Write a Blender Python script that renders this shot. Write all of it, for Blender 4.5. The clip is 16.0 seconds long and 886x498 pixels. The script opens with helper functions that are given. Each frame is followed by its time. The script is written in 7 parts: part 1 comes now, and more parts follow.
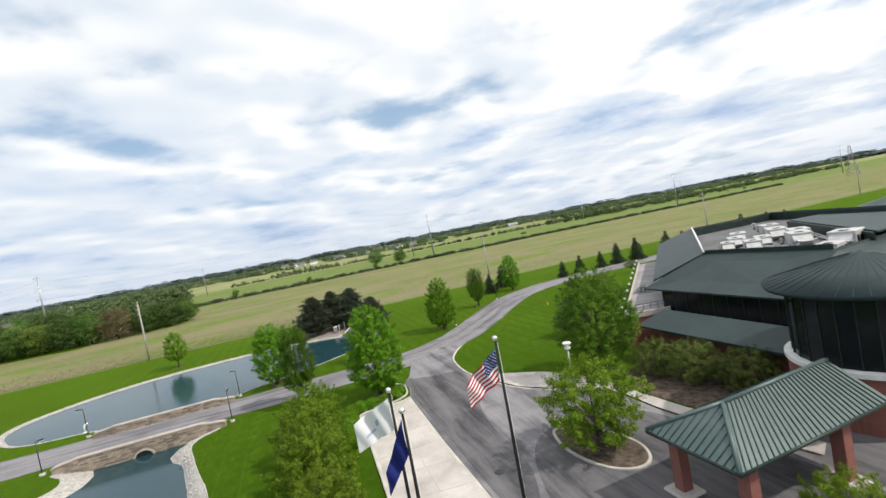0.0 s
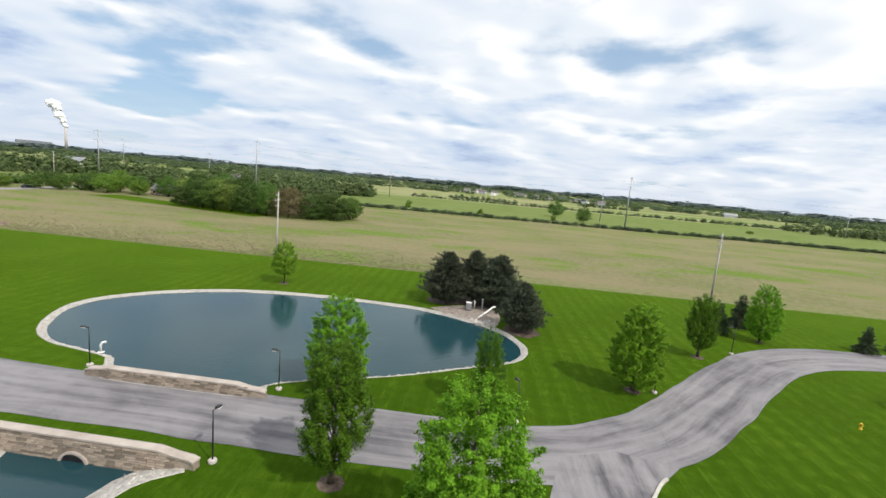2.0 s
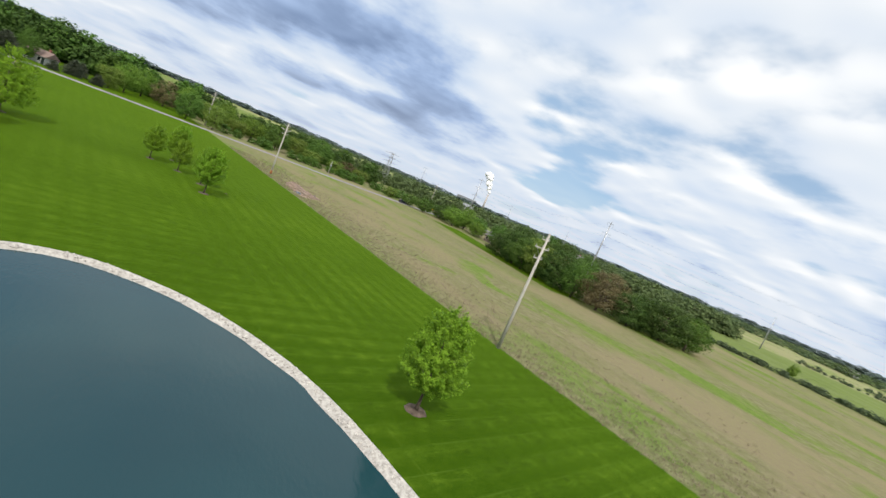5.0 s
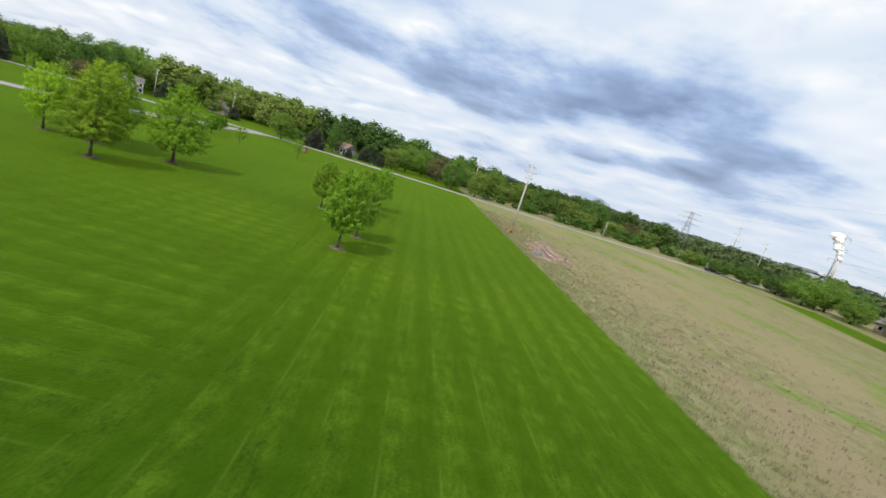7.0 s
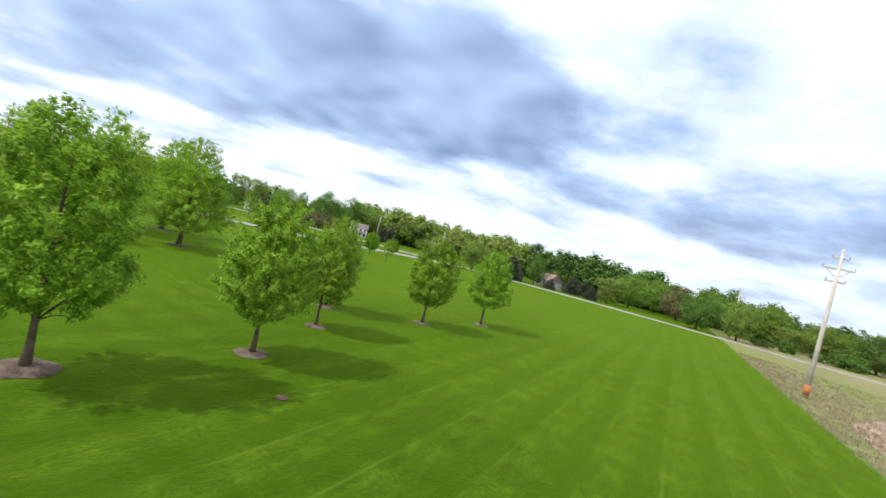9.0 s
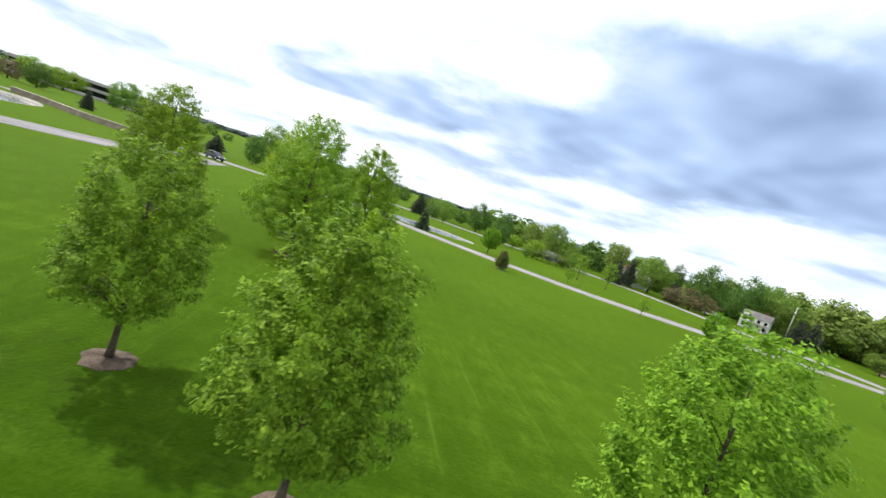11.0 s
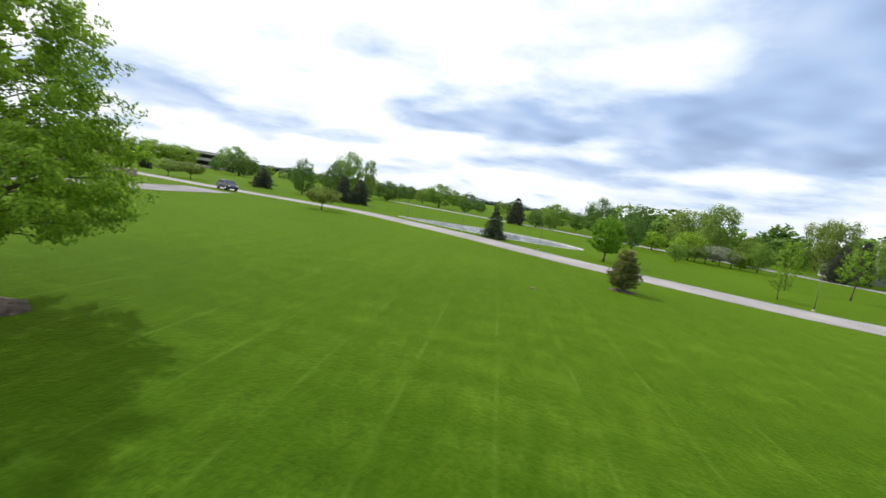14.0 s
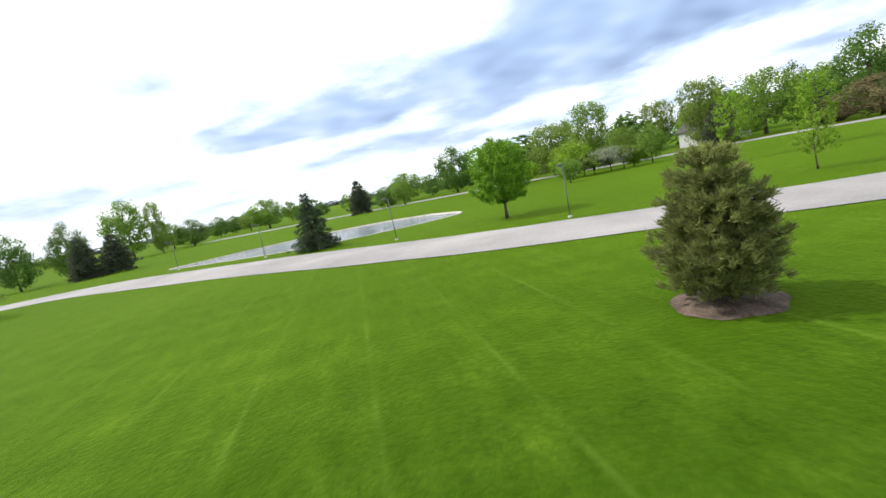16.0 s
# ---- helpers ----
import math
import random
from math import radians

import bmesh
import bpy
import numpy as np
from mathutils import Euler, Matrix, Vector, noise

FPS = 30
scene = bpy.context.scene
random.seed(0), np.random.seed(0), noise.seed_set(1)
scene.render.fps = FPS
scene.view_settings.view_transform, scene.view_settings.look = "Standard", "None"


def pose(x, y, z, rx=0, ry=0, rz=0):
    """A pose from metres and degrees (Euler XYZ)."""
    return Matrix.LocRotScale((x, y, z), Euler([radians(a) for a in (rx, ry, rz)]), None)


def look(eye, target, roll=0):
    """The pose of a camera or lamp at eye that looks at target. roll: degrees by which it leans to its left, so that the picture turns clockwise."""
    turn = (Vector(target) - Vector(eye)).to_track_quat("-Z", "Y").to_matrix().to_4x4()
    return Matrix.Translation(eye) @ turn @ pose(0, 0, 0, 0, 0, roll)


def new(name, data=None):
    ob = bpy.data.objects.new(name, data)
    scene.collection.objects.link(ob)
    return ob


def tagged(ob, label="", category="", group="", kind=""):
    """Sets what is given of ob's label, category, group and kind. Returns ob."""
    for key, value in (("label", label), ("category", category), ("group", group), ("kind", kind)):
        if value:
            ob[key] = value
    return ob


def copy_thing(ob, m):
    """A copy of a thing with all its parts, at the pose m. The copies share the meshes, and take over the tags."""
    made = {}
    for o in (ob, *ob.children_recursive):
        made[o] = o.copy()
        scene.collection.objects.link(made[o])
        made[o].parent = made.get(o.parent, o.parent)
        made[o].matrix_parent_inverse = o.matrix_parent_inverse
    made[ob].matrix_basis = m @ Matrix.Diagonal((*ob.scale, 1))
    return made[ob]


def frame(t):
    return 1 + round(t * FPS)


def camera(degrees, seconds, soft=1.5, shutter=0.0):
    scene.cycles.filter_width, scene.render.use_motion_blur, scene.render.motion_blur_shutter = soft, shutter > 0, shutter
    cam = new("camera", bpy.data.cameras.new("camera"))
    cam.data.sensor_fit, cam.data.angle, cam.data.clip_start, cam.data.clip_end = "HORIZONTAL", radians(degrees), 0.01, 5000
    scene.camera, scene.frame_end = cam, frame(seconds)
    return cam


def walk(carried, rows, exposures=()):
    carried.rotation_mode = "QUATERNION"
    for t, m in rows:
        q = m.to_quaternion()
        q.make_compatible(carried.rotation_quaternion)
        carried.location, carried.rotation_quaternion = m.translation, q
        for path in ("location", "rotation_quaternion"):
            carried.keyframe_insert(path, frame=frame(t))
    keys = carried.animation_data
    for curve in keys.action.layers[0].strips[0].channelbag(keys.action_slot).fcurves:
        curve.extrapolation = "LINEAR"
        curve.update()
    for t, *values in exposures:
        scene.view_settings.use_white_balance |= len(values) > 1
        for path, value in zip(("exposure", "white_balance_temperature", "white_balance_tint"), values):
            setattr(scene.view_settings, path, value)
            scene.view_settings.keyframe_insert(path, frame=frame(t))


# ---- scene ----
cam = camera(89.4, 16.0, soft=1.5, shutter=0.10)
PATH = [
    (0, (0.21, -7.28, 15.71), (0.25, 12.70, 14.94), -10.61),
    (0.5, (0.00, 0.00, 17.00), (-2.67, 19.76, 15.47), 0.05),
    (1, (-0.61, 7.58, 17.44), (-6.72, 26.48, 15.11), 8.45),
    (1.5, (-1.96, 14.77, 17.76), (-9.89, 32.91, 14.86), 10.34),
    (2, (-4.30, 21.95, 17.69), (-11.74, 40.27, 14.69), 5.19),
    (2.5, (-7.02, 28.86, 17.26), (-13.85, 47.45, 14.48), 2.82),
    (3, (-10.26, 35.88, 16.40), (-18.04, 54.12, 13.76), 3.34),
    (3.5, (-14.10, 43.15, 15.57), (-24.52, 60.08, 13.38), 8.93),
    (4, (-18.53, 50.52, 14.39), (-32.32, 64.88, 12.53), 15.97),
    (4.5, (-23.78, 56.82, 13.37), (-39.84, 68.59, 11.44), 20.65),
    (5, (-29.37, 62.32, 12.60), (-47.45, 70.54, 10.22), 23.26),
    (5.2, (-32.49, 64.71, 11.92), (-51.16, 71.42, 9.42), 23.62),
    (7.3, (-68.20, 72.26, 8.29), (-87.10, 66.94, 4.49), 14.91),
    (7.5, (-71.11, 72.22, 7.77), (-89.91, 66.53, 4.01), 12.33),
    (8, (-79.02, 72.15, 6.76), (-97.54, 65.34, 3.50), 6.62),
    (8.5, (-86.55, 71.47, 5.84), (-103.51, 60.98, 4.29), 9.48),
    (9, (-94.07, 70.61, 5.14), (-107.70, 55.98, 4.88), 14.25),
    (9.5, (-100.70, 68.63, 5.12), (-109.79, 50.81, 5.08), 21.73),
    (10, (-106.38, 66.50, 5.52), (-109.64, 46.77, 5.17), 27.30),
    (10.2, (-108.74, 64.55, 5.57), (-109.56, 44.57, 4.92), 28.97),
    (12.3, (-117.33, 45.13, 6.34), (-111.59, 26.33, 2.67), 8.01),
    (12.5, (-117.31, 43.00, 6.06), (-112.21, 23.98, 2.54), 5.98),
    (13, (-117.23, 37.69, 5.17), (-112.44, 18.55, 1.92), 3.61),
    (13.5, (-117.00, 32.10, 4.37), (-110.31, 13.49, 1.37), 6.87),
    (14, (-116.07, 27.38, 3.90), (-107.74, 9.34, 1.61), 8.91),
    (14.5, (-114.80, 21.88, 3.47), (-106.98, 3.62, 1.20), 5.09),
    (15, (-113.57, 16.58, 3.17), (-107.09, -2.20, 0.82), -1.08),
    (15.5, (-112.44, 11.23, 2.90), (-107.74, -8.04, 0.29), -6.31),
    (16, (-111.76, 5.96, 2.70), (-108.83, -13.61, -0.17), -11.61),
]
EXPOSURE = [(0, -0.44), (3, -0.42), (5, -0.46), (7.5, -0.4), (8.5, -0.2), (9.5, 0.02), (10.2, 0.02), (12.5, -0.25), (13.5, -0.3), (14.5, -0.15), (16, 0.0)]
walk(cam, [(t, look(eye, target, roll)) for t, eye, target, roll in PATH], EXPOSURE)

# ---- daylight: broken cloud, sun high in the east-south-east ----
SUN_AZ, SUN_EL = math.atan2(0.94, -0.34), radians(48)  # clockwise from +y, above the horizon
sun_way = Vector((math.sin(SUN_AZ) * math.cos(SUN_EL), math.cos(SUN_AZ) * math.cos(SUN_EL), math.sin(SUN_EL)))

sun_data = bpy.data.lights.new("sun", "SUN")
sun_data.energy, sun_data.angle, sun_data.color = 4.6, radians(1.2), (1.0, 0.94, 0.85)
sun = new("sun", sun_data)
sun.matrix_world = look((0, 0, 60), Vector((0, 0, 60)) - sun_way)


def node(nt, kind, **given):
    """A shader node; given names that start with a capital or i0, i1.. are inputs, the rest properties."""
    nd = nt.nodes.new(kind)
    for key, value in given.items():
        key = key.replace("__", " ")
        if key[0] == "i" and key[1:].isdigit():
            sock = nd.inputs[int(key[1:])]
        elif key in nd.inputs:
            sock = nd.inputs[key]
        else:
            setattr(nd, key, value)
            continue
        if isinstance(value, bpy.types.NodeSocket):
            nt.links.new(value, sock)
        else:
            sock.default_value = value
    return nd


def ramp(nt, fac, stops, interpolation="LINEAR"):
    nd = nt.nodes.new("ShaderNodeValToRGB")
    nd.color_ramp.interpolation = interpolation
    while len(nd.color_ramp.elements) < len(stops):
        nd.color_ramp.elements.new(0.5)
    for e, (p, c) in zip(nd.color_ramp.elements, stops):
        e.position = p
        e.color = (*c, 1) if isinstance(c, tuple) else (c, c, c, 1)
    nt.links.new(fac, nd.inputs[0])
    return nd.outputs[0]


def math_node(nt, op, a, b=0.0, c=0.0, clamp=False):
    return node(nt, "ShaderNodeMath", operation=op, use_clamp=clamp, i0=a, i1=b, i2=c).outputs[0]


def mix(nt, fac, a, b, blend="MIX"):
    nd = nt.nodes.new("ShaderNodeMix")
    nd.data_type, nd.blend_type = "RGBA", blend
    for sock, v in ((nd.inputs[0], fac), (nd.inputs[6], a), (nd.inputs[7], b)):
        if isinstance(v, bpy.types.NodeSocket):
            nt.links.new(v, sock)
        elif isinstance(v, tuple):
            sock.default_value = (*v, 1)
        else:
            sock.default_value = v
    return nd.outputs[2]


def noise_fac(nt, vec, scale, detail=4.0, rough=0.55, distort=0.0):
    return node(nt, "ShaderNodeTexNoise", Vector=vec, Scale=scale, Detail=detail, Roughness=rough, Distortion=distort).outputs[0]


CLOUD_AT = (3.1, 5.4, 0.0)
world = bpy.data.worlds.new("sky")
scene.world = world
world.use_nodes = True
wt = world.node_tree
wt.nodes.clear()
sky = node(wt, "ShaderNodeTexSky", sky_type="NISHITA", sun_disc=False, sun_elevation=SUN_EL, sun_rotation=SUN_AZ, air_density=1.0, dust_density=0.6, ozone_density=2.0)
way = node(wt, "ShaderNodeTexCoord").outputs["Generated"]
sep = node(wt, "ShaderNodeSeparateXYZ", i0=way)
up = math_node(wt, "MAXIMUM", sep.outputs[2], 0.0)
low = math_node(wt, "ADD", up, 0.15)
flat = node(wt, "ShaderNodeCombineXYZ", i0=math_node(wt, "DIVIDE", sep.outputs[0], low), i1=math_node(wt, "DIVIDE", sep.outputs[1], low)).outputs[0]
deck = node(wt, "ShaderNodeMapping", Location=CLOUD_AT, Vector=flat).outputs[0]
drift = node(wt, "ShaderNodeTexNoise", Vector=deck, Scale=0.9, Detail=3.0).outputs["Color"]
drift = node(wt, "ShaderNodeVectorMath", operation="MULTIPLY_ADD", i0=drift, i1=(1.1, 1.1, 0.0), i2=(-0.55, -0.55, 0.0)).outputs[0]
drifted = node(wt, "ShaderNodeVectorMath", operation="ADD", i0=flat, i1=drift).outputs[0]


def bank(cx, cy, angle, long, wide, amount):
    """A soft oval bank (or gap) in the cloud deck, with an edge that drifts."""
    at = node(wt, "ShaderNodeVectorMath", operation="SUBTRACT", i0=drifted, i1=(cx, cy, 0.0)).outputs[0]
    at = node(wt, "ShaderNodeMapping", Vector=at, Rotation=(0, 0, -angle)).outputs[0]
    at = node(wt, "ShaderNodeMapping", Vector=at, Scale=(1 / long, 1 / wide, 0.0)).outputs[0]
    off = node(wt, "ShaderNodeVectorMath", operation="DOT_PRODUCT", i0=at, i1=at).outputs["Value"]
    return math_node(wt, "MULTIPLY", math_node(wt, "EXPONENT", math_node(wt, "MULTIPLY", off, -1.0)), amount)


# broad cloud banks, their rounded lumps, and the side that faces the sun
mass = noise_fac(wt, deck, 0.55, 3.0, 0.45)
lump = noise_fac(wt, deck, 1.5, 5.0, 0.52)
soft_lump = noise_fac(wt, deck, 1.5, 2.0, 0.4)
shift = node(wt, "ShaderNodeVectorMath", operation="ADD", i0=deck, i1=(0.12 * math.sin(SUN_AZ), 0.12 * math.cos(SUN_AZ), 0.0)).outputs[0]
lump_on = noise_fac(wt, shift, 1.5, 2.0, 0.4)
to_sun = node(wt, "ShaderNodeVectorMath", operation="DOT_PRODUCT", i0=way, i1=tuple(sun_way)).outputs["Value"]
depth = math_node(wt, "MULTIPLY_ADD", lump, 0.44, math_node(wt, "MULTIPLY_ADD", mass, 0.36, 0.085))
for cx, cy, angle, long, wide, amount in (
    (-1.05, -2.35, 2.46, 1.9, 0.68, 0.25), (-0.65, -2.45, 2.46, 0.9, 0.5, 0.05), (-2.75, 0.70, 2.0, 0.9, 0.7, 0.115), (-3.9, 0.4, 1.4, 0.9, 0.3, 0.10), (-3.05, 2.1, 2.2, 1.2, 0.38, -0.13),
    (-1.35, 2.15, 0.6, 0.4, 0.25, -0.11), (1.35, -2.75, 0.5, 0.55, 0.30, 0.20), (3.2, -2.0, 1.0, 0.9, 0.55, 0.17), (0.7, -3.1, 0.3, 0.4, 0.2, 0.12), (1.6, -1.65, 0.4, 0.4, 0.3, 0.12), (-0.8, -1.6, 2.46, 0.6, 0.3, 0.10),
    (-2.7, -2.7, 2.3, 1.0, 0.3, 0.04), (-1.75, -0.6, 2.2, 0.8, 0.4, 0.08), (-3.3, -0.7, 1.9, 1.3, 0.4, 0.08), (0.2, -4.25, 0.1, 1.7, 0.4, 0.11), (-0.9, 1.5, 0.3, 1.4, 0.6, -0.05), (0.0, 2.4, 0.2, 0.4, 0.3, -0.10), (-2.3, 1.25, 1.9, 0.6, 0.25, -0.06),
):
    depth = math_node(wt, "ADD", depth, bank(cx, cy, angle, long, wide, amount))
depth = math_node(wt, "ADD", depth, ramp(wt, up, [(0.62, 0.0), (0.85, -0.13)]))  # the deck opens overhead
cover = ramp(wt, depth, [(0.35, 0.20), (0.44, 1.0)], "EASE")
thick = ramp(wt, depth, [(0.48, 0.0), (0.64, 1.0)], "EASE")
lit = math_node(wt, "MULTIPLY_ADD", thick, -0.62, 0.92)
lit = math_node(wt, "MULTIPLY_ADD", math_node(wt, "SUBTRACT", soft_lump, lump_on), 1.3, lit)
lit = math_node(wt, "MULTIPLY_ADD", to_sun, 0.24, lit)
cloud = ramp(wt, lit, [(0.08, (0.20, 0.29, 0.48)), (0.42, (0.45, 0.60, 0.88)), (0.66, (0.74, 0.86, 1.03)), (0.86, (0.96, 1.02, 1.09)), (1.05, (1.25, 1.25, 1.24))])
haze = ramp(wt, up, [(0.0, 1.0), (0.06, 0.45), (0.20, 0.0)])
cloud = mix(wt, math_node(wt, "MULTIPLY", haze, 0.7), cloud, (0.76, 0.84, 0.96))
cover = math_node(wt, "MAXIMUM", cover, math_node(wt, "MULTIPLY", haze, 0.85))
blue = node(wt, "ShaderNodeBackground", Color=mix(wt, ramp(wt, up, [(0.5, 0.55), (0.85, 0.0)]), sky.outputs[0], (2.6, 4.7, 7.2)), Strength=0.15)
white = node(wt, "ShaderNodeBackground", Color=cloud, Strength=1.2)
both = node(wt, "ShaderNodeMixShader", i0=cover, i1=blue.outputs[0], i2=white.outputs[0])
node(wt, "ShaderNodeOutputWorld", i0=both.outputs[0])

# ---- materials ----
def material(name, rough=0.7, metal=0.0, spec=0.3):
    m = bpy.data.materials.new(name)
    m.use_nodes = True
    nt = m.node_tree
    bsdf = nt.nodes["Principled BSDF"]
    bsdf.inputs["Roughness"].default_value, bsdf.inputs["Metallic"].default_value = rough, metal
    bsdf.inputs["Specular IOR Level"].default_value = spec
    return m, nt, bsdf


def spot(nt):
    return node(nt, "ShaderNodeTexCoord").outputs["Object"]


def turned(nt, at, angle, sx, sy):
    """Coordinates turned first, then stretched along the turned axes."""
    first = node(nt, "ShaderNodeMapping", Vector=at, Rotation=(0, 0, angle)).outputs[0]
    return node(nt, "ShaderNodeMapping", Vector=first, Scale=(sx, sy, 1.0)).outputs[0]


def bump(nt, bsdf, height, strength=0.3, distance=0.02):
    nd = node(nt, "ShaderNodeBump", Strength=strength, Distance=distance, Height=height)
    nt.links.new(nd.outputs[0], bsdf.inputs["Normal"])


def speckled(name, dark, light, scale=3.0, rough=0.8, metal=0.0, fine=40.0, relief=0.2, spec=0.3, vary=0.0):
    """A surface of two tones at two scales: broad stains and fine grain."""
    m, nt, b = material(name, rough, metal, spec)
    at = spot(nt)
    broad, grain = noise_fac(nt, at, scale, 4.0), noise_fac(nt, at, fine, 3.0)
    f = math_node(nt, "ADD", math_node(nt, "MULTIPLY", broad, 0.65), math_node(nt, "MULTIPLY", grain, 0.35))
    tint = ramp(nt, f, [(0.36, dark), (0.64, light)])
    if vary:  # each piece its own shade
        piece = node(nt, "ShaderNodeObjectInfo").outputs["Random"]
        tint = node(nt, "ShaderNodeHueSaturation", Value=math_node(nt, "MULTIPLY_ADD", piece, vary * 2, 1 - vary), Color=tint).outputs[0]
    nt.links.new(tint, b.inputs["Base Color"])
    if relief:
        bump(nt, b, grain, relief, 0.01)
    return m


def leafy(name, dark, light, glow=0.35):
    """Leaves: colour by leaf and by tree, with light passing through."""
    m, nt, b = material(name, 0.6, 0.0, 0.14)
    leaf = node(nt, "ShaderNodeNewGeometry").outputs["Random Per Island"]
    tree = node(nt, "ShaderNodeObjectInfo").outputs["Random"]
    broad = noise_fac(nt, spot(nt), 0.9, 2.0)
    f = math_node(nt, "ADD", math_node(nt, "MULTIPLY", leaf, 0.38), math_node(nt, "MULTIPLY_ADD", broad, 0.6, 0.06))
    c = ramp(nt, f, [(0.25, dark), (0.8, light)])
    hue = node(nt, "ShaderNodeHueSaturation", Hue=math_node(nt, "MULTIPLY_ADD", tree, 0.016, 0.494), Value=math_node(nt, "MULTIPLY_ADD", tree, 0.25, 0.88), Color=c).outputs[0]
    nt.links.new(hue, b.inputs["Base Color"])
    through_leaf = node(nt, "ShaderNodeBsdfTranslucent", Color=hue)
    out = nt.nodes["Material Output"]
    nt.links.new(node(nt, "ShaderNodeMixShader", i0=glow, i1=b.outputs[0], i2=through_leaf.outputs[0]).outputs[0], out.inputs[0])
    return m


LEAF_ASH = leafy("leaf_fresh_green", (0.075, 0.175, 0.011), (0.32, 0.50, 0.045), 0.45)
LEAF_OAK = leafy("leaf_oak_green", (0.070, 0.165, 0.009), (0.34, 0.52, 0.04), 0.36)
LEAF_HORN = leafy("leaf_hornbeam_green", (0.032, 0.088, 0.006), (0.14, 0.275, 0.022), 0.42)
LEAF_MAPLE = leafy("leaf_bright_green", (0.062, 0.160, 0.008), (0.27, 0.48, 0.035), 0.52)
LEAF_TERRACE = leafy("leaf_terrace_oak", (0.040, 0.10, 0.009), (0.18, 0.315, 0.03), 0.42)
LEAF_DARK = leafy("leaf_deep_green", (0.045, 0.098, 0.017), (0.15, 0.265, 0.05), 0.42)
LEAF_OLIVE = leafy("leaf_olive_green", (0.08, 0.135, 0.022), (0.27, 0.365, 0.075), 0.48)
# shade is put into this leaf colour, sunlight into the two wood colours below
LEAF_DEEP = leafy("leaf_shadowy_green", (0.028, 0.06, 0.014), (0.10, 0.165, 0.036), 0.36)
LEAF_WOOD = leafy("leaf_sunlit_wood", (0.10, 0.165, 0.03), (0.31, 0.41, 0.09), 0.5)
LEAF_WOOD_OLIVE = leafy("leaf_sunlit_olive_wood", (0.115, 0.165, 0.035), (0.33, 0.40, 0.105), 0.5)
LEAF_BRONZE = leafy("leaf_bronze_olive", (0.045, 0.07, 0.016), (0.19, 0.235, 0.055), 0.36)
LEAF_YELLOW = leafy("leaf_yellow_green", (0.16, 0.285, 0.014), (0.50, 0.70, 0.05), 0.5)
LEAF_SHRUB = leafy("leaf_shrub_green", (0.050, 0.110, 0.007), (0.27, 0.39, 0.032), 0.45)
LEAF_MID = leafy("leaf_mid_green", (0.085, 0.16, 0.022), (0.25, 0.385, 0.065), 0.52)
LEAF_RUST = leafy("leaf_rust_red", (0.09, 0.08, 0.035), (0.21, 0.18, 0.085))
LEAF_PALE = leafy("leaf_pale_blossom", (0.13, 0.18, 0.09), (0.42, 0.45, 0.34), 0.4)
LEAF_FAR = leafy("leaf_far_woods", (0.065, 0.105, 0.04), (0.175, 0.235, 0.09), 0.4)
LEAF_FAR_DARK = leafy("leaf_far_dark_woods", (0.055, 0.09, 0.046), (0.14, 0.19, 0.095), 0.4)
# distance haze is put into this pale blue-green leaf colour
LEAF_RIDGE = leafy("leaf_ridge_haze_tint", (0.075, 0.11, 0.10), (0.14, 0.19, 0.165), 0.3)
NEEDLE_DARK = leafy("needle_black_green", (0.032, 0.045, 0.030), (0.12, 0.14, 0.09), 0.2)
NEEDLE_SPRUCE = leafy("needle_spruce_green", (0.026, 0.046, 0.026), (0.11, 0.15, 0.08), 0.15)
NEEDLE_BROWN = leafy("needle_olive_brown", (0.078, 0.098, 0.030), (0.34, 0.38, 0.125), 0.34)
BARK = speckled("bark", (0.05, 0.038, 0.028), (0.16, 0.125, 0.095), 2.0, 0.9, fine=18.0, relief=0.6)
DRY_GRASS = leafy("dry_meadow_grass", (0.14, 0.14, 0.065), (0.38, 0.315, 0.225), 0.45)
MULCH = speckled("mulch", (0.032, 0.024, 0.018), (0.17, 0.128, 0.10), 2.2, 0.95, fine=22.0, relief=1.0)
CONCRETE = speckled("concrete", (0.36, 0.325, 0.30), (0.57, 0.53, 0.50), 0.35, 0.85, fine=12.0, relief=0.1)
KERB = speckled("kerb_concrete", (0.38, 0.36, 0.32), (0.58, 0.55, 0.50), 0.8, 0.85, fine=20.0)
GRAVEL = speckled("gravel", (0.26, 0.245, 0.225), (0.52, 0.50, 0.465), 4.0, 0.9, fine=9.0, relief=0.9)
STONE = speckled("pale_stone", (0.28, 0.265, 0.245), (0.58, 0.555, 0.52), 0.6, 0.85, fine=9.0, relief=0.4)
WALL_STONE = speckled("tan_wall_stone", (0.19, 0.155, 0.12), (0.39, 0.33, 0.265), 0.9, 0.88, fine=10.0, relief=0.5)
BLOCK_STONE = speckled("tan_block_stone", (0.17, 0.135, 0.105), (0.37, 0.31, 0.25), 0.9, 0.9, fine=10.0, relief=0.6, vary=0.45)
CAP_STONE = speckled("cap_stone", (0.33, 0.285, 0.25), (0.50, 0.445, 0.40), 0.8, 0.8, fine=15.0)
BLACK_METAL = speckled("black_painted_metal", (0.012, 0.012, 0.013), (0.03, 0.03, 0.032), 3.0, 0.4, 0.2, relief=0.0, spec=0.5)
POLE_BLACK = speckled("dull_black_pole", (0.010, 0.010, 0.011), (0.022, 0.022, 0.024), 3.0, 0.65, 0.0, relief=0.0, spec=0.2)
GREY_METAL = speckled("galvanised_metal", (0.30, 0.31, 0.32), (0.48, 0.49, 0.50), 4.0, 0.45, 0.7, relief=0.05)
LAMP_GREY = speckled("dull_grey_lamp_paint", (0.10, 0.105, 0.10), (0.17, 0.175, 0.17), 3.0, 0.6, 0.1, relief=0.0)
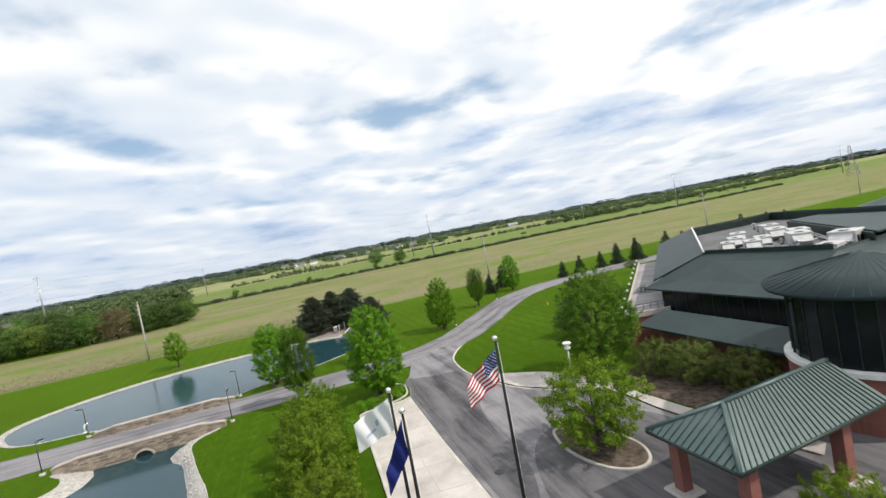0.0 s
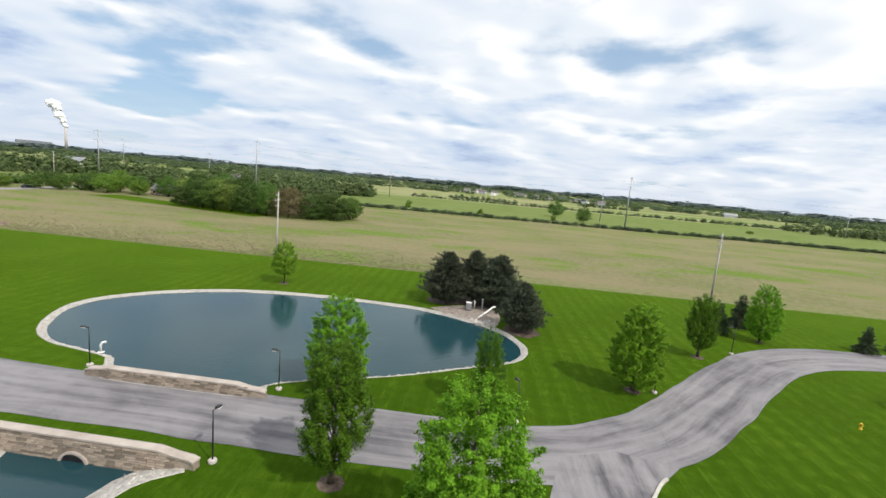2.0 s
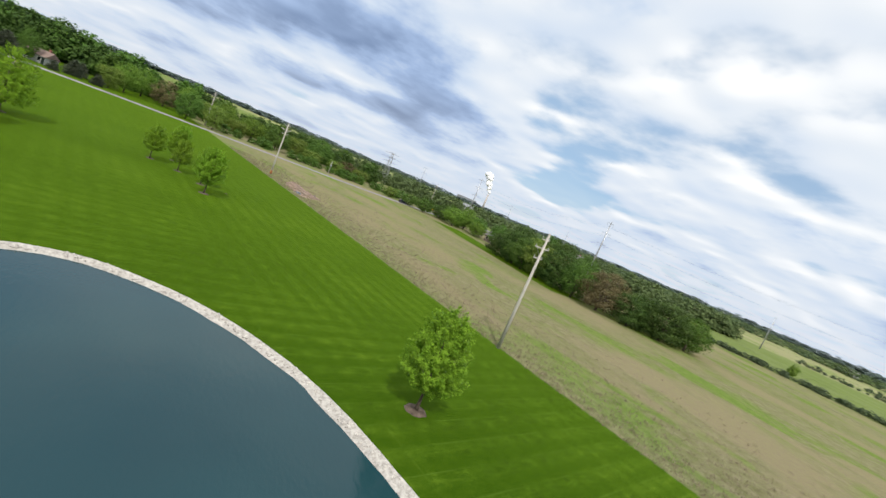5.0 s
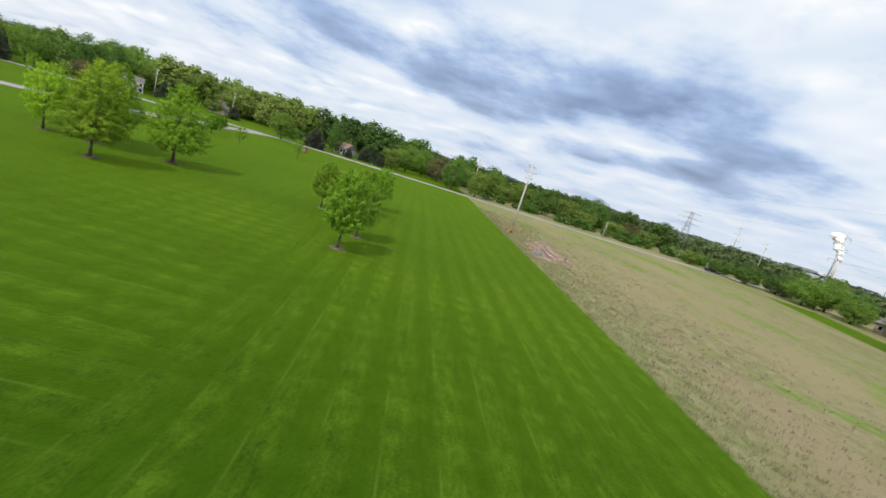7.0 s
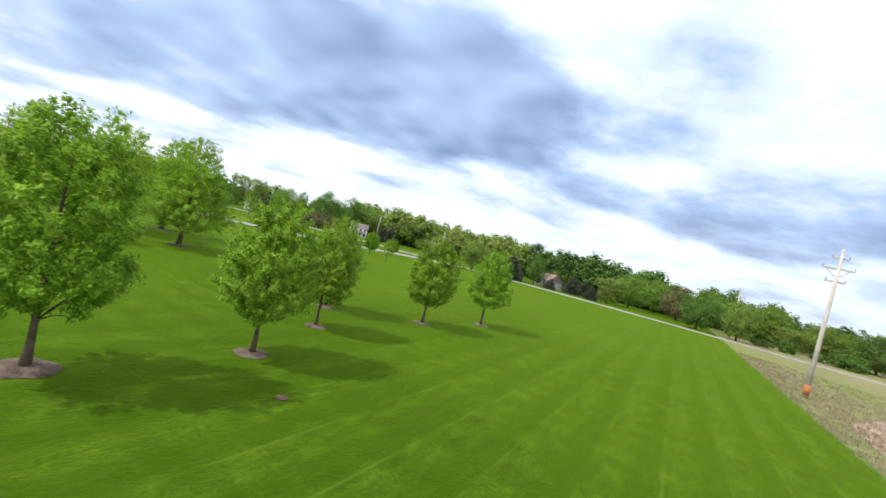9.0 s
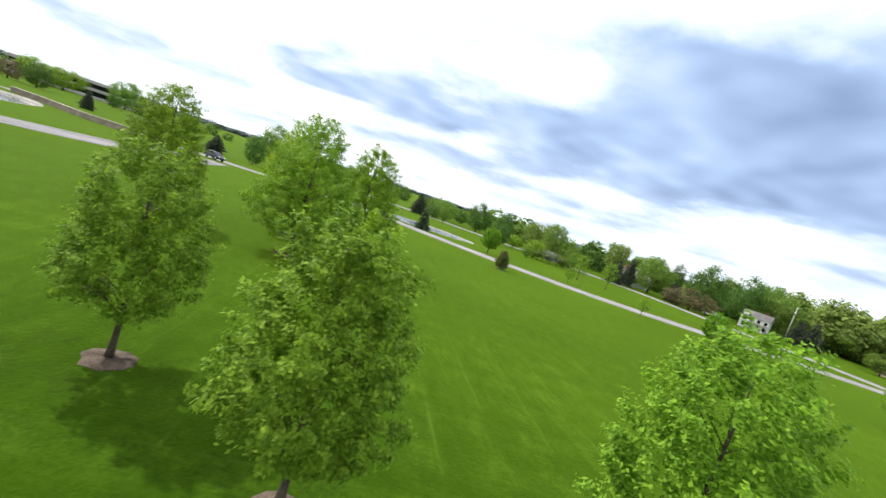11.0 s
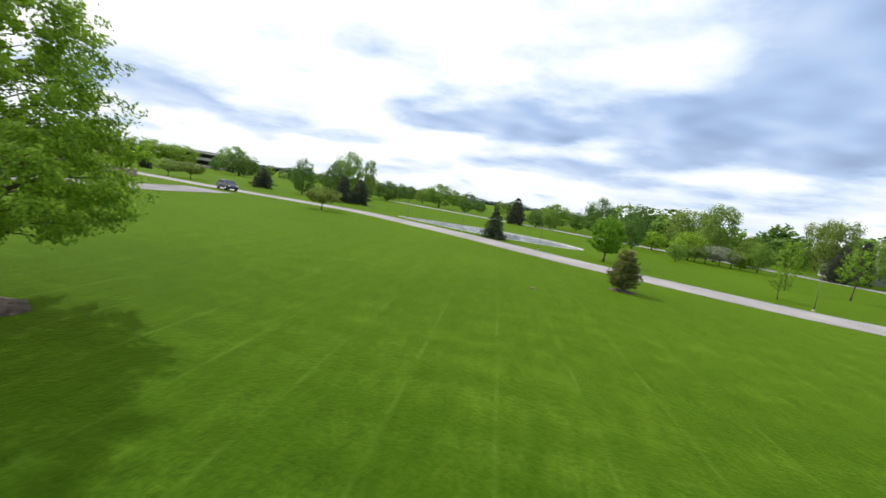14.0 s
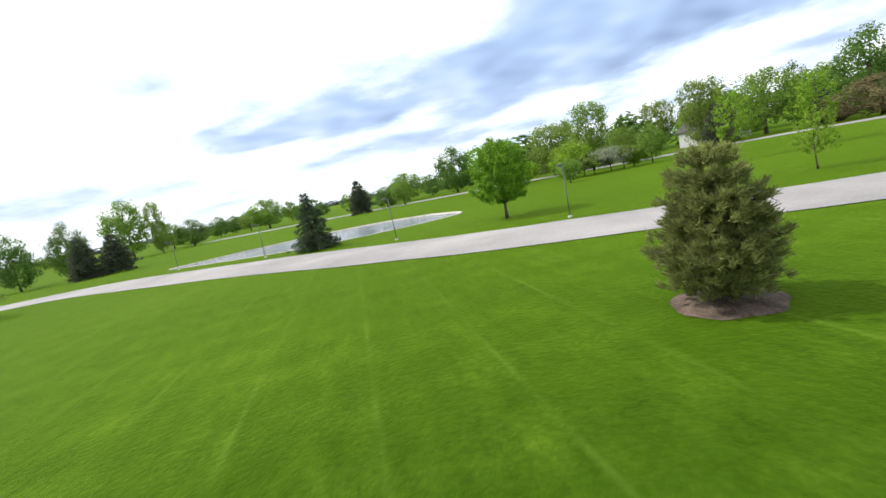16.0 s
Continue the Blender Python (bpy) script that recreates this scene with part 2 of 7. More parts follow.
WHITE_PAINT = speckled("white_paint", (0.70, 0.70, 0.68), (0.84, 0.84, 0.82), 2.0, 0.5, relief=0.05)
POLE_WOOD = speckled("weathered_pole_wood", (0.33, 0.31, 0.28), (0.52, 0.50, 0.46), 0.8, 0.85, fine=22.0, relief=0.3)
RUST_PAINT = speckled("rust_orange_band", (0.30, 0.10, 0.03), (0.48, 0.20, 0.08), 3.0, 0.8)
PALE_ROAD = speckled("pale_road_surface", (0.185, 0.18, 0.183), (0.315, 0.303, 0.305), 0.25, 0.9, fine=14.0, relief=0.2)
RUSTY = speckled("rusty_iron", (0.10, 0.055, 0.04), (0.22, 0.13, 0.10), 3.0, 0.85)
ROOF_GREEN = speckled("green_metal_roof", (0.017, 0.031, 0.033), (0.030, 0.049, 0.051), 0.25, 0.52, 0.0, fine=1.5, relief=0.03, spec=0.28)
CANOPY_GREEN = speckled("canopy_green_metal", (0.060, 0.096, 0.094), (0.092, 0.134, 0.130), 0.4, 0.45, 0.15, fine=2.0, relief=0.03, spec=0.5)
ROOF_SEAM = speckled("green_metal_seam", (0.022, 0.036, 0.031), (0.036, 0.055, 0.048), 0.5, 0.45, 0.25, relief=0.0, spec=0.5)
ROOF_FLAT = speckled("grey_membrane_roof", (0.085, 0.085, 0.09), (0.17, 0.17, 0.175), 0.25, 0.9, fine=3.0)
TERRACE = speckled("pale_terrace_paving", (0.24, 0.23, 0.235), (0.36, 0.35, 0.35), 0.4, 0.85, fine=3.0)
UNIT_METAL = speckled("pale_unit_casing", (0.40, 0.40, 0.39), (0.60, 0.60, 0.58), 1.2, 0.5, 0.1, relief=0.05)
DARK_TRIM = speckled("dark_green_trim", (0.018, 0.03, 0.026), (0.035, 0.052, 0.046), 1.0, 0.45, 0.2, relief=0.0)
YELLOW = speckled("yellow_paint", (0.62, 0.40, 0.02), (0.78, 0.55, 0.05), 5.0, 0.45, relief=0.0)
RED_PAINT = speckled("red_barn_paint", (0.22, 0.03, 0.025), (0.36, 0.07, 0.05), 0.6, 0.7)
SHINGLE = speckled("grey_shingles", (0.09, 0.085, 0.085), (0.20, 0.19, 0.19), 0.5, 0.9, fine=6.0)
BROWN_SHINGLE = speckled("brown_shingles", (0.15, 0.105, 0.09), (0.27, 0.20, 0.175), 0.5, 0.9, fine=6.0)
SIDING = speckled("pale_house_siding", (0.36, 0.37, 0.39), (0.50, 0.51, 0.51), 0.6, 0.7, fine=8.0)
BRASS = speckled("silver_ball", (0.62, 0.62, 0.60), (0.80, 0.80, 0.78), 3.0, 0.25, 0.6, relief=0.0)


def make_brick():
    m, nt, b = material("red_brick", 0.85)
    at = spot(nt)
    bs = node(nt, "ShaderNodeSeparateXYZ", i0=at)
    face = node(nt, "ShaderNodeCombineXYZ", i0=math_node(nt, "ADD", bs.outputs[0], bs.outputs[1]), i1=bs.outputs[2]).outputs[0]
    bricks = node(nt, "ShaderNodeTexBrick", Vector=face, Color1=(0.21, 0.055, 0.04, 1), Color2=(0.30, 0.085, 0.06, 1), Mortar=(0.30, 0.25, 0.22, 1), Scale=1.0, Mortar__Size=0.008, Brick__Width=0.21, Row__Height=0.075)
    stain = noise_fac(nt, at, 0.7, 3.0)
    nt.links.new(mix(nt, math_node(nt, "MULTIPLY", stain, 0.5), bricks.outputs[0], (0.15, 0.05, 0.04)), b.inputs["Base Color"])
    bump(nt, b, bricks.outputs[1], -0.3, 0.01)
    return m


def make_asphalt(name, angle, share=0.5, soft=0.0, follow=False, tone=1.0):
    m, nt, b = material(name, 0.9, 0.0, 0.25)
    at = spot(nt)
    long_way = turned(nt, at, angle, 0.10, 1.0)
    if follow:
        long_way = node(nt, "ShaderNodeMapping", Vector=node(nt, "ShaderNodeUVMap", uv_map="along").outputs[0], Scale=(0.07, 1.0, 1.0)).outputs[0]
    streak, blotch, grain = noise_fac(nt, long_way, 0.8, 6.0, 0.66, 0.3), noise_fac(nt, at, 0.20, 7.0, 0.66, 0.4), noise_fac(nt, at, 30.0, 2.0)
    f = math_node(nt, "ADD", math_node(nt, "MULTIPLY", blotch, 0.9 - share), math_node(nt, "MULTIPLY", streak, share))
    f = math_node(nt, "ADD", f, math_node(nt, "MULTIPLY", grain, 0.10))
    c = ramp(nt, f, [(0.38 - soft, (0.07, 0.068, 0.074)), (0.45 - 0.6 * soft, (0.135, 0.128, 0.132)), (0.52, (0.215, 0.203, 0.203)), (0.66 + soft, (0.30, 0.284, 0.28))])
    c = mix(nt, 1.0, c, (tone, tone * 1.02, tone * 1.08), "MULTIPLY")
    cracks = node(nt, "ShaderNodeTexVoronoi", Vector=node(nt, "ShaderNodeMapping", Vector=at, Scale=(0.35, 0.35, 1)).outputs[0], feature="DISTANCE_TO_EDGE", Scale=0.6)
    c = mix(nt, ramp(nt, cracks.outputs[0], [(0.0, 0.22), (0.006, 0.0)]), c, (0.06, 0.06, 0.062))
    nt.links.new(c, b.inputs["Base Color"])
    bump(nt, b, grain, 0.25, 0.01)
    return m


def make_water(name="pond_water", ripple=0.22):
    m, nt, b = material(name, 0.06, 0.0, 0.5)
    at = spot(nt)
    b.inputs["IOR"].default_value = 1.33
    nt.links.new(ramp(nt, noise_fac(nt, at, 0.05, 3.0), [(0.35, (0.010, 0.040, 0.052)), (0.65, (0.018, 0.056, 0.066))]), b.inputs["Base Color"])
    waves = math_node(nt, "ADD", noise_fac(nt, node(nt, "ShaderNodeMapping", Vector=at, Scale=(1.0, 2.2, 1.0)).outputs[0], 1.6, 3.0), math_node(nt, "MULTIPLY", noise_fac(nt, at, 7.0, 2.0), 0.3))
    bump(nt, b, waves, ripple, 0.05)
    return m


def make_ground():
    """Mown lawn with mower stripes, and the dry meadow and far fields past the mowing line."""
    m, nt, b = material("grass_and_meadow", 0.95, 0.0, 0.04)
    b.inputs["Sheen Weight"].default_value, b.inputs["Sheen Roughness"].default_value, b.inputs["Sheen Tint"].default_value = 0.30, 0.38, (0.50, 0.76, 0.02, 1)
    at = spot(nt)
    s = node(nt, "ShaderNodeSeparateXYZ", i0=at)
    x, y = s.outputs[0], s.outputs[1]
    grid = node(nt, "ShaderNodeMapping", Rotation=(0, 0, -0.325), Vector=at).outputs[0]
    g = node(nt, "ShaderNodeSeparateXYZ", i0=grid)
    wob = noise_fac(nt, at, 0.02, 1.0)

    def stripes(coord, period, sharp):
        w = math_node(nt, "SINE", math_node(nt, "MULTIPLY_ADD", coord, 6.2832 / period, math_node(nt, "MULTIPLY", wob, 1.2)))
        return math_node(nt, "MULTIPLY_ADD", math_node(nt, "MULTIPLY", w, sharp), 0.5, 0.5, clamp=True)

    def tracks(coord, period):
        w = math_node(nt, "PINGPONG", math_node(nt, "MULTIPLY_ADD", wob, 0.3, coord), period / 2)
        return ramp(nt, math_node(nt, "DIVIDE", w, period / 2), [(0.92, 0.0), (0.99, 1.0)])

    def combed(wx, wy, scale, detail):
        return noise_fac(nt, node(nt, "ShaderNodeMapping", Vector=grid, Scale=(wx, wy, 1.0)).outputs[0], scale, detail, 0.6)

    fine, mid, broad = noise_fac(nt, at, 9.0, 4.0, 0.7), noise_fac(nt, at, 1.3, 5.0, 0.68), noise_fac(nt, at, 0.09, 4.0)
    along_u = math_node(nt, "MULTIPLY", ramp(nt, math_node(nt, "MULTIPLY_ADD", g.outputs[1], 0.1, math_node(nt, "MULTIPLY_ADD", broad, 0.5, -7.9)), [(0.3, 0.0), (0.7, 1.0)]), ramp(nt, math_node(nt, "MULTIPLY_ADD", x, -0.08, -4.6), [(0.2, 0.0), (0.8, 1.0)]))
    band = mix(nt, along_u, stripes(g.outputs[0], 1.9, 1.3), stripes(g.outputs[1], 1.9, 1.3))
    track_u, track_v = tracks(g.outputs[1], 1.9), tracks(g.outputs[0], 1.9)
    track = math_node(nt, "MAXIMUM", mix(nt, along_u, track_v, track_u), math_node(nt, "MULTIPLY", mix(nt, along_u, track_u, track_v), ramp(nt, broad, [(0.45, 0.0), (0.6, 0.6)])))
    comb = mix(nt, along_u, combed(1.0, 0.22, 3.2, 4.0), combed(0.22, 1.0, 3.2, 4.0))
    f = math_node(nt, "ADD", math_node(nt, "MULTIPLY", mid, 0.26), math_node(nt, "MULTIPLY", fine, 0.28))
    f = math_node(nt, "ADD", f, math_node(nt, "MULTIPLY_ADD", broad, 0.22, math_node(nt, "MULTIPLY", comb, 0.24)))
    grass = ramp(nt, f, [(0.39, (0.014, 0.034, 0.002)), (0.50, (0.036, 0.082, 0.004)), (0.62, (0.080, 0.139, 0.010))])
    cross = mix(nt, along_u, stripes(g.outputs[1], 1.9, 1.0), stripes(g.outputs[0], 1.9, 1.0))
    grass = mix(nt, math_node(nt, "MULTIPLY", cross, 0.36), grass, (0.021, 0.055, 0.001))
    grass = mix(nt, math_node(nt, "MULTIPLY_ADD", math_node(nt, "SUBTRACT", band, 0.5), ramp(nt, math_node(nt, "MULTIPLY_ADD", y, 0.02, -0.5), [(0.2, 0.22), (0.7, 0.62)]), 0.34), grass, (0.021, 0.057, 0.001))
    gate = mix(nt, along_u, combed(0.6, 0.2, 1.8, 4.0), combed(0.2, 0.6, 1.8, 4.0))
    worn = math_node(nt, "MULTIPLY", track, ramp(nt, gate, [(0.44, 0.04), (0.60, 0.30)]))
    grass = mix(nt, worn, grass, (0.100, 0.170, 0.022))
    tuft = ramp(nt, noise_fac(nt, at, 0.8, 4.0, 0.66), [(0.62, 0.0), (0.72, 0.35)])
    grass = mix(nt, tuft, grass, (0.020, 0.058, 0.004))
    # dry meadow
    wide = turned(nt, at, -0.325, 0.48, 1.0)
    m1, m2 = noise_fac(nt, wide, 0.085, 5.0, 0.58, 0.8), noise_fac(nt, at, 0.7, 7.0, 0.74)
    m0 = noise_fac(nt, wide, 0.035, 5.0, 0.62, 0.6)
    dry = ramp(nt, math_node(nt, "MULTIPLY_ADD", fine, 0.45, math_node(nt, "MULTIPLY", m2, 0.55)), [(0.36, (0.080, 0.070, 0.042)), (0.50, (0.160, 0.134, 0.096)), (0.64, (0.28, 0.232, 0.178))])
    dry = mix(nt, ramp(nt, m0, [(0.45, 0.0), (0.60, 0.35)]), dry, (0.10, 0.112, 0.048))
    dry = mix(nt, ramp(nt, m1, [(0.52, 0.0), (0.60, 0.8)]), dry, ramp(nt, m2, [(0.34, (0.055, 0.11, 0.015)), (0.66, (0.12, 0.19, 0.04))]))
    dry = mix(nt, ramp(nt, noise_fac(nt, wide, 0.05, 5.0, 0.6), [(0.46, 0.0), (0.58, 0.85)]), dry, (0.205, 0.155, 0.12))
    # far farmland, in strips along the valley
    far_y = math_node(nt, "MULTIPLY_ADD", x, -0.41, y)
    strip = node(nt, "ShaderNodeTexNoise", noise_dimensions="2D", Vector=turned(nt, at, -0.39, 0.0016, 0.0085), Scale=1.0, Detail=2.0)
    farm = ramp(nt, strip.outputs[0], [(0.30, (0.12, 0.16, 0.065)), (0.41, (0.29, 0.245, 0.185)), (0.50, (0.14, 0.18, 0.075)), (0.535, (0.28, 0.235, 0.175)), (0.64, (0.12, 0.16, 0.065))], "CONSTANT")
    farm = mix(nt, math_node(nt, "MULTIPLY", m2, 0.35), farm, (0.12, 0.15, 0.05))
    near_green = ramp(nt, math_node(nt, "MULTIPLY_ADD", far_y, 1 / 400, -0.715), [(0.0, 0.0), (0.003, 1.0), (0.50, 1.0), (0.51, 0.0)])
    farm = mix(nt, near_green, farm, ramp(nt, m1, [(0.42, (0.105, 0.130, 0.055)), (0.60, (0.14, 0.16, 0.08))]))
    meadow = mix(nt, ramp(nt, math_node(nt, "MULTIPLY_ADD", far_y, 1 / 100, -2.86), [(0.0, 0.0), (0.03, 1.0)]), dry, farm)
    edge = math_node(nt, "ADD", math_node(nt, "MULTIPLY_ADD", x, -0.339, y), math_node(nt, "MULTIPLY_ADD", mid, 1.2, -112.9))
    verge = ramp(nt, math_node(nt, "MULTIPLY_ADD", edge, 1 / 20, math_node(nt, "MULTIPLY_ADD", m2, 0.5, -0.25)), [(0.0, 0.75), (0.42, 0.0)])
    meadow = mix(nt, verge, meadow, ramp(nt, m2, [(0.36, (0.075, 0.10, 0.035)), (0.64, (0.20, 0.195, 0.115))]))
    kind = ramp(nt, math_node(nt, "MULTIPLY_ADD", edge, 1.2, 0.5), [(0.2, 0.0), (0.8, 1.0)])
    # the mown strip of the roadside lot, before the clump of trees
    strip_v = math_node(nt, "ADD", math_node(nt, "MULTIPLY_ADD", x, -0.084, y), math_node(nt, "MULTIPLY", mid, 3.0))
    lot = math_node(nt, "MULTIPLY", ramp(nt, math_node(nt, "MULTIPLY_ADD", strip_v, 0.05, -7.395), [(0.0, 0.0), (0.02, 1.0), (0.60, 1.0), (0.66, 0.0)]), ramp(nt, math_node(nt, "MULTIPLY_ADD", x, 0.01, 2.0), [(0.0, 0.0), (0.01, 1.0), (0.78, 1.0), (0.80, 0.0)]))
    kind = math_node(nt, "SUBTRACT", kind, lot, clamp=True)
    nt.links.new(mix(nt, kind, grass, meadow), b.inputs["Base Color"])
    rough_grass = math_node(nt, "ADD", fine, math_node(nt, "MULTIPLY", mid, 0.5))
    bump(nt, b, rough_grass, 0.5, 0.06)
    return m


def make_glass():
    m, nt, b = material("dark_window_glass", 0.05, 0.0, 0.18)
    nt.links.new(ramp(nt, noise_fac(nt, spot(nt), 0.4, 2.0), [(0.3, (0.006, 0.008, 0.009)), (0.7, (0.018, 0.022, 0.023))]), b.inputs["Base Color"])
    return m


BRICK, ASPHALT, WATER, GRASS, GLASS = make_brick(), make_asphalt("worn_asphalt", -1.876), make_water(), make_ground(), make_glass()
RIPPLED = make_water("rippled_pond_water", 1.0)
SEALED = make_asphalt("sealed_dark_asphalt", -1.876, 0.62, 0.0, False, 0.6)
ROAD_ASPHALT = make_asphalt("worn_road_asphalt", -0.45, 0.58, 0.03, True)

# ---- building tools ----
from mathutils import geometry

rng = np.random.default_rng(7)


def mesh_of(name, verts, faces, material, smooth=False):
    me = bpy.data.meshes.new(name)
    me.from_pydata([tuple(v) for v in verts], [], [tuple(f) for f in faces])
    me.materials.append(material)
    if smooth:
        me.polygons.foreach_set("use_smooth", [True] * len(me.polygons))
    me.update()
    return me


def quads(name, verts, material, corners=4):
    """A mesh of loose faces: verts (n, corners, 3)."""
    n = len(verts)
    me = bpy.data.meshes.new(name)
    me.vertices.add(n * corners)
    me.vertices.foreach_set("co", np.asarray(verts, np.float32).ravel())
    me.loops.add(n * corners)
    me.loops.foreach_set("vertex_index", np.arange(n * corners, dtype=np.int32))
    me.polygons.add(n)
    me.polygons.foreach_set("loop_start", np.arange(0, n * corners, corners, dtype=np.int32))
    me.materials.append(material)
    me.update(calc_edges=True)
    return me


def finish(bm, name, material, smooth=False, bevel=0.0):
    if bevel:
        bmesh.ops.bevel(bm, geom=list(bm.edges), offset=bevel, segments=1, affect="EDGES", clamp_overlap=True)
    bmesh.ops.recalc_face_normals(bm, faces=list(bm.faces))
    me = bpy.data.meshes.new(name)
    bm.to_mesh(me)
    bm.free()
    me.materials.append(material)
    if smooth:
        me.polygons.foreach_set("use_smooth", [True] * len(me.polygons))
    return me


def part(name, data, parent=None, label="", at=None):
    """Links mesh data as one object under a thing or a part."""
    ob = new(name, data)
    if parent:
        ob.parent = parent
    if at is not None:
        ob.matrix_local = at
    return tagged(ob, label)


def thing(name, label, category, at=None, group="", kind="", data=None):
    ob = new(name, data)
    if data is None:
        ob.empty_display_size = 0.2
    if at is not None:
        ob.matrix_basis = at
    return tagged(ob, label, category, group, kind)


def boxes(name, material, *sizes, bevel=0.02):
    """Boxes (cx, cy, cz, sx, sy, sz[, turn]) joined into one bevelled mesh."""
    bm = bmesh.new()
    for cx, cy, cz, sx, sy, sz, *turn in sizes:
        bmesh.ops.create_cube(bm, size=1, matrix=pose(cx, cy, cz, 0, 0, turn[0] if turn else 0) @ Matrix.Diagonal((sx, sy, sz, 1)))
    return finish(bm, name, material, bevel=bevel)


def tube(name, material, path, radii, sides=8, smooth=True):
    """A tapered tube along a path."""
    verts, faces = [], []
    path = [Vector(p) for p in path]
    for k, p in enumerate(path):
        d = (path[min(k + 1, len(path) - 1)] - path[max(k - 1, 0)]).normalized()
        q = d.to_track_quat("Z", "Y")
        for s in range(sides):
            a = math.tau * s / sides
            verts.append(p + q @ Vector((math.cos(a) * radii[k], math.sin(a) * radii[k], 0)))
    for k in range(len(path) - 1):
        for s in range(sides):
            t = (s + 1) % sides
            faces.append((k * sides + s, k * sides + t, (k + 1) * sides + t, (k + 1) * sides + s))
    faces.append(tuple(range(sides - 1, -1, -1)))
    faces.append(tuple(range((len(path) - 1) * sides, len(path) * sides)))
    return mesh_of(name, verts, faces, material, smooth)


def joined(name, material, meshes, smooth=False):
    verts, faces = [], []
    for me, m in meshes:
        k = len(verts)
        verts += [m @ v.co for v in me.vertices]
        faces += [tuple(i + k for i in p.vertices) for p in me.polygons]
    return mesh_of(name, verts, faces, material, smooth)


def spline(points, step=1.0, closed=False):
    """Points along a smooth curve through the given ones."""
    pts = [Vector((*p, 0)) if len(p) == 2 else Vector(p) for p in points]
    n, out = len(pts), []
    for k in range(n if closed else n - 1):
        if closed:
            p0, p1, p2, p3 = (pts[(k + j) % n] for j in (-1, 0, 1, 2))
        else:
            p0, p1, p2, p3 = pts[max(k - 1, 0)], pts[k], pts[k + 1], pts[min(k + 2, n - 1)]
        m = max(1, round((p2 - p1).length / step))
        for j in range(m):
            t = j / m
            out.append(0.5 * ((2 * p1) + (p2 - p0) * t + (2 * p0 - 5 * p1 + 4 * p2 - p3) * t * t + (3 * p1 - p0 - 3 * p2 + p3) * t**3))
    if not closed:
        out.append(pts[-1])
    return out


def sides_of(line, closed=False):
    """Unit normals to the left along a line."""
    n, out = len(line), []
    for k in range(n):
        d = line[(k + 1) % n] - line[k - 1] if closed else line[min(k + 1, n - 1)] - line[max(k - 1, 0)]
        out.append(Vector((-d.y, d.x, 0)).normalized())
    return out


def ribbon(name, points, width, z, material, step=2.0, wobble=0.0, closed=False):
    line = spline(points, step, closed)
    verts, faces = [], []
    for k, (p, s) in enumerate(zip(line, sides_of(line, closed))):
        for side in (-1, 1):
            w = width / 2 + wobble * noise.noise(Vector((p.x * 0.23, p.y * 0.23, side * 3.0)))
            verts.append((p.x + side * s.x * w, p.y + side * s.y * w, z))
    n = len(line)
    for k in range(n if closed else n - 1):
        j = (k + 1) % n
        faces.append((2 * k, 2 * j, 2 * j + 1, 2 * k + 1))
    me = mesh_of(name, verts, faces, material)
    layer = me.uv_layers.new(name="along")
    for loop in me.loops:
        k, side = divmod(loop.vertex_index, 2)
        layer.data[loop.index].uv = (k * step, side * width)
    return me


def sheet(name, outline, z, material):
    bm = bmesh.new()
    bm.faces.new([bm.verts.new((x, y, z)) for x, y in outline])
    bmesh.ops.triangulate(bm, faces=list(bm.faces))
    me = finish(bm, name, material)
    if len(me.polygons) and me.polygons[0].normal.z < 0:
        me.flip_normals()
    return me


def rail(name, material, line, width, low, high, bevel=0.03):
    """A kerb or wall of that width along a line (already fine enough)."""
    line = [Vector((p[0], p[1], 0)) for p in line]
    section = [(-width / 2, low), (width / 2, low), (width / 2, high - bevel), (width / 2 - bevel, high), (-width / 2 + bevel, high), (-width / 2, high - bevel)]
    verts, faces, n = [], [], len(section)
    for p, s in zip(line, sides_of(line)):
        verts += [(p.x + s.x * a, p.y + s.y * a, z) for a, z in section]
    for k in range(len(line) - 1):
        for j in range(n):
            i = (j + 1) % n
            faces.append((k * n + j, (k + 1) * n + j, (k + 1) * n + i, k * n + i))
    faces += [tuple(range(n)), tuple(range((len(line) - 1) * n, len(line) * n))[::-1]]
    me = mesh_of(name, verts, faces, material)
    bm = bmesh.new()
    bm.from_mesh(me)
    return finish(bm, name, material)


def inside(poly, x, y):
    hit, j = False, len(poly) - 1
    for i in range(len(poly)):
        (xi, yi), (xj, yj) = poly[i][:2], poly[j][:2]
        if (yi > y) != (yj > y) and x < (xj - xi) * (y - yi) / (yj - yi) + xi:
            hit = not hit
        j = i
    return hit

# ---- ground, ponds, roads ----
POND = [(-40.6, 42.7), (-42.2, 43.6), (-44.3, 45.2), (-47.6, 45.0), (-51.5, 44.6), (-55.6, 45.7), (-59.3, 48.6), (-61.6, 51.7), (-62.1, 55.2), (-60.4, 60.0), (-57.4, 64.3), (-53.2, 68.1), (-48.2, 71.1), (-41.2, 74.0), (-35.2, 75.7),
        (-30.2, 76.9), (-26.0, 77.0), (-22.0, 76.4), (-18.3, 75.4), (-15.4, 73.6), (-12.8, 70.4), (-12.4, 67.5), (-13.7, 64.6), (-17.3, 60.7), (-20.5, 57.1), (-24.0, 53.8), (-27.6, 50.8), (-29.4, 48.6), (-28.8, 47.2), (-29.6, 46.2)]
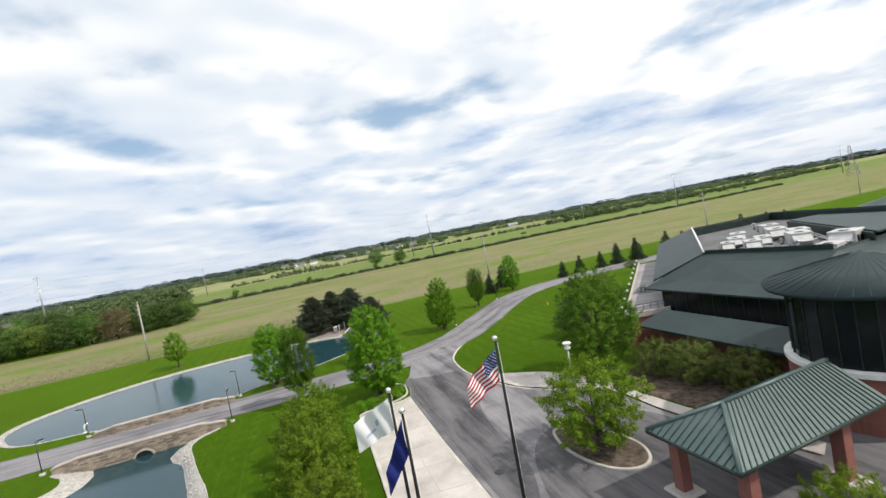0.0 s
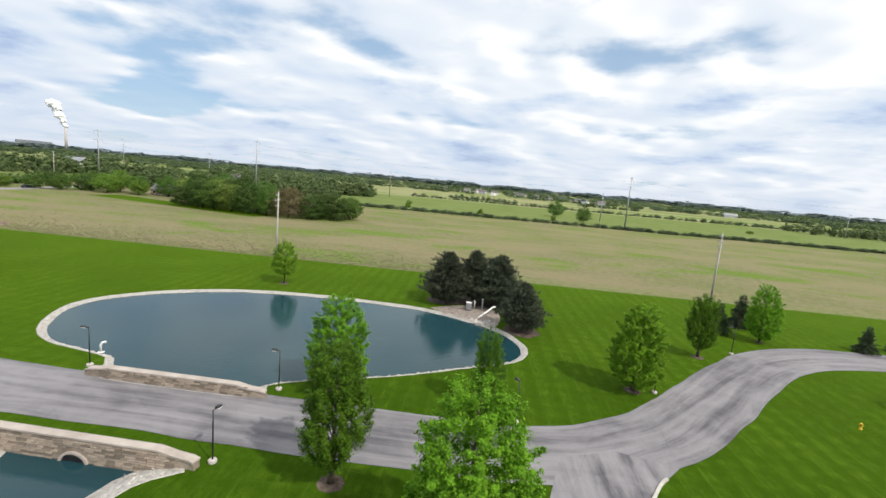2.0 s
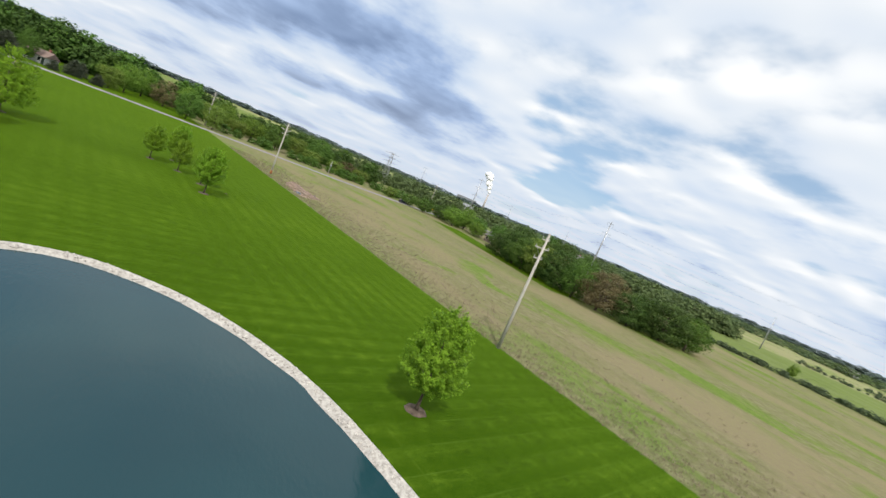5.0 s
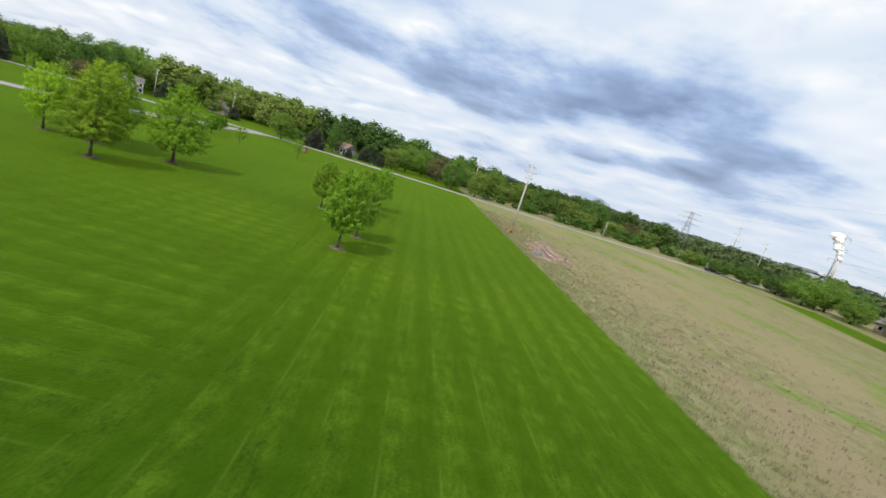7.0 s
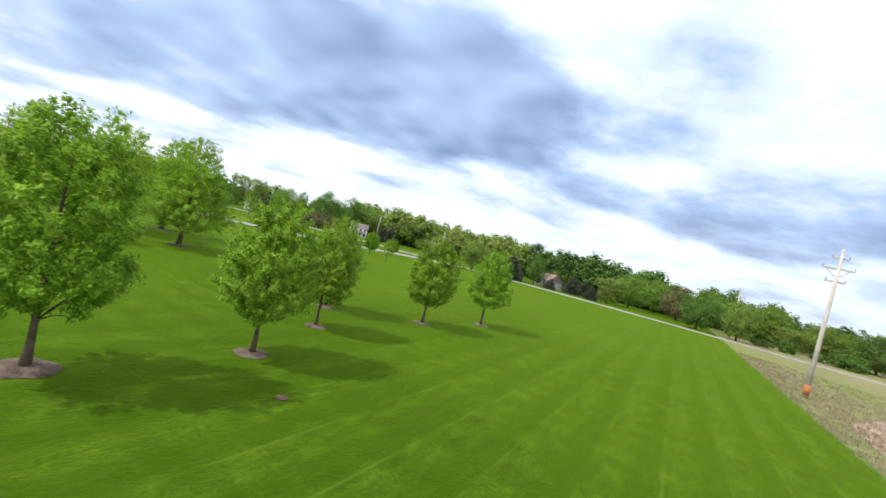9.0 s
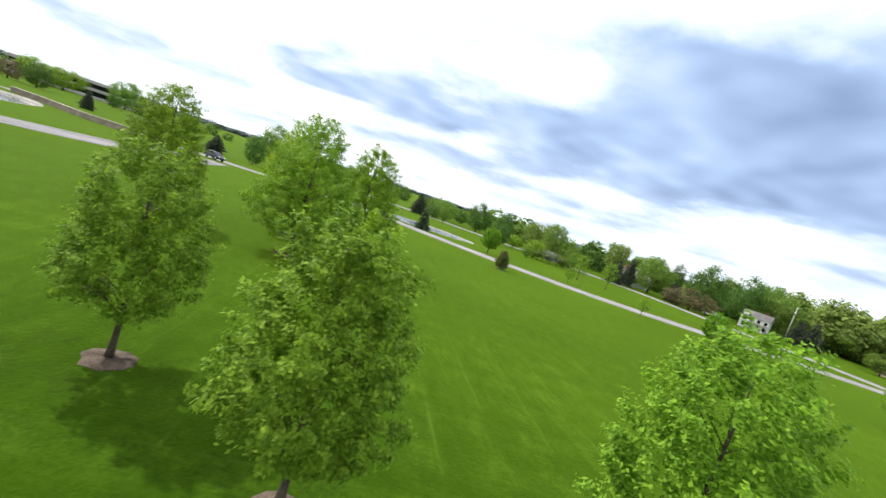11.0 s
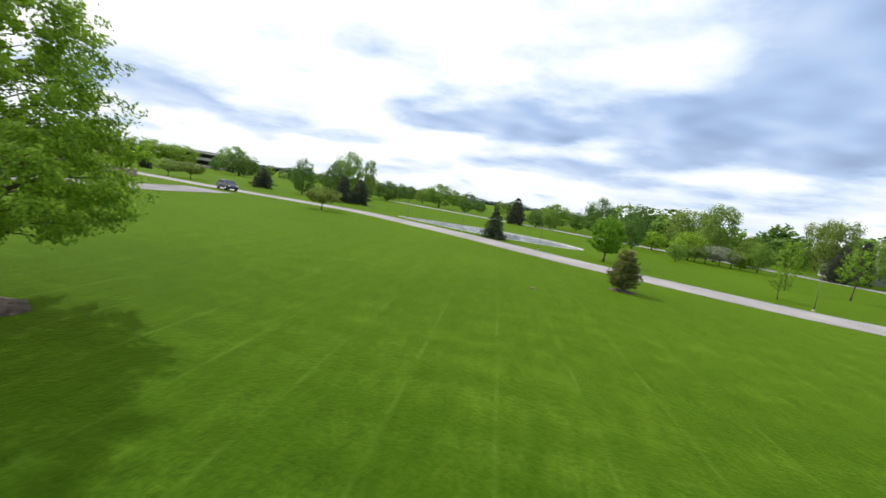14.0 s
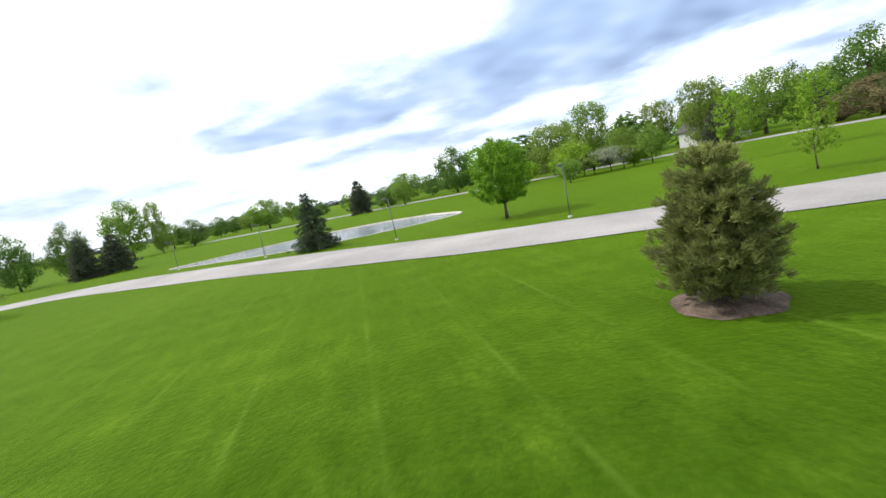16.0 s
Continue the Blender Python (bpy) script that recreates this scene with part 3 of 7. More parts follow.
CHANNEL = [(-25.6, 38.3), (-26.5, 37.0), (-26.8, 35.0), (-24.8, 31.8), (-22.7, 28.7), (-20.2, 25.2), (-17.0, 19.5), (-15.0, 12.0), (-16.5, 4.0), (-21.0, -4.0), (-26.5, -10.5), (-33.5, -8.0), (-39.5, -2.0), (-43.5, 6.0), (-44.0, 15.0), (-41.0, 23.0),
           (-38.1, 27.9), (-36.9, 29.6), (-36.6, 31.4), (-37.9, 33.0), (-39.6, 33.9), (-38.6, 35.1), (-32.6, 37.2), (-26.4, 39.0)]
SOUTH_POND = [(-81.0, -31.0), (-84.5, -34.2), (-89.5, -37.4), (-96.0, -39.3), (-103.0, -37.6), (-107.6, -33.2), (-108.2, -30.0), (-105.5, -27.8), (-101.5, -26.4), (-97.0, -25.4), (-90.5, -27.0), (-84.5, -29.0)]
WATER_Z = -0.62  # of the channel


def pond_line(points, step=1.2):
    return [(p.x, p.y) for p in spline(points, step, True)]


pond_edges = {"pond": pond_line(POND), "channel": pond_line(CHANNEL), "south_pond": pond_line(SOUTH_POND)}


def make_sheet_with_holes():
    verts, edges = [], []
    for outline in ([(-4600, -4600), (4600, -4600), (4600, 4600), (-4600, 4600)], *pond_edges.values()):
        k, n = len(verts), len(outline)
        verts += [Vector(p) for p in outline]
        edges += [(k + i, k + (i + 1) % n) for i in range(n)]
    for gx in range(-300, 301, 20):
        for gy in range(-200, 401, 20):
            verts.append(Vector((gx + 0.37, gy + 0.61)))
    vs, _, fs, *_ = geometry.delaunay_2d_cdt(verts, edges, [], 0, 1e-4)
    keep = []
    for f in fs:
        c = sum((vs[i] for i in f), Vector((0, 0))) / len(f)
        if not any(inside(o, c.x, c.y) for o in pond_edges.values()):
            keep.append(f)
    me = mesh_of("ground", [(v.x, v.y, 0) for v in vs], keep, GRASS)
    if me.polygons[0].normal.z < 0:
        me.flip_normals()
    return me


ground = tagged(new("ground", make_sheet_with_holes()), "striped mown green lawn and dry tan meadow reaching the horizon", "ground", kind="structure")


def off_wall(p, a, b):
    """Metres from p to the stretch a to b."""
    a, b, p = Vector(a), Vector(b), Vector((p[0], p[1]))
    t = min(1.0, max(0.0, (p - a).dot(b - a) / (b - a).length_squared))
    return (p - a - (b - a) * t).length


def make_bank(name, outline, width, label, water_z, wall):
    """A gravel bank that falls from the turf into the water; it stops at the causeway wall."""
    line = [Vector((*p, 0)) for p in outline]
    verts, faces, n = [], [], len(line)
    area = sum(a.x * b.y - b.x * a.y for a, b in zip(line, line[1:] + line[:1]))
    sign = 1 if area > 0 else -1
    shares = [(-0.06, 0.012), (0.0, 0.05), (0.35, -0.25), (0.8, -0.92), (1.0, -1.15), (1.25, -2.2)]
    widths = []
    for p, s in zip(line, sides_of(line, True)):
        d = off_wall(p, *wall)
        w = 0.03 if d < 0.75 else width(d)
        w *= 1 + 0.3 * noise.noise(Vector((p.x * 0.35, p.y * 0.35, 1.0)))
        widths.append(w)
        for a, z in shares:
            o = a * w if a > 0 else a + 0.06 * noise.noise(Vector((p.x * 0.9, p.y * 0.9, 5.0)))
            z = z if z > 0 else z * -water_z
            verts.append((p.x + sign * s.x * o, p.y + sign * s.y * o, z + 0.03 * noise.noise(Vector((p.x * 2, p.y * 2, a * 9)))))
    m = len(shares)
    for k in range(n):
        j = (k + 1) % n
        for i in range(m - 1):
            faces.append((k * m + i, j * m + i, j * m + i + 1, k * m + i + 1))
    bm = bmesh.new()
    bm.from_mesh(mesh_of(name, verts, faces, GRAVEL))
    ob = tagged(new(name, finish(bm, name, GRAVEL)), label, "gravel bank", kind="structure")
    heap = []
    for k in range(n):
        p, q = line[k], line[(k + 1) % n]
        s = sides_of([p, q])[0] * sign
        for _ in range(int(3 + 9 * widths[k] * (q - p).length)):
            if widths[k] < 0.1:
                break
            a = rng.random() * 0.74
            c = p.lerp(q, rng.random()) + s * (a * widths[k] * 0.95)
            heap.append((c.x, c.y, 0.04 + water_z * a * 0.95, rng.uniform(0.04, 0.13)))
    return ob, heap


def stones(name, heap, material, label):
    """Many small uneven stones as one heap."""
    base = np.array([(1, 0, 0), (-1, 0, 0), (0, 1, 0), (0, -1, 0), (0, 0, 1), (0, 0, -1)], float)
    tri = np.array([(0, 2, 4), (2, 1, 4), (1, 3, 4), (3, 0, 4), (2, 0, 5), (1, 2, 5), (3, 1, 5), (0, 3, 5)])
    out = []
    for x, y, z, r in heap:
        v = base * rng.uniform(0.6, 1.25, (6, 1)) * r * (1, 1, 0.7)
        a = rng.uniform(0, math.tau)
        turn = np.array([[math.cos(a), -math.sin(a), 0], [math.sin(a), math.cos(a), 0], [0, 0, 1]])
        out.append((v @ turn.T + (x, y, z))[tri])
    me = quads(name, np.concatenate(out), material, 3)
    return tagged(new(name, me), label, "stones", kind="stuff")


NORTH_WALL, SOUTH_WALL = ((-40.6, 43.0), (-29.4, 46.6)), ((-38.2, 34.9), (-26.6, 38.5))
heap_all = []
for key, width, water_z, wall, label, water_label in (
    ("pond", lambda d: 0.72, -0.20, NORTH_WALL, "pale gravel bank round the oval pond", "calm dark teal water of the oval pond"),
    ("channel", lambda d: 1.15 + 2.6 * max(0.0, 1 - d / 5.5), -0.62, SOUTH_WALL, "wide pale gravel bank along the channel pond", "calm dark teal water of the channel pond"),
    ("south_pond", lambda d: 0.14, -0.08, NORTH_WALL, "narrow gravel bank of the far small pond", "pale sky-reflecting water of a small pond"),
):
    _, heap = make_bank("gravel_bank", pond_edges[key], width, label, water_z, wall)
    heap_all += heap if key != "south_pond" else []
    tagged(new("water", sheet("water", pond_edges[key], water_z, RIPPLED if key == "south_pond" else WATER)), water_label, "water", kind="structure")
stones("bank_stones", heap_all, STONE, "loose pale stones lying on the pond banks")

# roads: the campus road over the causeway, the loop to the north-east, the drive and the far public road
MAIN_ROAD = [(-61.5, -14.0), (-65.5, -3.0), (-67.0, 8.0), (-65.5, 20.0), (-60.5, 30.0), (-53.0, 36.2), (-45.0, 38.6), (-34.0, 42.3), (-25.0, 45.0), (-17.0, 47.6), (-9.5, 50.2), (-4.0, 53.5), (0.6, 59.0), (4.5, 66.5), (9.0, 76.0), (14.0, 84.5), (20.5, 90.2), (29.0, 94.2), (41.0, 98.0), (55.0, 102.0), (80.0, 108.0), (120.0, 115.0)]
SOUTH_ROAD = [(-12.0, -18.0), (-30.0, -17.8), (-46.0, -19.0), (-58.0, -20.6), (-70.0, -23.6), (-79.0, -24.6), (-88.0, -22.0), (-98.0, -18.4), (-105.4, -14.9), (-112.0, -12.3), (-118.0, -10.5), (-125.3, -8.7), (-134.0, -8.6), (-144.0, -10.4), (-160.0, -13.5), (-184.0, -16.0)]
PUBLIC_ROAD = [(-40.0, -96.0), (-90.0, -84.0), (-125.0, -72.0), (-147.0, -60.0), (-163.0, -42.0), (-180.0, -20.0), (-192.0, 5.0), (-201.0, 32.0), (-207.0, 60.0), (-214.0, 92.0), (-228.0, 128.0), (-258.0, 172.0), (-320.0, 240.0), (-420.0, 330.0)]
for pts, width, z, label in ((MAIN_ROAD, 6.7, 0.030, "worn grey asphalt road crossing a stone causeway"), (SOUTH_ROAD, 5.1, 0.026, "pale worn asphalt campus road"), (PUBLIC_ROAD, 6.0, 0.022, "pale grey public road along the tree belt")):
    tagged(new("road", ribbon("road", pts, width, z, ROAD_ASPHALT if z > 0.028 else PALE_ROAD, 1.5, 0.22)), label, "road", kind="structure")

DRIVE = [(-6.3, 48.8), (-6.2, 44.0), (-6.6, 41.2), (-5.9, 39.6), (-5.7, 37.4), (-2.3, 26.3), (0.4, 18.2), (4.2, 6.5), (7.5, -5.0), (10.0, -16.0), (24.0, -16.0), (22.0, -4.0), (20.4, 6.0), (19.2, 12.0), (15.6, 20.6), (13.6, 25.0), (12.4, 28.6), (10.4, 31.0), (8.0, 31.8), (4.8, 34.0), (2.3, 37.5), (0.6, 40.7), (-0.5, 44.2), (-0.9, 47.9), (-0.2, 51.3), (1.2, 54.2), (-3.0, 54.0), (-6.3, 51.2)]
tagged(new("driveway", sheet("driveway", DRIVE, 0.034, ASPHALT)), "dark patched asphalt driveway before the building", "driveway", kind="structure")
PATCH = [(-6.3, 42.6), (-3.4, 42.2), (-1.0, 42.4), (0.2, 39.6), (0.7, 36.6), (0.9, 33.4), (1.1, 30.2), (1.6, 27.0), (2.4, 24.0), (3.2, 20.6), (2.9, 16.6), (1.6, 16.2), (0.6, 18.6), (-1.9, 26.4), (-4.4, 34.0), (-5.5, 37.6), (-5.8, 39.6), (-6.4, 41.0)]
tagged(new("sealed_patch", sheet("sealed_patch", [(p.x, p.y) for p in spline(PATCH, 0.8, True)], 0.039, SEALED)), "dark sealed asphalt patch with pale streaks on the driveway", "driveway", kind="structure")
COURT_PATCH = [(3.6, 20.8), (5.0, 24.6), (8.6, 26.2), (12.4, 25.2), (15.0, 20.8), (18.4, 13.0), (19.4, 7.4), (14.0, 5.4), (7.6, 5.6), (5.0, 8.4), (3.8, 14.0)]
tagged(new("sealed_patch", sheet("sealed_patch", [(p.x, p.y) for p in spline(COURT_PATCH, 0.8, True)], 0.043, SEALED)), "dark sealed asphalt round the planted island", "driveway", kind="structure")
tagged(new("entrance_court", sheet("entrance_court", [(15.6, 20.6), (19.2, 12.0), (20.4, 6.0), (24.0, -16.0), (34.0, -16.0), (33.0, 8.0), (26.0, 16.4), (21.5, 22.0)], 0.030, SEALED)), "dark asphalt entrance court under the canopy", "driveway", kind="structure")
E_KERB = [(0.3, 52.4), (-0.2, 51.3), (-0.9, 47.9), (-0.5, 44.2), (0.6, 40.7), (2.3, 37.5), (4.8, 34.0), (8.0, 31.8), (10.4, 31.0)]
tagged(new("kerb", rail("kerb", KERB, spline(E_KERB, 0.8), 0.22, -0.1, 0.13)), "pale concrete kerb beside the driveway", "kerb", kind="structure")
W_KERB = [(-7.7, 41.8), (-6.7, 41.0), (-6.2, 39.4), (-6.1, 37.9), (-6.9, 36.7), (-8.3, 35.6), (-10.1, 34.7), (-10.0, 33.4), (-8.6, 29.0), (-5.0, 17.0), (-2.0, 7.0)]
tagged(new("kerb", rail("kerb", KERB, spline(W_KERB, 0.5), 0.2, -0.1, 0.14)), "concrete kerb round the plaza planting", "kerb", kind="structure")
E_WALK = [(1.6, 39.4), (3.4, 38.9), (7.9, 36.9), (10.6, 34.4), (12.4, 31.6), (13.6, 28.4), (15.2, 24.6), (17.2, 21.0), (19.4, 17.2), (18.4, 16.2), (15.4, 21.2), (13.6, 25.2), (12.5, 28.7), (10.5, 31.2), (8.1, 32.0), (4.9, 34.2), (2.5, 37.6)]
tagged(new("pavement", sheet("pavement", E_WALK, 0.12, CONCRETE)), "pale concrete footpath between driveway and lawn", "pavement", kind="structure")
PLAZA_EDGE = [(-10.0, 34.5), (-8.3, 35.5), (-6.3, 36.6), (-5.7, 37.2), (-2.35, 26.3), (0.35, 18.2), (4.1, 6.5), (-1.9, 6.5), (-4.9, 17.0), (-8.5, 29.0)]
tagged(new("plaza", sheet("plaza", PLAZA_EDGE, 0.045, KERB)), "pale concrete plaza of large slabs", "plaza", kind="structure")


def make_slab(outline):
    bm = bmesh.new()
    low = [bm.verts.new((x, y, 0.03)) for x, y in outline]
    high = [bm.verts.new((x, y, 0.06)) for x, y in outline]
    bm.faces.new(high)
    for k in range(4):
        bm.faces.new((low[k], low[(k + 1) % 4], high[(k + 1) % 4], high[k]))
    return finish(bm, "slab", CONCRETE)


plaza = bpy.data.objects["plaza"]
for row in range(9):
    t0, t1 = row / 9 + 0.001, (row + 1) / 9 - 0.001
    west, east = (Vector((-9.7, 34.2)), Vector((-2.1, 7.0))), (Vector((-5.8, 36.3)), Vector((3.8, 7.0)))
    a0, a1, b0, b1 = west[0].lerp(west[1], t0), west[0].lerp(west[1], t1), east[0].lerp(east[1], t0), east[0].lerp(east[1], t1)
    for c0, c1 in ((0.0, 0.345), (0.355, 0.56), (0.57, 1.0)):
        part("slab", make_slab([a0.lerp(b0, c0), a0.lerp(b0, c1), a1.lerp(b1, c1), a1.lerp(b1, c0)]), plaza)
ISLAND = [(5.9, 24.6), (5.7, 22.6), (6.4, 20.4), (7.7, 18.7), (9.1, 18.2), (10.1, 18.8), (10.4, 20.3), (9.8, 22.0), (8.2, 23.8)]
isl = spline(ISLAND, 0.4, True)
tagged(new("planting_bed", sheet("planting_bed", [(p.x, p.y) for p in isl], 0.12, MULCH)), "dark mulch bed on a kerbed island", "planting bed", kind="structure")
tagged(new("kerb", rail("kerb", KERB, isl + [isl[0]], 0.2, -0.1, 0.15)), "rounded concrete kerb of the planted island", "kerb", kind="structure")
BED = [(13.9, 28.4), (15.6, 24.6), (17.6, 21.2), (20.0, 18.4), (22.6, 24.0), (23.4, 30.0), (21.6, 35.0), (18.4, 38.5), (16.4, 34.0), (14.2, 32.5)]
tagged(new("planting_bed", sheet("planting_bed", BED, 0.05, MULCH)), "dark mulch bed along the brick building", "planting bed", kind="structure")


# causeway walls
def causeway_wall(a, b, label, flare):
    a, b = Vector((*a, 0)), Vector((*b, 0))
    d = (b - a).normalized()
    out = Vector((-d.y, d.x, 0)) * flare
    line = spline([a - d * 1.6 + out * 0.9, a, a.lerp(b, 0.5), b, b + d * 1.4 + out * 0.8], 0.6)
    root = thing("retaining_wall", label, "stone wall")
    n = len(line)
    verts, faces, cap_v = [], [], []
    for k, (p, s) in enumerate(zip(line, sides_of(line))):
        t = min(1.0, min(k, n - 1 - k) / 4)
        top = 0.42 + 0.40 * t
        for w, z in ((-0.22, -1.3), (0.22, -1.3), (0.22, top), (-0.22, top)):
            verts.append((p.x + s.x * w, p.y + s.y * w, z))
        for w, z in ((-0.3, top), (0.3, top), (0.3, top + 0.12), (-0.3, top + 0.12)):
            cap_v.append((p.x + s.x * w, p.y + s.y * w, z))
    for k in range(n - 1):
        for j in range(4):
            i = (j + 1) % 4
            faces.append((4 * k + j, 4 * k + 4 + j, 4 * k + 4 + i, 4 * k + i))
    faces += [(3, 2, 1, 0), tuple(range(4 * n - 4, 4 * n))]
    for nm, vs, mt in (("masonry", verts, WALL_STONE), ("coping", cap_v, CAP_STONE)):
        bm = bmesh.new()
        bm.from_mesh(mesh_of(nm, vs, faces, mt))
        part(nm, finish(bm, nm, mt), root)
    return root


north_wall = causeway_wall((-40.6, 43.0), (-29.4, 46.6), "tan stone causeway wall with pale coping beside the pond", 0.12)
south_wall = causeway_wall((-38.2, 34.9), (-26.6, 38.5), "tan stone causeway wall with an arched culvert", -0.12)


def make_culvert():
    """An arched mouth with a pale ring, in the channel face of the south wall; its dark inside is a flat black face."""
    d = Vector((11.6, 3.6, 0)).normalized()
    c = Vector((-32.5, 36.67, 0)) - Vector((-d.y, d.x, 0)) * 0.24
    turn = Matrix.LocRotScale(c, Euler((0, 0, math.atan2(d.y, d.x))), None)
    ring_v, ring_f, hole = [], [], []
    n = 12
    for k in range(n + 1):
        a = math.pi * k / n
        for r, y in ((0.80, 0.0), (0.80, -0.12), (0.97, -0.12), (0.97, 0.0)):
            ring_v.append((math.cos(a) * r, y, WATER_Z - 0.15 + math.sin(a) * r * 0.85))
        hole.append((math.cos(a) * 0.80, -0.03, WATER_Z - 0.15 + math.sin(a) * 0.80 * 0.85))
    for k in range(n):
        for j in range(4):
            i = (j + 1) % 4
            ring_f.append((4 * k + j, 4 * k + 4 + j, 4 * k + 4 + i, 4 * k + i))
    part("arch_ring", mesh_of("arch_ring", ring_v, ring_f, CAP_STONE), south_wall, "pale stone arch ring", turn)
    # no hollow behind: the shade inside the arch is this black face
    part("culvert_mouth", mesh_of("culvert_mouth", hole, [tuple(range(n + 1))], BLACK_METAL), south_wall, "flat black face standing for the shaded culvert hollow", turn)


make_culvert()


def make_courses(wall, a, b, low, rows, seed, mouth=None):
    """Rough stone blocks in courses on the southern face of a wall, leaving the culvert free."""
    a, b = Vector((*a, 0)), Vector((*b, 0))
    d = (b - a).normalized()
    face = Vector((d.y, -d.x, 0)) * 0.235
    turn = math.degrees(math.atan2(d.y, d.x))
    block = boxes("stone", BLOCK_STONE, (0, 0, 0, 1, 1, 1), bevel=0.06)
    r = np.random.default_rng(seed)
    for row in range(rows):
        u = -0.3 * (row % 2)
        while u < (b - a).length - 0.2:
            long = r.uniform(0.38, 0.75)
            z = low + row * 0.155
            if mouth is None or math.hypot(u + long / 2 - mouth[0], (z - mouth[1]) * 1.15) > 1.12 + long * 0.3:
                p = a + d * (u + long / 2) + face
                ob = part("stone", block, wall, "", pose(p.x, p.y, z, 0, 0, turn + r.normal(0, 1.0)))
                ob.scale = (long - 0.035, 0.07 + 0.06 * r.random(), 0.13)
            u += long


make_courses(north_wall, (-40.6, 43.0), (-29.4, 46.6), 0.1, 5, 19)
make_courses(south_wall, (-38.2, 34.9), (-26.6, 38.5), WATER_Z + 0.05, round((0.76 - WATER_Z) / 0.155), 29, (5.97, WATER_Z - 0.15))


def make_meadow_grass():
    """Rough dry grass standing along the mown edge: slim blades in tufts."""
    r = np.random.default_rng(77)
    n = 6500
    x = r.uniform(-175, -30, n)
    gap = r.exponential(7.0, n) - 0.15
    y = 112.3 + 0.339 * x + gap
    c = np.repeat(np.stack([x, y, np.zeros(n)], 1), 6, 0)
    c[:, :2] += r.normal(0, 0.16, (len(c), 2))
    h = r.uniform(0.08, 0.30, (len(c), 1))
    lean = np.concatenate([r.normal(0, 0.4, (len(c), 2)), np.ones((len(c), 1))], 1)
    a = r.uniform(0, math.tau, len(c))
    w = np.stack([np.cos(a), np.sin(a), np.zeros(len(c))], 1) * r.uniform(0.012, 0.03, (len(c), 1))
    tip = c + lean * h
    return quads("meadow_grass", np.stack([c - w, c + w, tip + w * 0.2, tip - w * 0.2], 1), DRY_GRASS)


tagged(new("meadow_grass", make_meadow_grass()), "rough tan and green grass along the mown edge", "grass", kind="stuff")

# ---- trees ----
def leaf_cloud(centres, per, spread, size, seed, up=0.5, slim=0.55, flat=1.0):
    """Leaf blades scattered round clump centres: (n, 4, 3)."""
    r = np.random.default_rng(seed)
    c = np.repeat(np.asarray(centres, float), per, 0)
    n = len(c)
    off = r.normal(0, 1, (n, 3))
    off *= (r.random((n, 1)) ** 0.45) * 1.25 / np.linalg.norm(off, axis=1, keepdims=True)
    pos = c + off * np.repeat(np.broadcast_to(np.asarray(spread, float), (len(centres),)), per)[:, None] * (1, 1, flat)
    away = c - c.mean(0)
    away /= np.linalg.norm(away, axis=1, keepdims=True) + 1e-6
    nor = r.normal(0, 0.6, (n, 3)) + off * 0.5 + away * 0.7 + (0, 0, up)
    nor /= np.linalg.norm(nor, axis=1, keepdims=True)
    tan = np.cross(nor, r.normal(0, 1, (n, 3)))
    tan /= np.linalg.norm(tan, axis=1, keepdims=True)
    bit = np.cross(nor, tan)
    a = size * r.uniform(0.65, 1.3, (n, 1))
    b = a * slim
    return np.stack([pos - tan * a, pos + bit * b + tan * a * 0.12, pos + tan * a, pos - bit * b + tan * a * 0.12], 1)


SHAPES = {
    "oval": lambda h: math.sin(math.pi * min(1, 0.10 + h * 0.9) ** 0.8) ** 0.75,
    "egg": lambda h: min(1, (h + 0.05) / 0.25) ** 0.6 * max(0.0, 1 - h**3.2) ** 0.6,
    "cone": lambda h: min(1, (h + 0.03) / 0.17) ** 0.5 * (1 - h) ** 0.56 * 1.08,
    "round": lambda h: max(0.0, 1 - (2 * h - 0.92) ** 2) ** 0.5,
    "column": lambda h: (min(1, h / 0.22)) ** 0.7 * (1 - h**3.2) ** 0.5 * (0.8 + 0.3 * h),
    "vase": lambda h: (0.45 + 0.75 * h) * (1 - h**4) ** 0.5,
    "spread": lambda h: (0.35 + 0.8 * math.sin(math.pi * (0.15 + 0.72 * h))) * (1 - h**5) ** 0.5,
}


def crown_clumps(shape, height, base, radius, clumps, seed, shell=0.62, ragged=0.34):
    r = np.random.default_rng(seed)
    f, out, k = SHAPES[shape], [], 0
    hs = np.linspace(0.02, 0.98, 60)
    weight = np.array([f(h) + 0.12 for h in hs])
    weight /= weight.sum()
    lump = r.uniform(0, 9, 3)
    while len(out) < clumps:
        h = float(np.clip(r.choice(hs, p=weight) + r.uniform(-0.01, 0.01), 0, 1))
        a = r.uniform(0, math.tau)
        d = Vector((math.cos(a) * 1.5, math.sin(a) * 1.5, h * 4)) + Vector(lump)
        edge = f(h) * radius * (1 + ragged * (noise.noise(d) + 0.47 * noise.noise(d * 2.7)))
        rad = edge * (shell + (1 - shell) * r.random()) if r.random() < 0.75 else edge * r.random() ** 0.5
        out.append((math.cos(a) * rad, math.sin(a) * rad, base + h * (height - base)))
    return np.array(out)


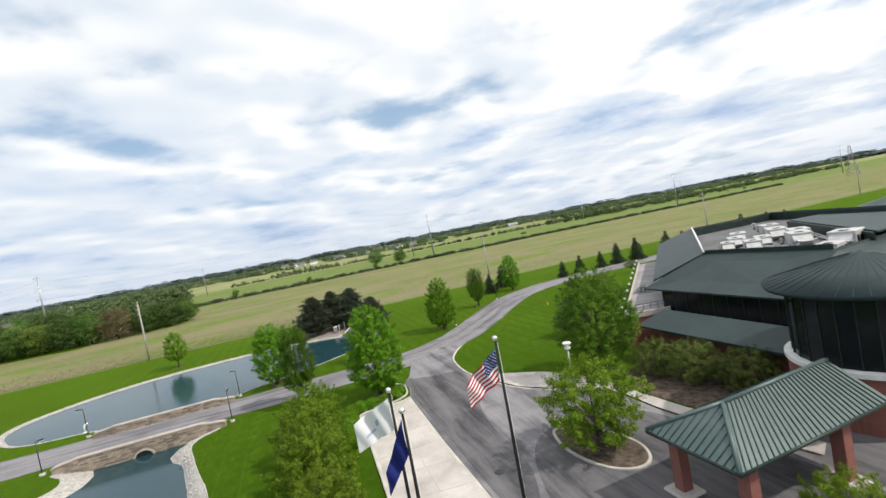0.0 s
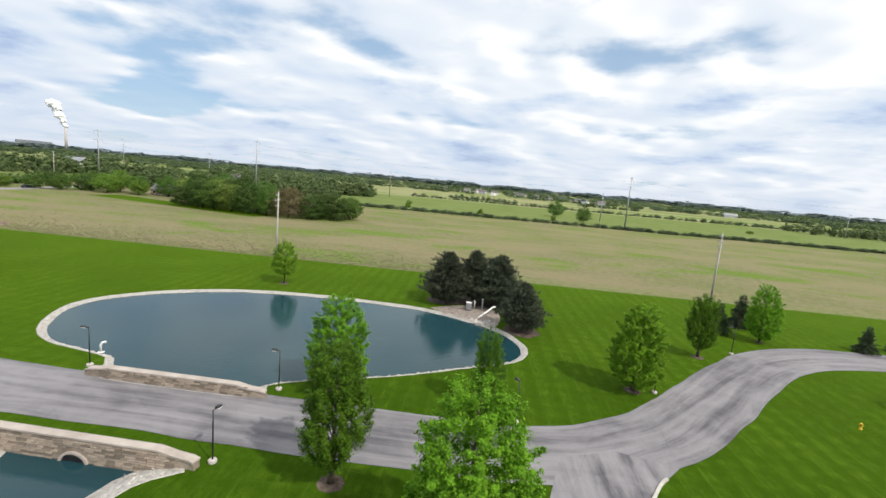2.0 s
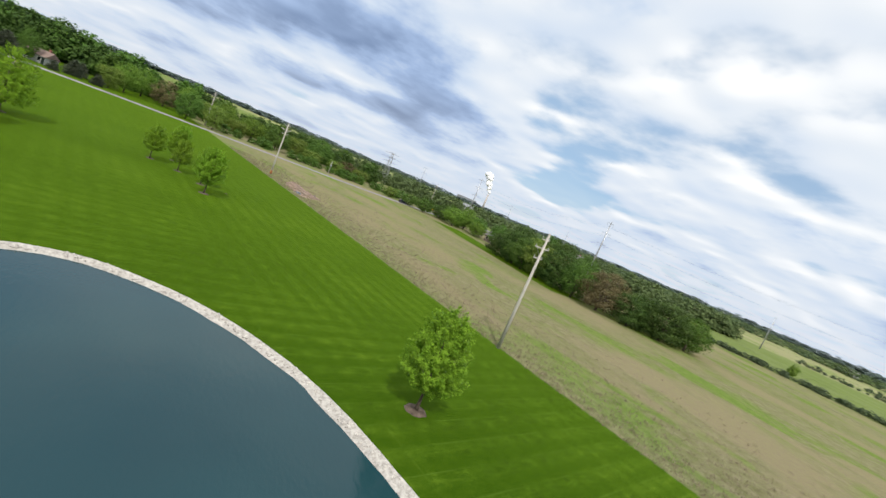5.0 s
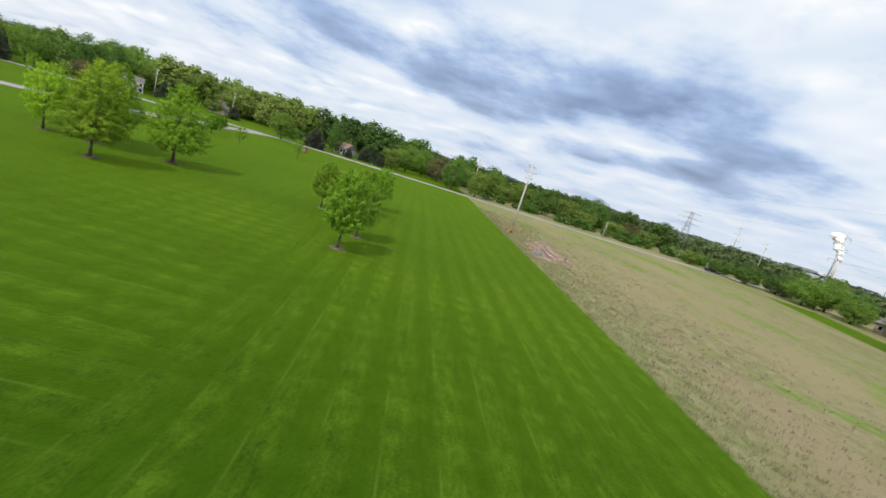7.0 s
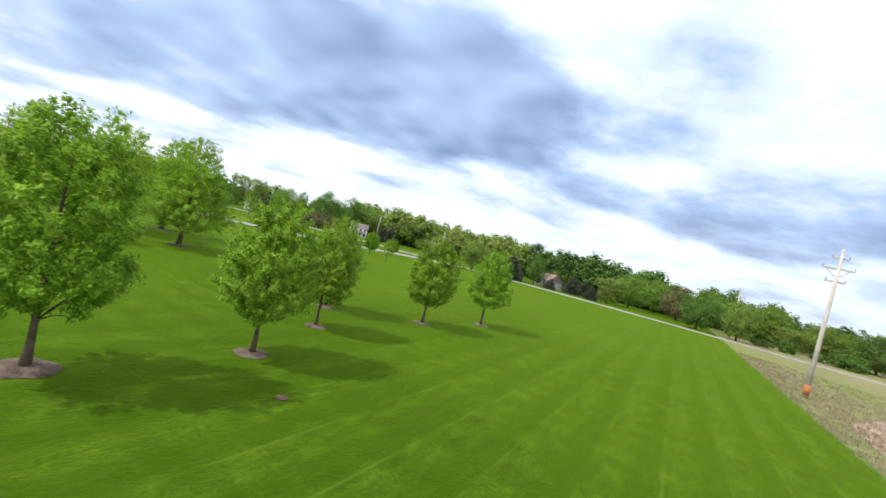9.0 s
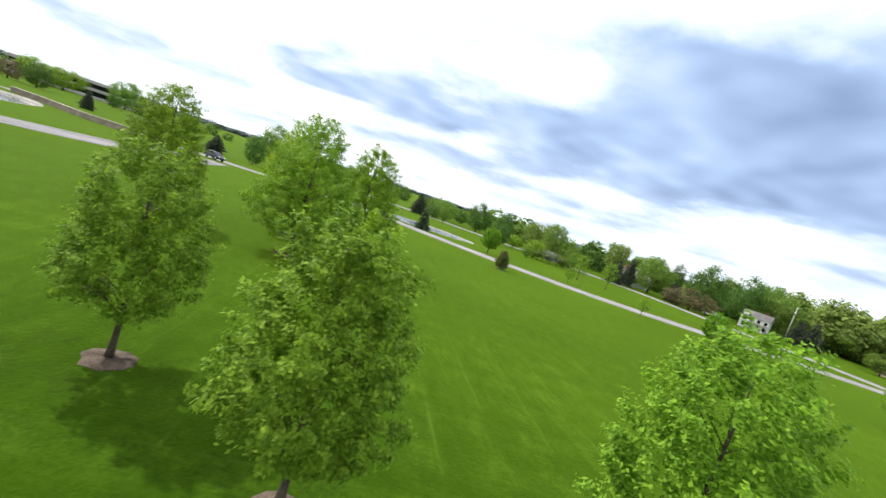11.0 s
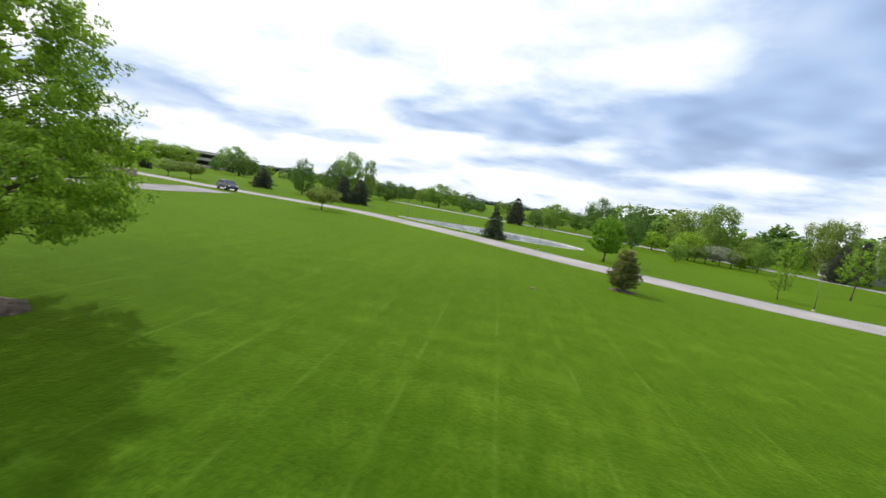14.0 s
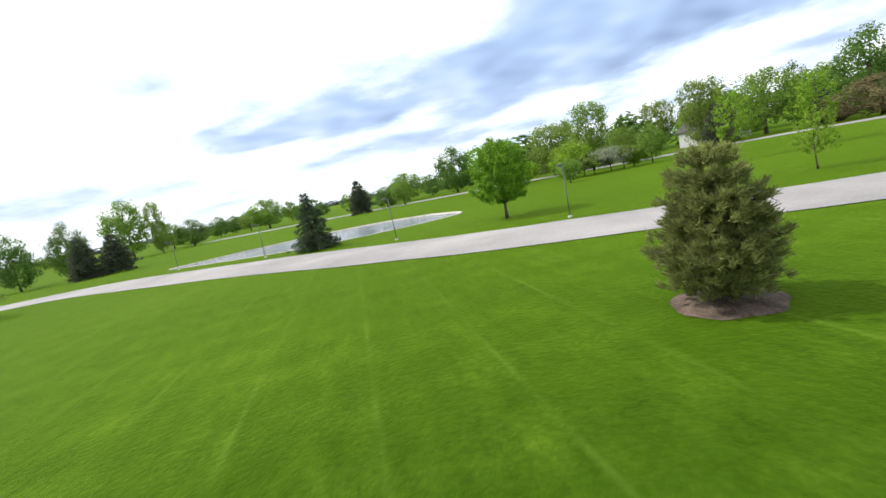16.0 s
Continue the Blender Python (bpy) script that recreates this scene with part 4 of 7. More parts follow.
def make_trunk(height, radius, limbs, seed, lean=0.0, fork=0.28):
    """Trunk and limbs that reach into the clumps: one tapered mesh."""
    r = np.random.default_rng(seed)
    top = height * 0.86
    path = [Vector((lean * t * t + 0.05 * radius * math.sin(7 * t), 0.04 * math.sin(5 * t + seed), t * top)) for t in np.linspace(0, 1, 7)]
    rad = [radius * (1.35 if k == 0 else 1.0) * (1 - 0.86 * k / 6) for k in range(7)]
    pieces = [(tube("t", BARK, path, rad, 7), Matrix())]
    for end in limbs:
        end = Vector(end)
        t = min(0.9, max(fork, (end.z - 0.55 * math.hypot(end.x, end.y)) / top))
        k = min(5, int(t * 6))
        start = path[k].lerp(path[k + 1], t * 6 - k)
        mid = start.lerp(end, 0.5) + Vector((0, 0, 0.12 * (end - start).length))
        w = radius * (1 - 0.8 * t) * 0.45
        pieces.append((tube("l", BARK, [start, mid, end], [w, w * 0.6, w * 0.18], 4), Matrix()))
    return joined("trunk", BARK, pieces, True)


def tree_kind(name, label, leaf, shape, height, base, radius, clumps, per, size, spread, seed, trunk=0.14, limbs=26, up=0.5, slim=0.55, mulch=0.0, category="tree"):
    """One tree with trunk, crown and maybe a mulch ring; copies are placed by copy_thing."""
    centres = crown_clumps(shape, height, base, radius, clumps, seed)
    root = thing(name, label, category)
    r = np.random.default_rng(seed + 1)
    ends = centres[r.permutation(len(centres))[:limbs]]
    part("trunk", make_trunk(height, trunk, ends, seed), root, "grey-brown bark trunk and limbs")
    sp = spread * r.uniform(0.75, 1.3, len(centres))
    part("crown", quads("crown", leaf_cloud(centres, per, sp, size, seed + 2, up, slim, 0.72), leaf), root)
    if mulch:
        part("mulch_ring", mulch_ring(mulch, seed), root, "brown mulch ring on the turf")
    return root


def spray_tree(name, label, leaf, shape, height, base, radius, sprays, per, size, length, seed, trunk=0.14, slope=0.6, lift=0.8, loose=0.10, limbs=50, mulch=0.0, ragged=0.16, category="tree"):
    """A tree of trunk and limbs whose crown is leafy shoots, with sky and shade between them."""
    r = np.random.default_rng(seed)
    root = thing(name, label, category)
    f = SHAPES[shape]
    hs = np.linspace(0.01, 0.985, 80)
    share = np.cumsum([f(h) ** 1.3 + 0.05 for h in hs])
    lump = Vector(r.uniform(0, 9, 3))
    centres, ways = [], []
    for k in range(sprays):
        h = float(np.interp((k + r.random()) / sprays * share[-1], share, hs))
        a = k * 2.39996 + r.normal(0, 0.25)
        c, s = math.cos(a), math.sin(a)
        d = Vector((c * 1.5, s * 1.5, h * 4)) + lump
        edge = f(h) * radius * (1 + ragged * (noise.noise(d) + 0.6 * noise.noise(d * 2.7)))
        q = (0.35 + 0.65 * r.random() ** 0.5) if k % 4 else r.random() ** 0.6
        centres.append((c * edge * q, s * edge * q, base + h * (height - base) - length * 0.3))
        w = np.array([c * (0.35 + 0.65 * q), s * (0.35 + 0.65 * q), lift * (0.5 + 0.8 * h)]) + r.normal(0, 0.3, 3)
        ways.append(w / np.linalg.norm(w))
    centres, ways = np.array(centres), np.array(ways)
    top = base + 0.86 * (height - base)
    stem = [Vector((0.09 * math.sin(2.1 * t + seed) - 0.09 * math.sin(seed) * (1 - t), 0.07 * math.sin(3 * t + seed) - 0.07 * math.sin(seed) * (1 - t), t * top)) for t in np.linspace(0, 1, 9)]
    pieces = [(tube("t", BARK, stem, [trunk * (1.45 if k == 0 else 1.0) * (1 - 0.9 * k / 8) for k in range(9)], 7), Matrix())]
    for k in r.permutation(sprays)[:limbs]:
        end = Vector(centres[k])
        t = min(0.95, max(base * 0.8 / top, (end.z - slope * math.hypot(end.x, end.y)) / top))
        m = min(7, int(t * 8))
        start = stem[m].lerp(stem[m + 1], t * 8 - m)
        mid = start.lerp(end, 0.5) + Vector((r.normal(0, 0.05), r.normal(0, 0.05), 0.1)) * (end - start).length
        w = max(0.012, trunk * (1 - 0.85 * t) * 0.27)
        pieces.append((tube("l", BARK, [start, mid, end], [w, w * 0.6, w * 0.2], 4), Matrix()))
    long = length * r.uniform(0.6, 1.35, (sprays, 1))
    u = r.random((sprays * per, 1))
    pos = np.repeat(centres, per, 0) + np.repeat(ways * long, per, 0) * u * 1.2
    pos += r.normal(0, 1, (len(pos), 3)) * loose * (1.25 - 0.75 * u)
    n = len(pos)
    nor = r.normal(0, 0.45, (n, 3)) + np.repeat(ways, per, 0) * 0.9 + (0, 0, 0.5)
    nor /= np.linalg.norm(nor, axis=1, keepdims=True)
    tan = np.cross(nor, r.normal(0, 1, (n, 3)))
    tan /= np.linalg.norm(tan, axis=1, keepdims=True)
    bit = np.cross(nor, tan)
    a = size * r.uniform(0.65, 1.3, (n, 1))
    blades = np.stack([pos - tan * a, pos + bit * a * 0.55 + tan * a * 0.12, pos + tan * a, pos - bit * a * 0.55 + tan * a * 0.12], 1)
    part("trunk", joined("trunk", BARK, pieces, True), root, "grey-brown bark trunk and limbs")
    part("crown", quads("crown", blades, leaf), root)
    if mulch:
        part("mulch_ring", mulch_ring(mulch, seed), root, "brown mulch ring on the turf")
    return root


def mulch_ring(radius, seed):
    verts, faces, n = [(0, 0, 0.09)], [], 28
    for ring, (f, z) in enumerate(((0.6, 0.075), (1.0, 0.012))):
        for k in range(n):
            a = math.tau * k / n
            w = radius * f * (1 + 0.22 * noise.noise(Vector((math.cos(a) * 2, math.sin(a) * 2, seed + ring))))
            verts.append((math.cos(a) * w, math.sin(a) * w, z))
    for k in range(n):
        j = (k + 1) % n
        faces += [(0, 1 + k, 1 + j), (1 + k, 1 + n + k, 1 + n + j, 1 + j)]
    return mesh_of("mulch_ring", verts, faces, MULCH)


def needle_tufts(centres, ways, per, length, width, seed):
    """Slim needles fanning out from each centre along its way."""
    r = np.random.default_rng(seed)
    c, w = np.repeat(np.asarray(centres), per, 0), np.repeat(np.asarray(ways), per, 0)
    n = len(c)
    d = w + r.normal(0, 0.55, (n, 3))
    d /= np.linalg.norm(d, axis=1, keepdims=True)
    s = np.cross(d, r.normal(0, 1, (n, 3)))
    s *= width / np.linalg.norm(s, axis=1, keepdims=True)
    ln = length * r.uniform(0.6, 1.25, (n, 1))
    p = c + r.normal(0, length * 0.18, (n, 3))
    return np.stack([p - s * 0.5, p + s * 0.5, p + d * ln + s * 0.25, p + d * ln - s * 0.25], 1)


def spruce_kind(name, label, leaf, height, radius, layers, arms, per, length, width, seed, droop=0.25, mulch=0.0, ragged=0.2, bare=0.06, power=0.85, lift=0.22):
    """A conifer of whorled boughs with needle tufts along them."""
    r = np.random.default_rng(seed)
    root = thing(name, label, "conifer")
    cs, ws, pieces = [], [], [(tube("t", BARK, [(0, 0, 0), (0.02, 0, height * 0.5), (0, 0, height * 0.97)], [height * 0.022, height * 0.014, 0.01], 6), Matrix())]
    for k in range(layers):
        h = bare + (1 - bare) * (k + r.uniform(-0.3, 0.3)) / layers
        h = min(0.985, max(bare, h))
        reach = radius * (1 - h) ** power * min(1.0, 0.72 + 2.2 * (h - bare)) + 0.05
        for a in range(max(3, round(arms * (0.5 + 0.5 * (1 - h))))):
            ang = math.tau * (a + r.random() * 0.7) / arms * (arms / max(3, round(arms * (0.5 + 0.5 * (1 - h))))) + k * 1.3
            out = reach * (1 + ragged * r.normal())
            d = np.array([math.cos(ang), math.sin(ang), 0.0])
            tip = np.array([0, 0, h * height - droop * out]) + d * out
            root_p = np.array([0, 0, h * height + 0.1 * out])
            pieces.append((tube("b", BARK, [root_p, (root_p + tip) / 2 + (0, 0, 0.05 * out), tip], [0.02 + 0.012 * out, 0.015, 0.006], 3), Matrix()))
            for j in range(max(2, int(out / length * 2.1))):
                t = (j + r.random()) / max(2, int(out / length * 2.1))
                t = 0.22 + 0.78 * t
                side = np.array([-d[1], d[0], 0]) * r.normal(0, 0.22) * out * t
                cs.append(root_p + (tip - root_p) * t + side + (0, 0, r.normal(0, 0.04)))
                ws.append(d * 0.9 + side * 0.5 + (0, 0, r.uniform(lift - 0.32, lift + 0.33)))
    part("trunk", joined("trunk", BARK, pieces), root, "brown bark trunk and boughs")
    part("crown", quads("crown", needle_tufts(cs, ws, per, length, width, seed + 3), leaf), root)
    if mulch:
        part("mulch_ring", mulch_ring(mulch, seed), root, "brown mulch ring on the turf")
    return root


def place(kind, x, y, scale=1.0, turn=None, stretch=1.0, z=0.0, label="", first=[]):
    """A copy of a tree kind at a spot; the kind itself takes the first spot."""
    turn = turn if turn is not None else (x * 37.7 + y * 91.3) % 360
    m = pose(x, y, z, 0, 0, turn)
    if kind not in first:
        first.append(kind)
        ob = kind
        ob.matrix_basis = m @ Matrix.Diagonal((scale, scale, scale * stretch, 1))
    else:
        ob = copy_thing(kind, m)
        ob.scale = (scale, scale, scale * stretch)
    if label:
        ob["label"] = label
    return ob


ash = spray_tree("ash_tree", "young green lawn tree with a mulch ring", LEAF_ASH, "egg", 5.6, 1.3, 1.48, 300, 105, 0.050, 0.40, 11, 0.09, 0.9, 0.9, 0.085, 36, mulch=0.6)
ash_b = spray_tree("ash_tree", "young airy green lawn tree with a mulch ring", LEAF_ASH, "egg", 5.4, 1.4, 1.42, 250, 95, 0.050, 0.40, 23, 0.08, 1.0, 0.9, 0.085, 32, mulch=0.6)
for k, (x, y, s, st) in enumerate(((-94.7, 57.3, 1.08, 1.02), (-100.3, 56.1, 0.93, 1.0), (-112.8, 50.3, 0.94, 1.0), (-51.5, 74.9, 1.18, 1.0))):
    place(ash, x, y, s, stretch=st)
for x, y, s in ((-104.5, 52.4, 0.86), (-107.2, 48.2, 0.95), (-119.2, 49.5, 1.02)):
    place(ash_b, x, y, s)
oak = spray_tree("oak_tree", "full pin oak with layered boughs and a mulch ring", LEAF_OAK, "cone", 8.4, 1.5, 2.85, 640, 105, 0.050, 0.56, 31, 0.15, 0.35, 0.25, 0.10, 90, mulch=0.8, ragged=0.22)
oak_b = spray_tree("oak_tree", "full pin oak with spreading lower boughs and a mulch ring", LEAF_OAK, "cone", 8.2, 1.75, 2.6, 580, 105, 0.050, 0.54, 37, 0.14, 0.35, 0.2, 0.10, 90, mulch=0.8, ragged=0.22)
place(oak, -102.9, 32.4, 1.0)
place(oak_b, -103.4, 23.0, 1.03)
place(oak_b, -93.8, 33.0, 0.93)
yellow_tree = spray_tree("maple_tree", "yellow-green young maple with a mulch ring", LEAF_YELLOW, "egg", 7.7, 1.4, 2.0, 380, 78, 0.056, 0.5, 43, 0.13, 0.8, 0.8, 0.10, 26, mulch=0.8)
place(yellow_tree, -99.0, 26.4, 1.06)
place(yellow_tree, -96.9, 22.6, 0.84, label="yellow-green maple with bronze tips and a mulch ring")
maple = spray_tree("maple_tree", "dense bright green maple", LEAF_MAPLE, "egg", 9.0, 0.8, 2.2, 520, 105, 0.066, 0.5, 41, 0.16, 0.8, 0.9, 0.10, 60, mulch=0.75)
place(maple, -8.9, 39.2, 1.22, stretch=0.87)
place(maple, -24.3, 50.9, 1.02, stretch=0.88)
place(maple, -1.8, 65.6, 1.0, stretch=0.93)
place(maple, 14.1, 92.5, 0.88)
wide_oak = spray_tree("oak_tree", "large loose green oak with a mulch ring beside the office terrace", LEAF_TERRACE, "egg", 9.8, 1.3, 3.45, 520, 95, 0.075, 0.65, 47, 0.2, 0.5, 0.5, 0.13, 60, mulch=0.9, ragged=0.25)
place(wide_oak, 13.2, 34.6, 1.0)
island_tree = spray_tree("island_tree", "loose green small tree in the driveway island", LEAF_SHRUB, "round", 6.0, 0.9, 2.8, 330, 95, 0.070, 0.6, 49, 0.12, 0.7, 0.6, 0.14, 60, ragged=0.5)
place(island_tree, 8.0, 21.4, 1.0)
hornbeam = spray_tree("hornbeam_tree", "dark green columnar hornbeam", LEAF_HORN, "column", 8.6, 1.1, 1.65, 380, 100, 0.060, 0.65, 53, 0.15, 2.2, 2.4, 0.10, 40, mulch=0.7, ragged=0.3)
place(hornbeam, -17.9, 41.6, 1.12, stretch=0.88)
place(hornbeam, -12.9, 54.9, 0.74)
place(hornbeam, 5.3, 80.2, 1.0, stretch=0.86)
shrub = spray_tree("shrub_tree", "rounded green multi-stem shrub", LEAF_SHRUB, "round", 4.4, 0.15, 2.15, 270, 115, 0.056, 0.5, 61, 0.08, 0.9, 0.9, 0.10, 40, ragged=0.55, category="shrub")
for x, y, s in ((-13.9, 33.0, 1.0), (-12.9, 27.4, 1.08), (-11.0, 22.2, 1.08), (-8.9, 16.8, 0.96), (14.6, 10.4, 0.7)):
    place(shrub, x, y, s)
bronze_shrub = spray_tree("shrub_tree", "loose bronze-green shrub in the mulch bed", LEAF_BRONZE, "round", 4.2, 0.5, 2.3, 230, 80, 0.062, 0.5, 63, 0.08, 0.9, 0.7, 0.13, 44, ragged=0.4, category="shrub")
for x, y, s in ((16.6, 31.0, 0.78), (18.4, 28.2, 0.84), (20.6, 24.8, 0.82)):
    place(bronze_shrub, x, y, s)
hedge_bush = tree_kind("hedge_bush", "low bright green clipped hedge bush", LEAF_MAPLE, "round", 0.95, 0.02, 0.95, 70, 60, 0.05, 0.22, 67, 0.03, 8, category="bush")
for x, y in ((-11.3, 35.2), (-10.3, 35.9), (-9.3, 36.3), (-8.2, 36.8), (-7.3, 37.6), (-7.1, 38.9), (-11.2, 33.8), (-10.8, 32.4), (-10.4, 31.0), (-10.0, 29.6), (-9.6, 28.2)):
    place(hedge_bush, x, y, 0.9)
pine = spruce_kind("pine_tree", "dense blackish green pine beside the pond", NEEDLE_DARK, 7.4, 3.3, 24, 16, 16, 0.38, 0.05, 71, -0.3, power=0.68, ragged=0.24)
for x, y, s, st in ((-27.4, 81.8, 1.02, 1.0), (-24.6, 85.6, 0.95, 1.1), (-20.3, 84.4, 1.0, 1.05), (-14.8, 76.0, 0.82, 1.02), (-22.4, 87.5, 0.9, 1.0)):
    place(pine, x, y, s, stretch=st)
place(pine, 14.8, 48.2, 0.6, stretch=1.06, label="small blackish green pine on the lawn beside the oak")
spruce = spruce_kind("spruce_tree", "dark green conical spruce on the lawn", NEEDLE_SPRUCE, 4.0, 1.3, 15, 10, 16, 0.22, 0.030, 83, 0.32, ragged=0.3)
for x, y, s in ((-99.1, -22.5, 0.98), (27.1, 97.2, 0.95), (32.2, 100.2, 1.02), (37.8, 101.4, 1.0), (42.5, 103.0, 1.28), (47.6, 103.6, 1.4), (58.1, 109.0, 1.32), (64.6, 113.1, 1.05), (73.0, 118.6, 0.95), (80.5, 119.7, 0.95), (84.9, 119.0, 1.3), (93.0, 120.0, 1.1), (99.0, 121.0, 1.0), (9.4, 93.8, 1.1), (12.9, 99.2, 1.28)):
    place(spruce, x, y, s)
scots = spruce_kind("pine_bush", "low olive-brown pine with ragged boughs and a mulch ring", NEEDLE_BROWN, 2.5, 0.95, 13, 11, 36, 0.125, 0.015, 91, -0.34, mulch=0.82, ragged=0.10, bare=0.05, power=0.5, lift=0.85)
place(scots, -114.9, -1.3, 0.98)
crab = tree_kind("crabapple_tree", "low spreading flat-topped crabapple tree", LEAF_OLIVE, "spread", 2.9, 1.0, 2.1, 130, 80, 0.065, 0.3, 97, 0.07, 40)
for x, y, s in ((-78.6, -16.4, 0.98), (-36.9, -23.9, 1.05), (-37.8, -27.5, 1.08), (-122.1, -50.4, 0.9), (-127.0, -51.6, 0.95)):
    place(crab, x, y, s)
pale_crab = tree_kind("crabapple_tree", "low spreading crabapple tree in pale blossom", LEAF_PALE, "spread", 2.9, 0.9, 2.1, 130, 80, 0.065, 0.3, 95, 0.07, 40)
for x, y, s in ((-123.6, -51.9, 0.95), (-125.4, -51.2, 1.0)):
    place(pale_crab, x, y, s)
bronze_crab = tree_kind("crabapple_tree", "thin bronze-leaved crabapple tree on the lawn", LEAF_BRONZE, "spread", 2.9, 0.9, 1.5, 70, 70, 0.06, 0.3, 99, 0.06, 40)
for x, y, s in ((23.3, 76.3, 0.85), (25.8, 71.4, 1.12), (28.2, 74.8, 0.95), (38.8, 86.0, 0.85)):
    place(bronze_crab, x, y, s)
sapling = spray_tree("sapling_tree", "thin young staked lawn tree", LEAF_ASH, "egg", 3.6, 1.1, 1.0, 90, 40, 0.055, 0.32, 101, 0.05, 0.8, 0.9, 0.07, 24)
for x, y, s, st in ((-133.4, -2.4, 0.72, 1.0), (-125.6, -15.9, 0.72, 1.0), (-134.4, -29.6, 1.35, 1.1), (-129.0, -29.6, 1.3, 1.1), (-147.3, 18.0, 1.1, 1.0), (-137.1, 12.0, 1.0, 1.0)):
    place(sapling, x, y, s, stretch=st)
small_maple = spray_tree("maple_tree", "small bright green maple with a clear trunk beside the road", LEAF_MAPLE, "egg", 4.5, 1.05, 1.55, 260, 100, 0.055, 0.38, 43, 0.09, 0.8, 0.8, 0.09, 40)
place(small_maple, -111.9, -20.0)
for x, y, s in ((-139.9, 2.8, 0.86), (-149.6, -3.8, 0.78)):
    place(small_maple, x, y, s, label="small bushy green maple on the lawn")

# mid-distance trees: each its own object on shared crowns
kinds = {
    "light": tree_kind("broadleaf_tree", "light green spreading broadleaf tree", LEAF_MID, "round", 8.0, 1.0, 4.0, 150, 60, 0.15, 0.8, 111, 0.2, 14),
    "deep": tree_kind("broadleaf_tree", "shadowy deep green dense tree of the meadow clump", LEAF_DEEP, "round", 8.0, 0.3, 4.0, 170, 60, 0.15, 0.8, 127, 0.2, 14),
    "dark": tree_kind("broadleaf_tree", "deep green dense broadleaf tree", LEAF_DARK, "round", 8.0, 0.7, 4.0, 150, 60, 0.15, 0.8, 113, 0.2, 14),
    "olive": tree_kind("broadleaf_tree", "olive green ragged broadleaf tree", LEAF_OLIVE, "vase", 8.0, 0.6, 4.0, 150, 60, 0.15, 0.8, 117, 0.2, 14),
    "yel": tree_kind("broadleaf_tree", "yellow-green fresh broadleaf tree", LEAF_OAK, "round", 8.0, 1.0, 4.0, 150, 60, 0.15, 0.8, 119, 0.2, 14),
    "rust": tree_kind("broadleaf_tree", "brownish red-leaved tree coming into leaf", LEAF_RUST, "spread", 8.0, 0.9, 4.0, 140, 60, 0.14, 0.75, 121, 0.2, 18),
    "con": spruce_kind("conifer_tree", "dark broad conifer at the lawn edge", NEEDLE_DARK, 8.0, 3.4, 16, 9, 9, 0.6, 0.12, 123, 0.15, power=0.7),
}


def stand(kind, x, y, height, width):
    place(kinds[kind], x, y, width / (6.8 if kind == "con" else 8.0), stretch=(height / 8.0) / (width / (6.8 if kind == "con" else 8.0)))


